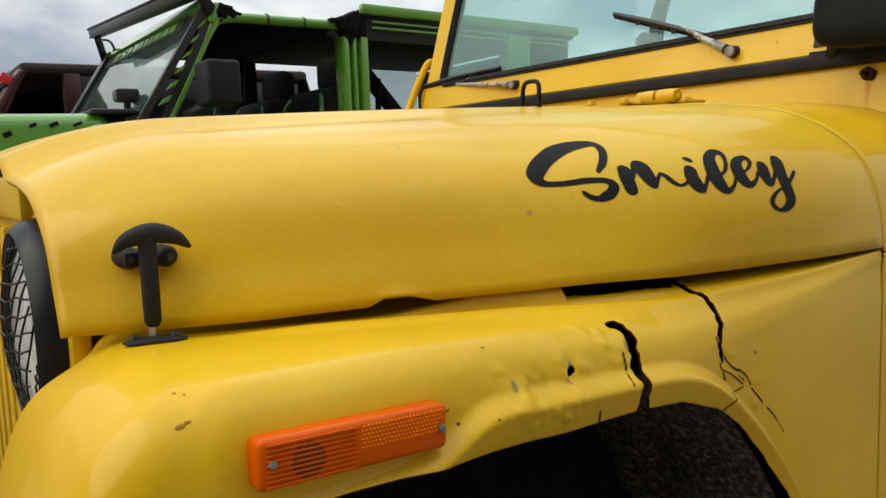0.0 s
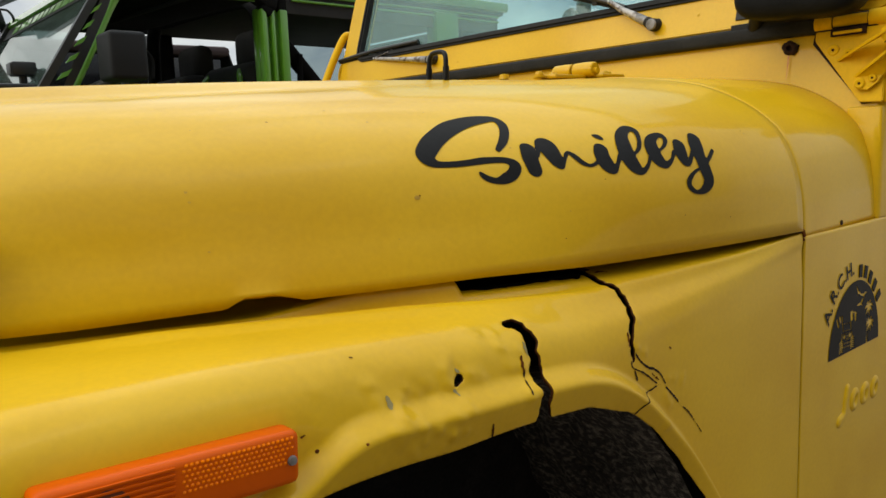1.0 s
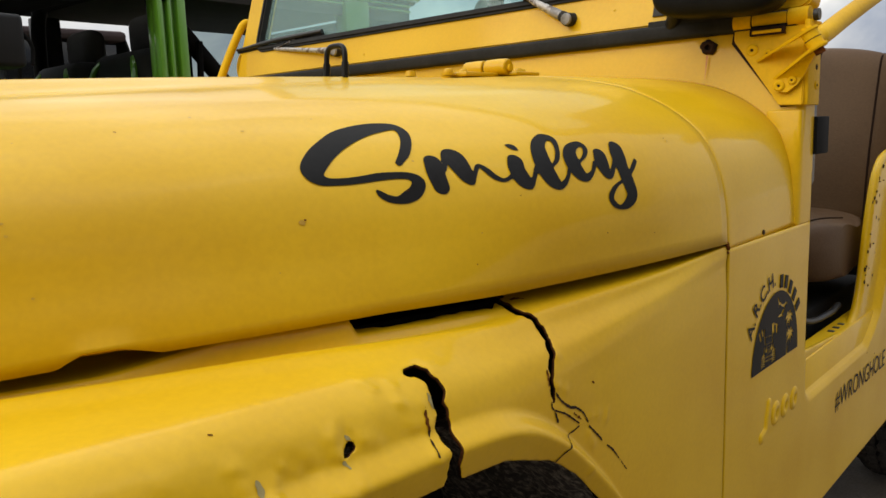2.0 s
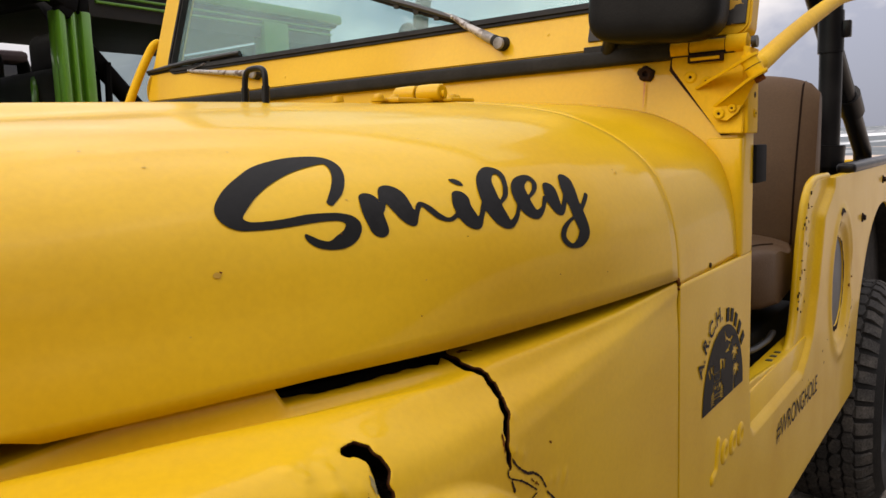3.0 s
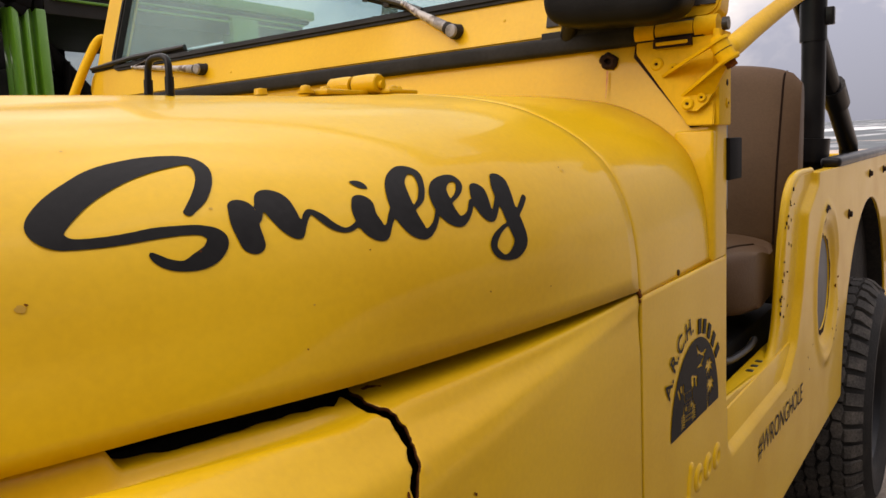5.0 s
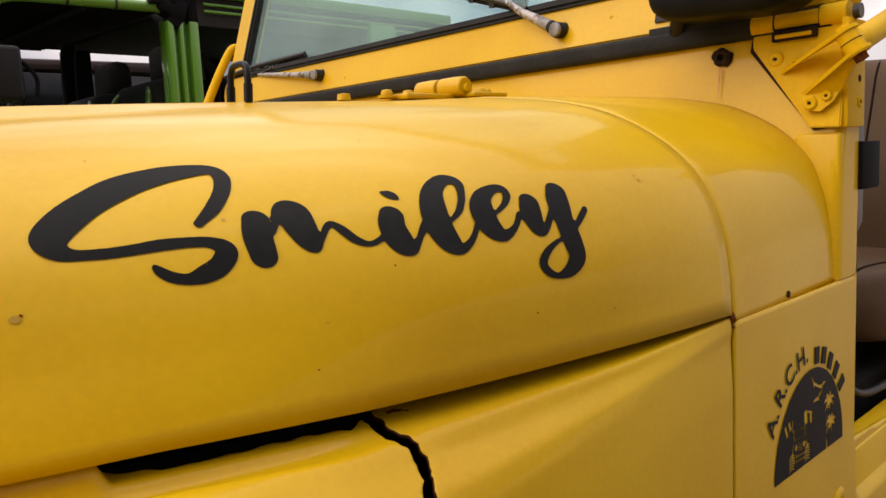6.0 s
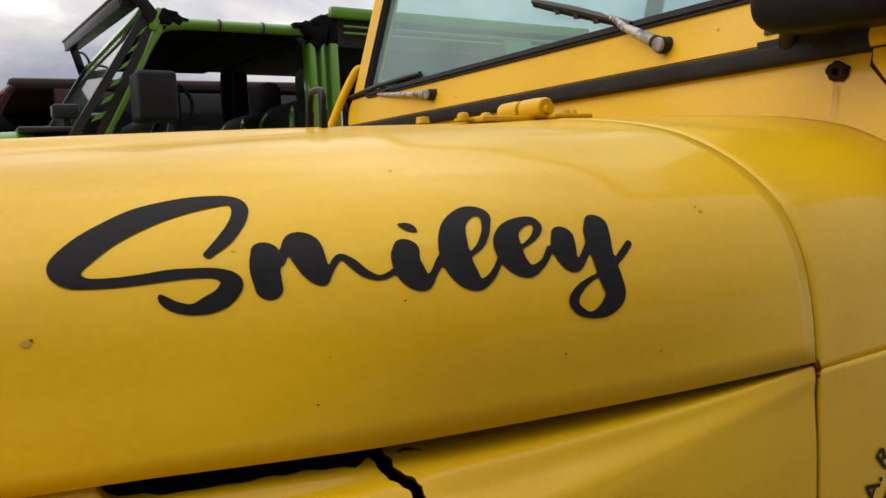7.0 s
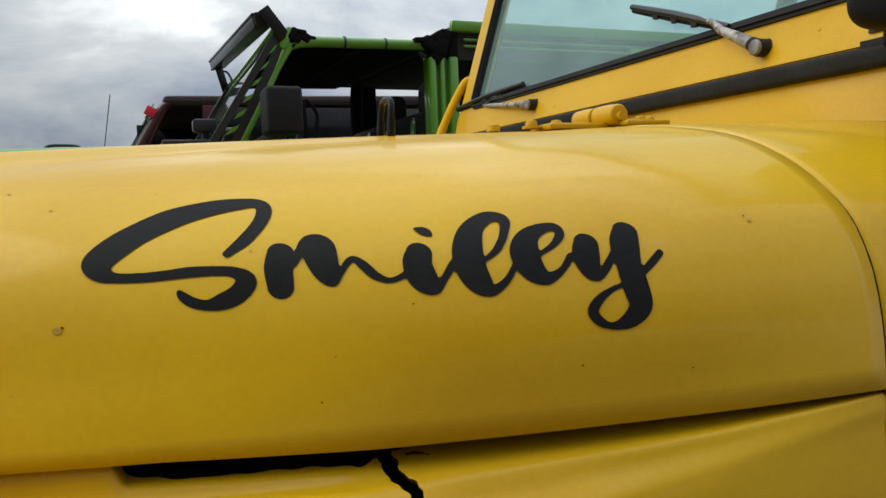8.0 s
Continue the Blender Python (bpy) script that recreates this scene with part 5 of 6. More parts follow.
part("hood_hinge", tube([(0.002, 2 * MID - 0.318, 1.193), (0.002, 2 * MID - 0.385, 1.193)], 0.0125, 16), YELLOW, car)

# ---- windshield hinge bracket with its brace ----
PLATE = [(0.104, 1.232), (0.0, 1.228), (0.0, 1.113), (0.031, 1.114), (0.103, 1.209)]


def dash_x(z):
    return np.interp(z, [1.05, 1.12, 1.19, 1.225], [0.246, 0.255, 0.268, 0.276])


def slab(poly, t):
    """A plate from points (x, y, z), with thickness t towards the front."""
    bm = bmesh.new()
    a = [bm.verts.new(p) for p in poly]
    b = [bm.verts.new((p[0] - t, p[1], p[2])) for p in poly]
    n = len(poly)
    bm.faces.new(a)
    bm.faces.new(list(reversed(b)))
    for k in range(n):
        bm.faces.new((a[k], b[k], b[(k + 1) % n], a[(k + 1) % n]))
    bmesh.ops.recalc_face_normals(bm, faces=bm.faces)
    return bm


pb = slab([(float(dash_x(z)) - 0.003, y, z) for y, z in PLATE], 0.007)
bmesh.ops.bevel(pb, geom=list(pb.edges), offset=0.0014, segments=2, affect="EDGES")
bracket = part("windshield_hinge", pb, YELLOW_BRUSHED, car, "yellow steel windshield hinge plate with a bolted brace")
# a dark slab just past the plate's edge, standing in for its shadow line
part("shadow_strip", slab([(float(dash_x(z)) + 0.001, y, z) for y, z in ((0.1065, 1.228), (0.004, 1.224), (0.004, 1.114), (0.0300, 1.1115), (0.1085, 1.206))], 0.0045), RUBBER_DARK, bracket, "dark strip painting in the shadow behind the hinge plate", smooth=False)
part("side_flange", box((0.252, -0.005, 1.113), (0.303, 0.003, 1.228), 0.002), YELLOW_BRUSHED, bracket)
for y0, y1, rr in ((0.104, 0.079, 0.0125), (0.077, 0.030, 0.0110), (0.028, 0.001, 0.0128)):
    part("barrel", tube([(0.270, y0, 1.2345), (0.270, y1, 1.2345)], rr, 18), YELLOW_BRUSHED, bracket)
# solid dark bar: the slot's shadow put into colour
part("barrel_shadow_slot", box((0.2545, 0.030, 1.2125), (0.262, 0.078, 1.2235), 0.0006), RUBBER_DARK, bracket, "dark bar painting in the shadowed slot under the hinge barrel")
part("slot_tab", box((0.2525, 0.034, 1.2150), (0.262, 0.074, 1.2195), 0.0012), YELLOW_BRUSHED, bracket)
part("pin_cap", tube([(0.270, -0.004, 1.2345), (0.270, -0.011, 1.2345)], 0.008, 12), BLACK_PLASTIC, bracket)


def screw(x, y, z, r, parent, axis="x"):
    s = part("screw", lathe([(0.0, -0.0012), (r * 0.3, -0.0010), (r * 0.34, -0.0022), (r * 0.75, -0.0026), (r, -0.0012), (r, 0.001)], 22, axis, (x, y, z)), YELLOW_BRUSHED, parent)
    part("socket", lathe([(0.0, -0.0028), (r * 0.22, -0.0027), (r * 0.23, 0.0)], 6, axis, (x, y, z)), RUBBER_DARK, parent)
    return s


screw(0.2585, 0.0745, 1.1935, 0.0085, bracket)
screw(0.2395, 0.0295, 1.1405, 0.0075, bracket)
screw(0.2400, 0.0125, 1.1470, 0.0055, bracket)
screw(0.2570, 0.0525, 1.1865, 0.0065, bracket)
screw(0.285, -0.0045, 1.140, 0.0065, bracket, "y")
part("hole", lathe([(0.0, -0.0006), (0.004, -0.0006), (0.004, 0.0)], 12, "y", (0.285, -0.005, 1.165)), RUBBER_DARK, bracket)
# a short eye on a slanting bolt, held between two ears, carries the brace tube
EYE_C = Vector((0.219, -0.018, 1.198))
EYE_A = Vector((0.10, -0.47, -0.875)).normalized()


def ear(root_a, root_b, along, r, t=0.004):
    """A plate from a root edge on the hinge plate to a round end on the eye's axis."""
    c = EYE_C + EYE_A * along
    a, b = Vector(root_a), Vector(root_b)
    d = ((a + b) / 2 - c)
    d = (d - d.dot(EYE_A) * EYE_A).normalized()
    w = EYE_A.cross(d)
    if (a - b).dot(w) < 0:
        w = -w
    ring = [c + r * (math.cos(q) * w - math.sin(q) * d) for q in np.linspace(0, math.pi, 11)]
    pts = [a] + ring + [b]
    bm = bmesh.new()
    lo_ = [bm.verts.new(p - EYE_A * t / 2) for p in pts]
    hi_ = [bm.verts.new(p + EYE_A * t / 2) for p in pts]
    n = len(pts)
    for side in (lo_, hi_):
        m_ = bm.verts.new(sum((v.co for v in side), Vector()) / n)
        for k in range(n):
            bm.faces.new((side[k], side[(k + 1) % n], m_))
    for k in range(n):
        bm.faces.new((lo_[k], hi_[k], hi_[(k + 1) % n], lo_[(k + 1) % n]))
    bmesh.ops.recalc_face_normals(bm, faces=bm.faces)
    return bm


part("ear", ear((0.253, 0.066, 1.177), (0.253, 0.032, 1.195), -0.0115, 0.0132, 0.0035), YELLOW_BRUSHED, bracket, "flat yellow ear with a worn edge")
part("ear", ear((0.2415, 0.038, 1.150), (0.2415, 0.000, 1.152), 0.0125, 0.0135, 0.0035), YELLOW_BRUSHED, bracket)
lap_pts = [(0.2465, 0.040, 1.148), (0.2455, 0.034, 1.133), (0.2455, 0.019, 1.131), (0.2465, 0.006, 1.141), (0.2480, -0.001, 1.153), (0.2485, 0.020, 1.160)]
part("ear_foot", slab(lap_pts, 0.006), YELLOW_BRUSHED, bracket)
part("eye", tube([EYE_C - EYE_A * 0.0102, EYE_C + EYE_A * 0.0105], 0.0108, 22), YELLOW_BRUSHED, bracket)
part("eye_seam", tube([EYE_C + EYE_A * 0.0005, EYE_C + EYE_A * 0.0016], 0.0110, 22), RUBBER_DARK, bracket, "rusty line round the eye")
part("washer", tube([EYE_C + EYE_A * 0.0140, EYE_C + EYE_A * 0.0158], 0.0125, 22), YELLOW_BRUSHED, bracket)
part("ear_bolt", tube([EYE_C + EYE_A * 0.0155, EYE_C + EYE_A * 0.0225], 0.0075, 6), RUST, bracket, "rusty hexagon bolt head", smooth=False)
part("bolt_top", tube([EYE_C - EYE_A * 0.0125, EYE_C - EYE_A * 0.0175], 0.0070, 6), YELLOW_BRUSHED, bracket, smooth=False)
BRACE = spline([(0.222, -0.018, 1.197), (0.258, -0.020, 1.206), (0.355, -0.020, 1.2360), (0.47, -0.020, 1.270), (0.60, -0.020, 1.307), (0.826, -0.020, 1.365), (1.075, -0.018, 1.41), (1.22, 0.02, 1.433), (1.30, 0.06, 1.445)], 6)
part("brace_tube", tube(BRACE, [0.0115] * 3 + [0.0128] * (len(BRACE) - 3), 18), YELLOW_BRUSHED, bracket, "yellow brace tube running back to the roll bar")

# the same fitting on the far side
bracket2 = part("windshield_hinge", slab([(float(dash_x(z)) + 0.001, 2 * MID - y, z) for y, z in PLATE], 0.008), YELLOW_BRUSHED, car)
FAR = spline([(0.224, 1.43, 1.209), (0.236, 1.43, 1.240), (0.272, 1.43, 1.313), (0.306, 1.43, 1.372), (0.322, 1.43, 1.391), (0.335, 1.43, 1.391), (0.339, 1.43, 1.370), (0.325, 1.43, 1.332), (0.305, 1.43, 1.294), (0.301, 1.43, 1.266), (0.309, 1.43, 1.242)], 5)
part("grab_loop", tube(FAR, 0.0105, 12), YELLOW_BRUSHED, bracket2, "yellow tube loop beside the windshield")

# ---- mirror ----
mir = bmesh.new()
bmesh.ops.create_uvsphere(mir, u_segments=40, v_segments=24, radius=1.0)
for v in mir.verts:
    c = v.co
    q = Vector([math.copysign(abs(c[i]) ** 0.45, c[i]) for i in range(3)])
    v.co = Vector((0.226 + 0.040 * q.x + 0.010 * q.z, 0.110 + 0.093 * q.y, 1.305 + 0.065 * q.z + 0.006 * q.y))
mirror = part("mirror", mir, MIRROR_BLACK, car, "black plastic wing mirror housing")
part("mirror_glass", box((0.258, 0.03, 1.26), (0.2625, 0.18, 1.345), 0.002), CHROME, mirror)
part("mirror_stalk", tube([(0.255, 0.19, 1.262), (0.275, 0.205, 1.240)], 0.012, 12), BLACK_SATIN, mirror)
part("mirror_foot", tube([(0.255, 0.055, 1.268), (0.285, 0.06, 1.275)], 0.012, 12), BLACK_SATIN, mirror)

# ---- door strap, seats, roll cage ----
part("door_strap", box((0.300, -0.005, 1.043), (0.357, 0.016, 1.097), 0.002), BLACK_FLAT, car, "black strap hanging from the door post")


def seat(y0, y1):
    s = new("seat")
    s.parent = car
    tagged(s, "brown leatherette bucket seat with stitched seams")
    w = y1 - y0

    def pad(name, prof, material, inset, bulge):
        """A cushion from a side outline (x, z) swept across the seat with rounded ends."""
        bm = bmesh.new()
        p = spline(prof + [prof[0]], 5)[:-1]
        c = p.mean(0)
        rows = []
        for k, f in enumerate(np.linspace(0, 1, 25)):
            e = abs(2 * f - 1)
            sc = (1 - e ** 2.6) ** 0.5 * (1 - inset) + inset
            rows.append([bm.verts.new((c[0] + (q[0] - c[0]) * sc, y0 + f * w, c[1] + (q[1] - c[1]) * (0.32 * sc + 0.68) + bulge * (1 - e * e))) for q in p])
        for a, b in zip(rows, rows[1:]):
            for k in range(len(p)):
                bm.faces.new((a[k], a[(k + 1) % len(p)], b[(k + 1) % len(p)], b[k]))
        bm.faces.new(rows[0])
        bm.faces.new(list(reversed(rows[-1])))
        bmesh.ops.recalc_face_normals(bm, faces=bm.faces)
        return part(name, bm, material, s)
    back_prof = [(0.90, 0.86), (0.93, 1.0), (0.985, 1.15), (1.02, 1.230), (1.06, 1.246), (1.10, 1.21), (1.09, 1.05), (1.05, 0.90), (1.02, 0.80), (0.93, 0.80)]
    cush_prof = [(0.50, 0.825), (0.475, 0.862), (0.515, 0.906), (0.65, 0.908), (0.85, 0.893), (0.95, 0.89), (0.98, 0.81), (0.80, 0.79), (0.58, 0.785)]
    back = pad("backrest", back_prof, TAN, 0.35, 0.008)
    cush = pad("cushion", cush_prof, TAN, 0.30, 0.006)

    def seam(prof, inset, bulge, f, picks, r, parent, label=""):
        """Piping that follows the cushion's own skin, a share f across its width."""
        c = spline(prof + [prof[0]], 5)[:-1].mean(0)
        e = abs(2 * f - 1)
        sc = (1 - e ** 2.6) ** 0.5 * (1 - inset) + inset
        line = [(c[0] + (prof[k][0] - c[0]) * sc, y0 + f * w, c[1] + (prof[k][1] - c[1]) * (0.32 * sc + 0.68) + bulge * (1 - e * e)) for k in picks]
        part("piping", tube(spline(line, 6), r, 8), TAN_DARK, parent, label)

    for f_ in (0.07, 0.32):
        seam(back_prof, 0.35, 0.008, f_, (0, 1, 2, 3, 4), 0.0022, back, "darker piped seam")
    seam(cush_prof, 0.30, 0.006, 0.09, (1, 2, 3, 4), 0.0022, cush, "darker piped seam")
    part("seat_base", box((0.52, y0 + 0.03, 0.47), (0.96, y1 - 0.03, 0.75), 0.01), BLACK_VINYL, s)
    return s


seat(0.045, 0.54)
seat(0.86, 1.34)
cage = part("roll_bar", tube(spline([(1.30, 0.075, 0.50), (1.30, 0.075, 1.0), (1.30, 0.075, 1.35), (1.30, 0.095, 1.62), (1.30, 0.22, 1.74), (1.30, 0.75, 1.76), (1.30, 1.19, 1.74), (1.30, 1.33, 1.62), (1.30, 1.355, 1.35), (1.30, 1.335, 1.0), (1.30, 1.335, 0.5)], 6), 0.027, 16), BLACK_SATIN, car, "black padded roll bar")
for ys_ in (0.085, 1.325):
    part("brace", tube([(1.16, ys_ + 0.02 if ys_ < 1 else ys_ - 0.02, 1.50), (1.95, ys_, 1.06), (2.02, ys_, 0.82)], 0.027, 14), BLACK_SATIN, cage)
    part("brace_sleeve", tube([(1.66, ys_ + 0.004, 1.225), (1.74, ys_ + 0.002, 1.178)], 0.034, 14), BLACK_SATIN, cage)
part("sleeve", tube([(1.30, 0.075, 1.31), (1.30, 0.076, 1.41)], 0.030, 16), BLACK_SATIN, cage)
part("strap_end", box((1.29, 0.030, 1.345), (1.31, 0.055, 1.385), 0.003, pose(0, 0, 0, 0, 0, 0)), BLACK_SATIN, cage)
part("sleeve", tube([(1.30, 0.075, 1.03), (1.30, 0.072, 1.085)], 0.038, 16), BLACK_SATIN, cage)
part("pedal_bracket", box((0.32, 0.055, 0.60), (0.345, 0.10, 0.80), 0.004), BLACK_PLASTIC, car)
part("cable", tube(spline([(0.36, 0.07, 0.82), (0.42, 0.07, 0.80), (0.50, 0.06, 0.745), (0.60, 0.05, 0.74), (0.66, 0.05, 0.745)], 6), 0.006, 10), BLACK_PLASTIC, car)
part("steering_wheel", tube([Vector((0.56 + 0.19 * 0.42 * math.sin(a), 0.42 + 0.19 * math.cos(a), 1.12 + 0.19 * 0.9 * math.sin(a))) for a in np.linspace(0, 2 * math.pi, 40)], 0.013, 10), BLACK_PLASTIC, car)
part("steering_column", tube([(0.57, 0.42, 1.11), (0.32, 0.42, 0.98)], 0.022, 12), BLACK_PLASTIC, car)
part("dashboard", box((0.305, 0.02, 0.98), (0.40, 1.39, 1.20), 0.02), BLACK_PLASTIC, car)

# ---- wheels ----
def wheel(x, y, out, r=0.340, w=0.27):
    """A round-shouldered tyre with tread blocks on a dark steel rim; out is the side that faces away from the car."""
    e = new("wheel")
    e.parent = car
    e.location = (x, y, r)
    half = [(0.185, 0.100), (0.20, 0.122), (0.245, 0.135), (0.270, 0.1335), (0.275, 0.1365), (0.281, 0.1325), (r - 0.036, 0.118), (r - 0.020, 0.096), (r - 0.013, 0.078), (r - 0.011, 0.04)]
    tyre = part("tyre", lathe([(q, -h) for q, h in half] + [(q, h) for q, h in reversed(half)], 96), TYRE, e, "black all-terrain tyre with blocky tread")
    tr = bmesh.new()
    for row, yc in enumerate((-0.064, -0.032, 0.0, 0.032, 0.064)):
        n = 44
        for k in range(n):
            a = 2 * math.pi * (k + 0.5 * (row % 2) + random.uniform(-.02, .02)) / n
            hw, hl = 0.0148, 0.0212
            m = Matrix.Rotation(-a, 4, "Y") @ Matrix.Translation((r - 0.013, yc, 0)) @ Matrix.Rotation(random.uniform(-0.08, 0.08) + 0.12 * (-1) ** row, 4, "X")
            vs = []
            for dz in (0.0, 0.012 if row % 4 else 0.0105):
                sc = 1.0 - 0.08 * (dz > 0)
                vs.append([tr.verts.new(m @ Vector((dz, sy * hw * sc, sz * hl * sc))) for sy, sz in ((-1.06, 0), (-0.72, -0.96), (0.6, -1.06), (1.06, -0.15), (0.74, 0.94), (-0.6, 1.06))])
            tr.faces.new(vs[1])
            for q in range(6):
                tr.faces.new((vs[0][q], vs[0][(q + 1) % 6], vs[1][(q + 1) % 6], vs[1][q]))
    for side in (-1, 1):  # shoulder lugs, wrapping over the edge
        for k in range(44):
            a = 2 * math.pi * (k + 0.25) / 44
            m = Matrix.Rotation(-a, 4, "Y")
            lug = [(r - 0.0035, 0.083), (r - 0.010, 0.098), (r - 0.030 - 0.008 * (k % 2), 0.1205)]
            rings = [[tr.verts.new(m @ Vector((q - d, side * (h - d), sz * 0.0155))) for q, h in lug] for sz in (-1, 1) for d in (0.0, 0.012)]
            for a_, b_ in ((0, 1), (1, 3), (3, 2), (2, 0)):
                for q in range(2):
                    tr.faces.new((rings[a_][q], rings[a_][q + 1], rings[b_][q + 1], rings[b_][q]))
            for q in (0, 2):
                tr.faces.new([rings[g][q] for g in (0, 1, 3, 2)])
    bmesh.ops.recalc_face_normals(tr, faces=tr.faces)
    part("tread", tr, TREAD, tyre, "worn grey-black tread blocks", smooth=False)
    rim = part("rim", lathe([(0.0, out * .035), (.05, out * .045), (.07, out * .03), (.13, out * .01), (.155, out * .06), (.185, out * w * .42), (.192, out * w * .40), (.188, 0.0), (.188, -out * .1), (.0, -out * .1)], 48), BLACK_SATIN, e, "black steel rim")
    part("hub", lathe([(0.0, out * .085), (.03, out * .082), (.036, out * .05), (.036, 0.0)], 20), BLACK_SATIN, rim)
    return e


for wx in (-0.60, 1.72):
    wheel(wx, 0.085, -1)
    wheel(wx, 2 * MID - 0.085, 1)

# ---- green car alongside ----
GN, GF = 2.45, 3.95  # its near and far side
gcar = thing("green_car", "bright green doorless off-road car with a black soft top", "car", (0.018, 0, 0))


def flare(x, y0, y1, r, material, parent):
    bm = bmesh.new()
    rows = []
    for k in range(13):
        a = math.pi * (0.02 + 0.96 * k / 12)
        rows.append([bm.verts.new((x - (r + d) * math.cos(a) * 1.15, y, 0.42 + (r + d) * math.sin(a))) for d, y in ((0, y1), (0, y0), (0.05, y0), (0.05, y1))])
    for a, b in zip(rows, rows[1:]):
        for q in range(4):
            bm.faces.new((a[q], a[(q + 1) % 4], b[(q + 1) % 4], b[q]))
    bmesh.ops.recalc_face_normals(bm, faces=bm.faces)
    return part("fender_flare", bm, material, parent)


def plain_wheel(x, y, parent, r=0.42, w=0.26):
    e = new("wheel")
    e.parent = parent
    e.location = (x, y, r)
    part("tyre", lathe([(0.22, -w / 2 * .8), (0.27, -w / 2), (r - .04, -w / 2), (r - .005, -w / 2 * .75), (r, 0), (r - .005, w / 2 * .75), (r - .04, w / 2), (0.27, w / 2), (0.22, w / 2 * .8)], 48), RUBBER, e)
    part("rim", lathe([(0.0, -w * .3), (.1, -w * .28), (.18, -w * .15), (.225, -w * .42), (.225, w * .42), (.18, w * .15), (.1, w * .28), (0.0, w * .3)], 32), BLACK_SATIN, e)


tub = bmesh.new()
box_bm(tub, (-0.42, GN, 0.60), (2.05, GN + 0.06, 1.26), 0.02)
box_bm(tub, (-0.42, GF - 0.06, 0.60), (2.05, GF, 1.26), 0.02)
box_bm(tub, (2.0, GN, 0.60), (2.06, GF, 1.26), 0.02)
box_bm(tub, (-0.42, GN + 0.02, 0.55), (2.05, GF - 0.02, 0.62), 0.01)
box_bm(tub, (-0.42, GN + 0.02, 0.60), (-0.32, GF - 0.02, 1.28), 0.02)
part("body_tub", tub, GREEN, gcar)
hood_g = bmesh.new()
box_bm(hood_g, (-1.60, GN + 0.14, 0.95), (-0.30, GF - 0.14, 1.330), 0.05, pose(0, 0, 0.005, 0, -1.0, 0), 4)
g_hood = part("hood", hood_g, GREEN, gcar)
for hx, hz, hw, hh in ((-0.590, 1.282, 0.012, 0.006), (-0.523, 1.284, 0.015, 0.007), (-0.444, 1.286, 0.016, 0.005), (-0.672, 1.250, 0.014, 0.009)):
    part("hood_decal", box((-hw, -0.0015, -hh), (hw, 0.001, hh), 0.0, Matrix.Translation((hx, GN + 0.139, hz)) @ pose(0, 0, 0, 0, -24, 0)), BLACK_VINYL, g_hood, "black vinyl patch", smooth=False)
part("grille", box((-1.66, GN + 0.2, 0.75), (-1.58, GF - 0.2, 1.27), 0.03), GREEN, gcar)
part("bumper", box((-1.82, GN + 0.05, 0.62), (-1.66, GF - 0.05, 0.78), 0.03), BLACK_SATIN, gcar)
for sx in (-1.2, 1.45):
    flare(sx, GN - 0.08, GN + 0.2, 0.46, BLACK_PLASTIC, gcar)
    flare(sx, GF - 0.2, GF + 0.08, 0.46, BLACK_PLASTIC, gcar)
    plain_wheel(sx, GN + 0.06, gcar)
    plain_wheel(sx, GF - 0.06, gcar)
# windshield: glass between two raked posts
WT = Vector((0.015, 0, 1.725))
WB = Vector((-0.235, 0, 1.325))
g_ws = new("windshield")
g_ws.parent = gcar


def ws_point(y, k, off=0.0):
    p = WB.lerp(WT, k)
    return Vector((p.x - off * 0.85, y, p.z + off * 0.53))


def ws_quad(name, ya, yb, ka, kb, off, t, material, label=""):
    bm = bmesh.new()
    vs = [bm.verts.new(ws_point(y, k, off + d)) for d in (0, t) for y, k in ((ya, ka), (yb, ka), (yb, kb), (ya, kb))]
    for q in ((0, 1, 2, 3), (7, 6, 5, 4), (0, 4, 5, 1), (1, 5, 6, 2), (2, 6, 7, 3), (3, 7, 4, 0)):
        bm.faces.new([vs[i] for i in q])
    bmesh.ops.recalc_face_normals(bm, faces=bm.faces)
    return part(name, bm, material, g_ws, label, smooth=False)


ws_quad("pane", GN + 0.05, GF - 0.10, 0.0, 1.0, 0.0, 0.006, WINDSHIELD_GREEN, "sky-reflecting glass")
ws_quad("post", GN + 0.02, GN + 0.048, -0.08, 1.02, -0.018, 0.026, BLACK_PLASTIC)
ws_quad("post", GF - 0.12, GF - 0.02, -0.08, 1.02, -0.03, 0.055, BLACK_PLASTIC)
ws_quad("header", GN + 0.03, GF - 0.03, 0.96, 1.06, -0.03, 0.05, GREEN)
ws_quad("banner", GN + 0.15, GF - 0.12, 0.80, 0.95, 0.008, 0.001, BLACK_VINYL, "dark sun strip with green writing")
random.seed(7)
yy = GN + 0.24
while yy < GF - 0.35:
    wdt = random.uniform(0.05, 0.12)
    ws_quad("banner_bar", yy, yy + wdt, 0.83, 0.92, 0.0105, 0.001, GREEN)
    yy += wdt + random.uniform(0.015, 0.04)
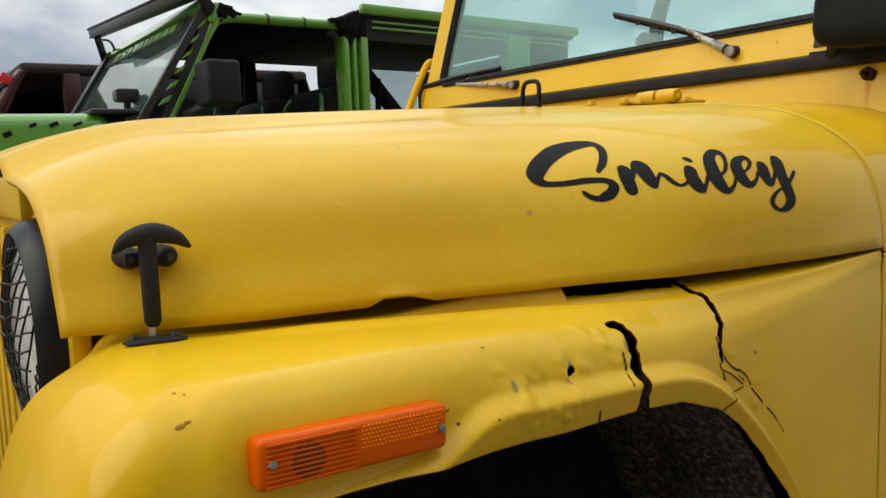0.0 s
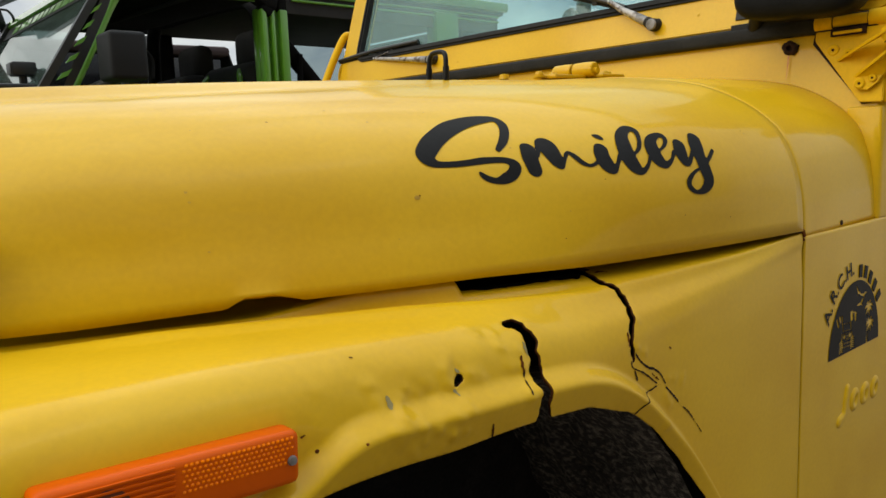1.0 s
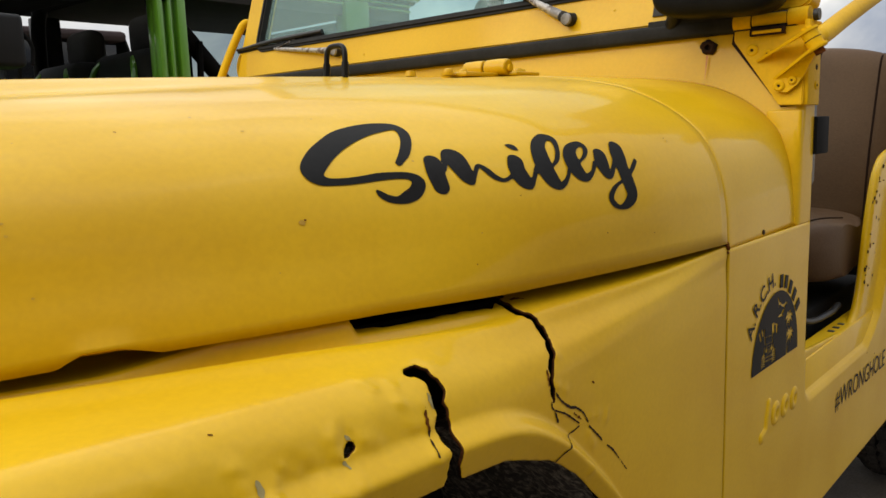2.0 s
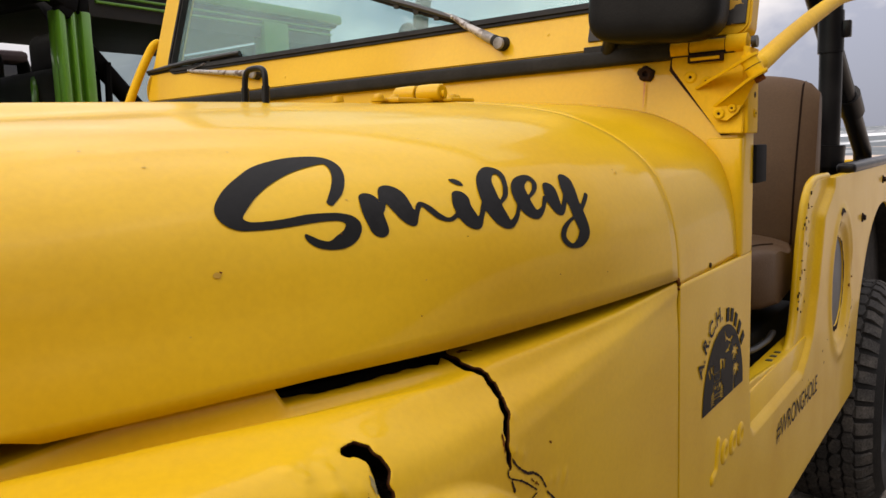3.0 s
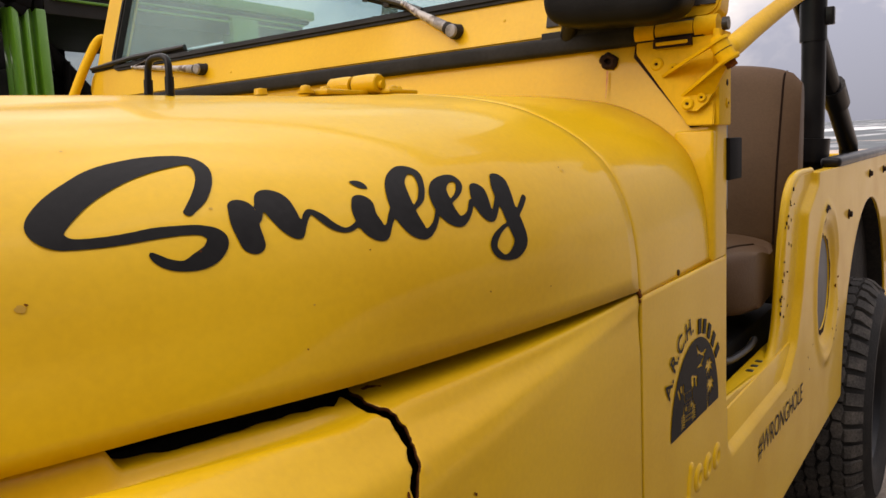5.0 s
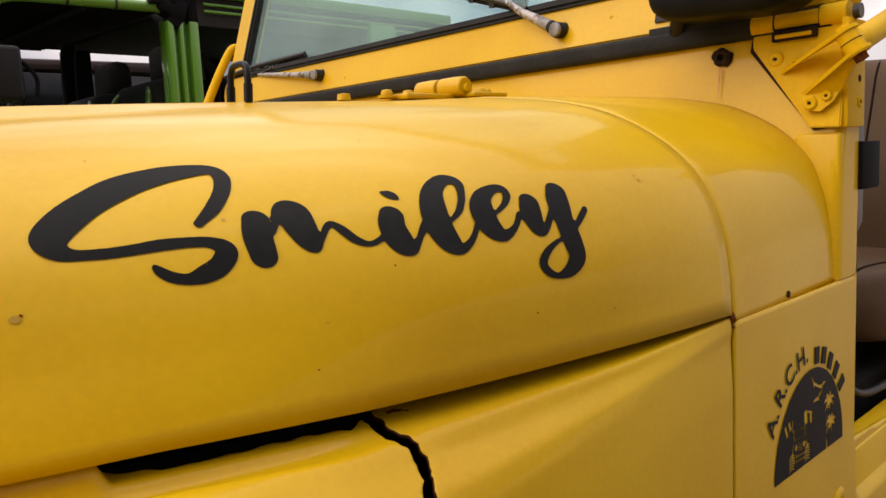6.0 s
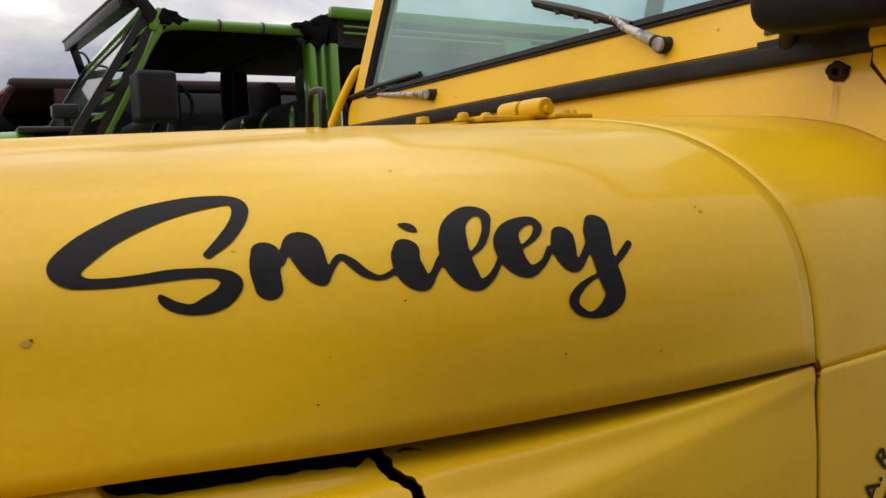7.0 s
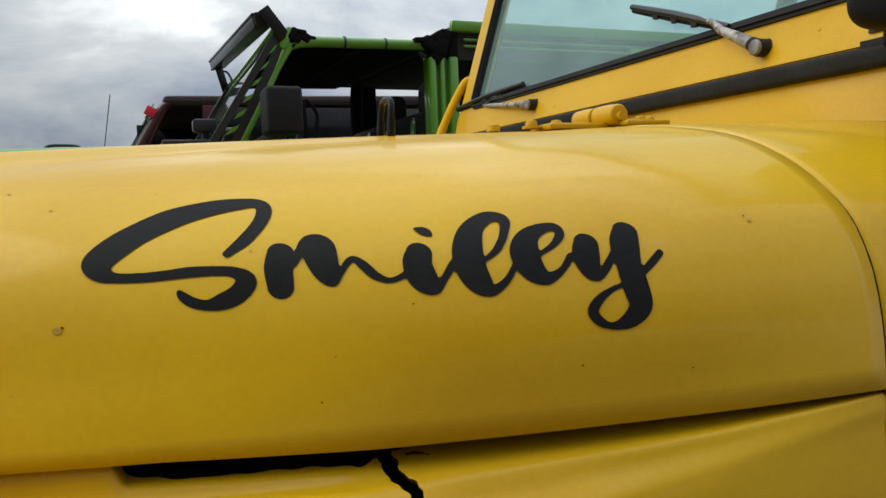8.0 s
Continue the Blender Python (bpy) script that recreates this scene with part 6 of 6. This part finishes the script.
# ladder of cut-outs along the near post
for k in range(6):
    ka = 0.05 + k * 0.145
    bm = bmesh.new()
    vs = [bm.verts.new(ws_point(GN + y_, kk, 0.0) + Vector((dx, 0, 0))) for y_, kk, dx in ((0.012, ka, 0.032 - 0.003 * k), (0.012, ka + 0.04, 0.058 - 0.006 * k), (0.012, ka + 0.10, 0.060 - 0.006 * k), (0.012, ka + 0.06, 0.036 - 0.003 * k))]
    bm.faces.new(vs)
    ret = bmesh.ops.extrude_face_region(bm, geom=list(bm.faces))
    bmesh.ops.translate(bm, vec=(0, -0.012, 0), verts=[g for g in ret["geom"] if isinstance(g, bmesh.types.BMVert)])
    bmesh.ops.recalc_face_normals(bm, faces=bm.faces)
    part("post_cutout", bm, GREEN, g_ws, smooth=False)
side_a = [(-0.165, GN + 0.03, 1.26), (-0.136, GN + 0.03, 1.309), (-0.05, GN + 0.03, 1.47), (0.045, GN + 0.03, 1.655), (0.075, GN + 0.03, 1.683), (0.14, GN + 0.03, 1.694), (0.30, GN + 0.03, 1.697), (0.60, GN + 0.03, 1.700)]
rail_pts = [Vector(p) for p in spline(side_a, 5)]
part("side_rail", tube(rail_pts, [0.0135 if p[2] < 1.60 else 0.0135 + 0.007 * min(1.0, (p[2] - 1.60) / 0.085) for p in rail_pts], 12), GREEN, gcar)
part("side_rail", tube(spline([(p[0], GF - 0.03, p[2] + 0.055 * max(0.0, (p[2] - 1.26) / 0.44)) for p in side_a], 5), 0.0205, 12), BLACK_SATIN, gcar)
apanel = bmesh.new()
pa = [apanel.verts.new(p) for p in ((-0.190, GN + 0.02, 1.28), (-0.15, GN + 0.02, 1.28), (0.05, GN + 0.02, 1.66), (0.06, GN + 0.02, 1.74), (0.028, GN + 0.02, 1.72))]
apanel.faces.new(pa)
part("post_skin", apanel, BLACK_PLASTIC, gcar, smooth=False)
for cxx in (0.27, 0.432):
    part("rail_clip", tube([(cxx - 0.004, GN + 0.03, 1.6975), (cxx + 0.004, GN + 0.03, 1.6975)], 0.0235, 12), BLACK_PLASTIC, gcar)
def bundle(name, pieces, label=""):
    """Straps, buckles and folded cloth bunched together: tilted, uneven lumps."""
    whole = None
    for (bx_, by_, bz_), (dx_, dy_, dz_), tilt in pieces:
        lump = box((-dx_, -dy_, -dz_), (dx_, dy_, dz_), min(dx_, dz_) * 0.45, pose(bx_, by_, bz_, 0, tilt, 0))
        if whole is None:
            whole = part(name, lump, BLACK_FLAT, gcar, label)
        else:
            part("strap", lump, BLACK_FLAT, whole)
    return whole


bundle("front_latch", [((0.082, GN + 0.05, 1.712), (0.026, 0.05, 0.026), 28), ((0.100, GN + 0.04, 1.722), (0.022, 0.04, 0.012), 8), ((0.118, GN + 0.05, 1.707), (0.020, 0.05, 0.016), 35), ((0.142, GN + 0.04, 1.706), (0.017, 0.03, 0.008), 12), ((0.075, GN + 0.05, 1.690), (0.018, 0.04, 0.020), 55)], "black latch and strap bunched on the roof corner")
part("corner_cap", box((-0.015, GN + 0.005, -0.045), (0.015, GN + 0.05, 0.042), 0.012, pose(0.050, 0, 1.703, 0, 22, 0)), GREEN, gcar)
bundle("roof_fitting", [((0.572, GN + 0.03, 1.715), (0.028, 0.04, 0.009), -4), ((0.612, GN + 0.03, 1.700), (0.034, 0.04, 0.026), 30), ((0.640, GN + 0.03, 1.728), (0.030, 0.04, 0.019), -28), ((0.655, GN + 0.03, 1.690), (0.030, 0.04, 0.038), 14), ((0.640, GN + 0.03, 1.655), (0.026, 0.035, 0.026), 40), ((0.680, GN + 0.04, 1.735), (0.026, 0.04, 0.026), 20), ((0.712, GN + 0.04, 1.700), (0.018, 0.03, 0.060), 6), ((0.665, GN + 0.03, 1.752), (0.020, 0.03, 0.007), -14)], "black straps and latches bunched over the door pillar")
pil = bmesh.new()
box_bm(pil, (0.607, GN + 0.03, 1.20), (0.728, GN + 0.09, 1.66), 0.01)
g_pil = part("door_pillar", pil, GREEN, gcar)
for px0, px1 in ((0.607, 0.632), (0.650, 0.668), (0.690, 0.728)):
    part("pillar_rib", box((px0, GN, 1.20), (px1, GN + 0.05, 1.655), 0.008), GREEN, g_pil)
part("door_pillar", box((0.69, GF - 0.09, 1.20), (0.82, GF, 1.74), 0.01), BLACK_SATIN, gcar)
part("rear_pillar", box((1.42, GF - 0.09, 1.20), (1.56, GF, 1.74), 0.01), BLACK_SATIN, gcar)
part("rear_pillar", box((1.55, GN, 1.20), (1.70, GN + 0.08, 1.72), 0.01), GREEN, gcar)
part("soft_top", box((0.03, 0.0, -0.011), (0.62, GF - GN - 0.06, 0.011), 0.01, pose(0, GN + 0.03, 1.700, 2.0, 0, 0)), BLACK_FLAT, gcar)
part("roof_bow", tube([(0.34, GN + 0.08, 1.684), (0.36, GF - 0.10, 1.735)], 0.012, 8), GREY_BLACK, gcar)
part("rear_top", box((0.70, GN + 0.03, 1.738), (2.06, GF - 0.01, 1.78), 0.015), BLACK_FABRIC, gcar)
part("top_edge", box((0.70, GN - 0.006, 1.752), (2.06, GN + 0.03, 1.80), 0.014), GREEN, gcar)
for rz in (1.726, 1.700):
    part("top_bead", box((0.76, GN + 0.012, rz - 0.005), (2.0, GN + 0.03, rz + 0.005), 0.003), GREEN, gcar)
part("top_side", box((0.735, GN + 0.025, 1.645), (2.0, GN + 0.04, 1.752), 0.004), BLACK_FABRIC, gcar)
part("rear_wall", box((2.0, GN + 0.05, 1.2), (2.03, GF - 0.05, 1.72), 0.01), BLACK_FABRIC, gcar)
far_win = part("far_window", box((1.56, GF - 0.05, 1.2), (2.0, GF - 0.045, 1.74)), FAR_WINDOW, gcar, "tinted rear side window", smooth=False)
far_win.visible_shadow = False
part("far_header", box((0.10, GF - 0.06, 1.745), (2.0, GF - 0.02, 1.785), 0.006), BLACK_FLAT, gcar)
cage_g = part("sport_bar", tube(spline([(0.68, GN + 0.14, 0.7), (0.68, GN + 0.14, 1.5), (0.68, GN + 0.2, 1.70), (0.68, GN + 0.4, 1.742), (0.68, GF - 0.4, 1.765), (0.68, GF - 0.2, 1.745), (0.68, GF - 0.14, 1.5), (0.68, GF - 0.14, 0.7)], 5), 0.035, 12), BLACK_FLAT, gcar)
for yy in (GF - 0.2,):
    part("bar_rail", tube([(0.05, yy, 1.762), (0.68, yy, 1.772), (1.9, yy, 1.765)], 0.024, 10), BLACK_FLAT, cage_g)
part("bar_diagonal", tube([(0.76, GN + 0.2, 1.60), (1.06, GN + 0.2, 1.27)], 0.036, 10), BLACK_FLAT, cage_g)
part("seat_belt", tube([(0.87, GN + 0.16, 1.50), (0.86, GN + 0.16, 1.27)], 0.014, 8), BLACK_FLAT, cage_g)
part("bar_pad", tube([(0.735, GN + 0.10, 1.62), (0.755, GN + 0.10, 1.45)], 0.03, 10), BLACK_FLAT, cage_g)
for yy in (GN + 0.42, GF - 0.42):
    s_ = new("seat")
    s_.parent = gcar
    part("headrest", box((0.74, yy - 0.13, 1.45), (0.85, yy + 0.13, 1.635), 0.05, None, 4), BLACK_FABRIC, s_)
    part("backrest", box((0.62, yy - 0.25, 0.90), (0.80, yy + 0.25, 1.47), 0.06, None, 4), BLACK_FABRIC, s_)
    for sy_ in (yy - 0.20, yy + 0.20):
        part("seat_trim", tube(spline([(0.60, sy_, 1.20), (0.602, sy_, 1.34), (0.612, yy + (sy_ - yy) * 0.9, 1.40), (0.63, yy + (sy_ - yy) * 0.75, 1.43)], 4), 0.013, 8), GREEN, s_, "green piping")
    part("seat_cushion", box((0.18, yy - 0.25, 0.80), (0.72, yy + 0.25, 0.98), 0.06, None, 3), BLACK_FABRIC, s_)
part("steering_wheel", tube([Vector((0.10 + 0.06 * math.sin(a), GN + 0.42 + 0.18 * math.cos(a), 1.28 + 0.165 * math.sin(a))) for a in np.linspace(0, 2 * math.pi, 32)], 0.014, 8), BLACK_PLASTIC, gcar)
part("dashboard", box((-0.25, GN + 0.08, 1.02), (-0.02, GF - 0.08, 1.305), 0.04), BLACK_PLASTIC, gcar)
g_mir = part("mirror", box((-0.073, GN - 0.20, 1.335), (0.054, GN - 0.06, 1.497), 0.016, None, 4), GREY_BLACK, gcar, "large black door mirror")
part("mirror_stalk", tube([(0.0, GN - 0.1, 1.36), (-0.08, GN + 0.03, 1.31)], 0.02, 10), BLACK_PLASTIC, g_mir)
part("mirror_loop", tube(spline([(0.10, GN + 0.02, 1.30), (0.10, GN + 0.0, 1.38), (0.10, GN, 1.47), (0.125, GN, 1.455), (0.145, GN, 1.42), (0.14, GN, 1.36)], 4), 0.007, 8), BLACK_FLAT, gcar)
part("mirror", box((-0.04, GF + 0.06, 1.36), (0.115, GF + 0.20, 1.53), 0.035, None, 4), BLACK_PLASTIC, gcar)
# light bar over the windshield
bar_a, bar_b = Vector((-0.03, GN + 0.03, 1.772)), Vector((-0.060, GF - 0.08, 1.842))
lb = bmesh.new()
BAR_M = Matrix.Translation((bar_a + bar_b) / 2) @ (bar_b - bar_a).to_track_quat("Y", "Z").to_matrix().to_4x4() @ pose(0, 0, 0, 0, -12, 0)
hl = (bar_b - bar_a).length / 2
box_bm(lb, (-0.030, -hl, -0.026), (0.040, hl, 0.026), 0.006, BAR_M)
lightbar = part("light_bar", lb, BLACK_SATIN, gcar, "long black light bar across the windshield top")
part("bar_lens", box((-0.034, -hl + 0.025, -0.015), (-0.029, hl - 0.025, 0.015), 0.002, BAR_M), LENS, lightbar, "smoked lens strip")
for zz_ in (-0.021, 0.021):
    part("bar_rim", box((-0.036, -hl + 0.01, zz_ - 0.005), (-0.028, hl - 0.01, zz_ + 0.005), 0.002, BAR_M), BLACK_SATIN, lightbar)
for p_, q_ in ((bar_a + Vector((0.01, -0.02, 0.015)), Vector((0.045, GN + 0.01, 1.70))), (bar_b + Vector((0.01, 0.01, 0)), Vector((-0.01, GF - 0.05, 1.70)))):
    m_ = bmesh.new()
    d_ = q_ - p_
    mm_ = Matrix.Translation(p_) @ d_.to_track_quat("Z", "Y").to_matrix().to_4x4()
    box_bm(m_, (-0.004, -0.022, -0.02), (0.004, 0.022, d_.length), 0.002, mm_)
    part("bar_bracket", m_, BLACK_SATIN, lightbar)
part("bar_cable", tube(spline([(-0.035, GF - 0.14, 1.80), (-0.02, GF - 0.20, 1.785), (0.0, GF - 0.20, 1.75), (0.0, GF - 0.16, 1.72)], 5), 0.006, 6), BLACK_PLASTIC, lightbar)
# lamps, wipers and cowl clutter
part("cowl_grille", box((-0.40, GN + 0.12, 1.322), (-0.22, GF - 0.12, 1.342), 0.008), BLACK_PLASTIC, gcar)
pod = part("lamp_pod", box((-0.278, 2.66, 1.378), (-0.196, 2.73, 1.428), 0.008), BLACK_PLASTIC, gcar, "square auxiliary lamp")
part("pod_lens", box((-0.282, 2.665, 1.383), (-0.277, 2.725, 1.423), 0.002), LENS, pod)
part("pod_stem", tube([(-0.237, 2.695, 1.345), (-0.237, 2.695, 1.38)], 0.014, 8), BLACK_PLASTIC, pod)
part("pod_cable", tube(spline([(-0.20, 2.70, 1.41), (-0.175, 2.70, 1.40), (-0.172, 2.70, 1.375), (-0.20, 2.70, 1.35)], 4), 0.005, 6), BLACK_PLASTIC, pod)
for wy0 in (2.95, 3.4):
    part("wiper", tube(spline([(-0.30, wy0, 1.35), (-0.27, wy0 + 0.10, 1.375), (-0.25, wy0 + 0.32, 1.372)], 4), 0.008, 6), BLACK_PLASTIC, gcar)
part("hood_handle", tube(spline([(-0.80, 2.86, 1.32), (-0.80, 2.87, 1.343), (-0.745, 2.885, 1.348), (-0.69, 2.90, 1.343), (-0.69, 2.91, 1.32)], 4), 0.006, 6), BLACK_PLASTIC, gcar)

# ---- maroon car beyond ----
MN = 4.65
mcar = thing("maroon_car", "dark maroon off-road car with a black top", "car", (0, 0, 0))
part("body_tub", box((-0.50, MN, 0.55), (2.0, MN + 1.5, 1.30), 0.04), MAROON, mcar)
part("hood", box((-1.7, MN + 0.12, 0.9), (-0.45, MN + 1.38, 1.33), 0.05), MAROON, mcar)
part("front_bumper", box((-1.85, MN + 0.05, 0.6), (-1.7, MN + 1.45, 0.78), 0.03), BLACK_SATIN, mcar)
for sx in (-1.2, 1.4):
    flare(sx, MN - 0.08, MN + 0.2, 0.46, BLACK_PLASTIC, mcar)
    plain_wheel(sx, MN + 0.06, mcar)
    plain_wheel(sx, MN + 1.44, mcar)
post_pts = [Vector(p) for p in spline([(-0.525, MN + 0.03, 1.26), (-0.42, MN + 0.03, 1.48), (-0.315, MN + 0.03, 1.67), (-0.265, MN + 0.03, 1.730), (-0.20, MN + 0.03, 1.748), (0.0, MN + 0.03, 1.752)], 5)]
part("windshield_post", tube(post_pts, [0.050 - 0.024 * min(1.0, max(0.0, (p[2] - 1.45) / 0.30)) for p in post_pts], 12), MAROON, mcar, "dark maroon windshield post")
m_ws = part("windshield_pane", slab([(-0.580, MN + 0.005, 1.30), (-0.580, MN + 1.42, 1.30), (-0.340, MN + 1.42, 1.735), (-0.340, MN + 0.005, 1.735)], 0.006), WINDSHIELD_GREEN, mcar, smooth=False)
for k in range(5):
    part("banner_bar", box((-0.003, MN + 0.01 + k * 0.2, -0.035), (0.002, MN + 0.17 + k * 0.2, 0.035), 0.0, Matrix.Translation((-0.378, 0, 1.682)) @ pose(0, 0, 0, 0, 28.9, 0)), NEON_RED, m_ws, "red windshield sticker bars", smooth=False)
part("red_sticker", box((-0.034, MN - 0.006, -0.030), (0.030, MN + 0.006, 0.030), 0.004, Matrix.Translation((-0.362, 0, 1.684)) @ pose(0, 0, 0, 0, 28.9, 0)), NEON_RED, m_ws, "bright red sticker on the windshield corner")
part("top", box((-0.29, MN, -0.035), (1.58, MN + 1.5, 0.035), 0.03, pose(0, 0, 1.756, 0, -0.8, 0)), MAROON_TOP, mcar)
part("top_rear", slab([(1.57, MN + 0.02, 1.78), (1.57, MN + 1.48, 1.78), (1.72, MN + 1.48, 1.30), (1.72, MN + 0.02, 1.30)], 0.01), BLACK_FABRIC, mcar, smooth=False)
part("side_window", box((0.02, MN + 0.01, 1.30), (1.50, MN + 0.03, 1.72), 0.004), DARK_WINDOW, mcar)
part("door_post", box((-0.06, MN, 1.28), (0.04, MN + 0.06, 1.73), 0.01), MAROON, mcar)
part("mirror", box((-0.33, MN - 0.16, 1.33), (-0.22, MN - 0.02, 1.47), 0.02), BLACK_PLASTIC, mcar)
part("far_panel", box((-0.44, MN + 1.46, 1.3), (1.55, MN + 1.48, 1.75), 0.004), DARK_WINDOW, mcar)
part("antenna", tube([(-0.66, MN - 0.05, 1.30), (-0.585, MN - 0.05, 1.78)], 0.003, 6), BLACK_PLASTIC, mcar)

# ---- beach, surf and sea ----
def ground_z(x, y):
    """Sand level: flat round the cars with tracks and prints, then the sea's plane, which the view tilts a little."""
    d = np.maximum(x - 40.0, 0.0)
    return 0.0125 * d


gx = np.r_[-600, -200, -80, -30, np.arange(-12, 2.2, 0.3), np.arange(2.2, 12.01, 0.08), np.geomspace(12.5, 46, 60), np.geomspace(47, 1800, 30)]
gy = np.r_[-900, -300, -100, -40, -15, np.arange(-8, -3, 0.2), np.arange(-3, 3, 0.08), np.arange(3, 10.01, 0.3), 15, 40, 100, 300, 900]
GX, GY = np.meshgrid(gx, gy, indexing="ij")
GZ = ground_z(GX, GY)
near = (np.abs(GX) < 13) & (GY > -9) & (GY < 11)
random.seed(3)
bumps = np.zeros_like(GZ)
for _ in range(620):
    bx_, by_, br = random.uniform(2.5, 12), random.uniform(-3, 3), random.uniform(0.09, 0.2)
    bumps += random.uniform(-0.05, 0.025) * np.exp(-((GX - bx_) ** 2 + (GY - by_) ** 2) / br ** 2)
GZ = GZ + np.where(near, bumps, 0)
ground = mesh_part("ground", np.c_[GX.ravel(), GY.ravel(), GZ.ravel()], grid_faces(gx.size, gy.size), SAND, None)
tagged(ground, "pale beach sand with footprints, greyer near the cars", "ground", kind="structure")
# the sea: a sheet with rows of breakers
sx_ = np.r_[np.linspace(47, 130, 150), np.geomspace(132, 1790, 60)]
sy_ = np.linspace(-260, 260, 260)
SX, SY = np.meshgrid(sx_, sy_, indexing="ij")
swell = 0.28 * np.sin(SX * 0.36 + 1.3 * np.sin(SY * 0.045) + 0.5 * np.sin(SY * 0.17)) * np.clip((SX - 50) / 20, 0, 1) * np.clip((200 - SX) / 60, 0.15, 1)
sea = mesh_part("water", np.c_[SX.ravel(), SY.ravel(), (ground_z(SX, SY) + 0.004 + np.clip((SX - 47) / 6, 0, 1) * (0.10 + swell + 0.05 * np.sin(SY * 0.9 + SX))).ravel()], grid_faces(sx_.size, sy_.size), SEA, None)
tagged(sea, "grey-green sea with white breakers", "sea", kind="structure")
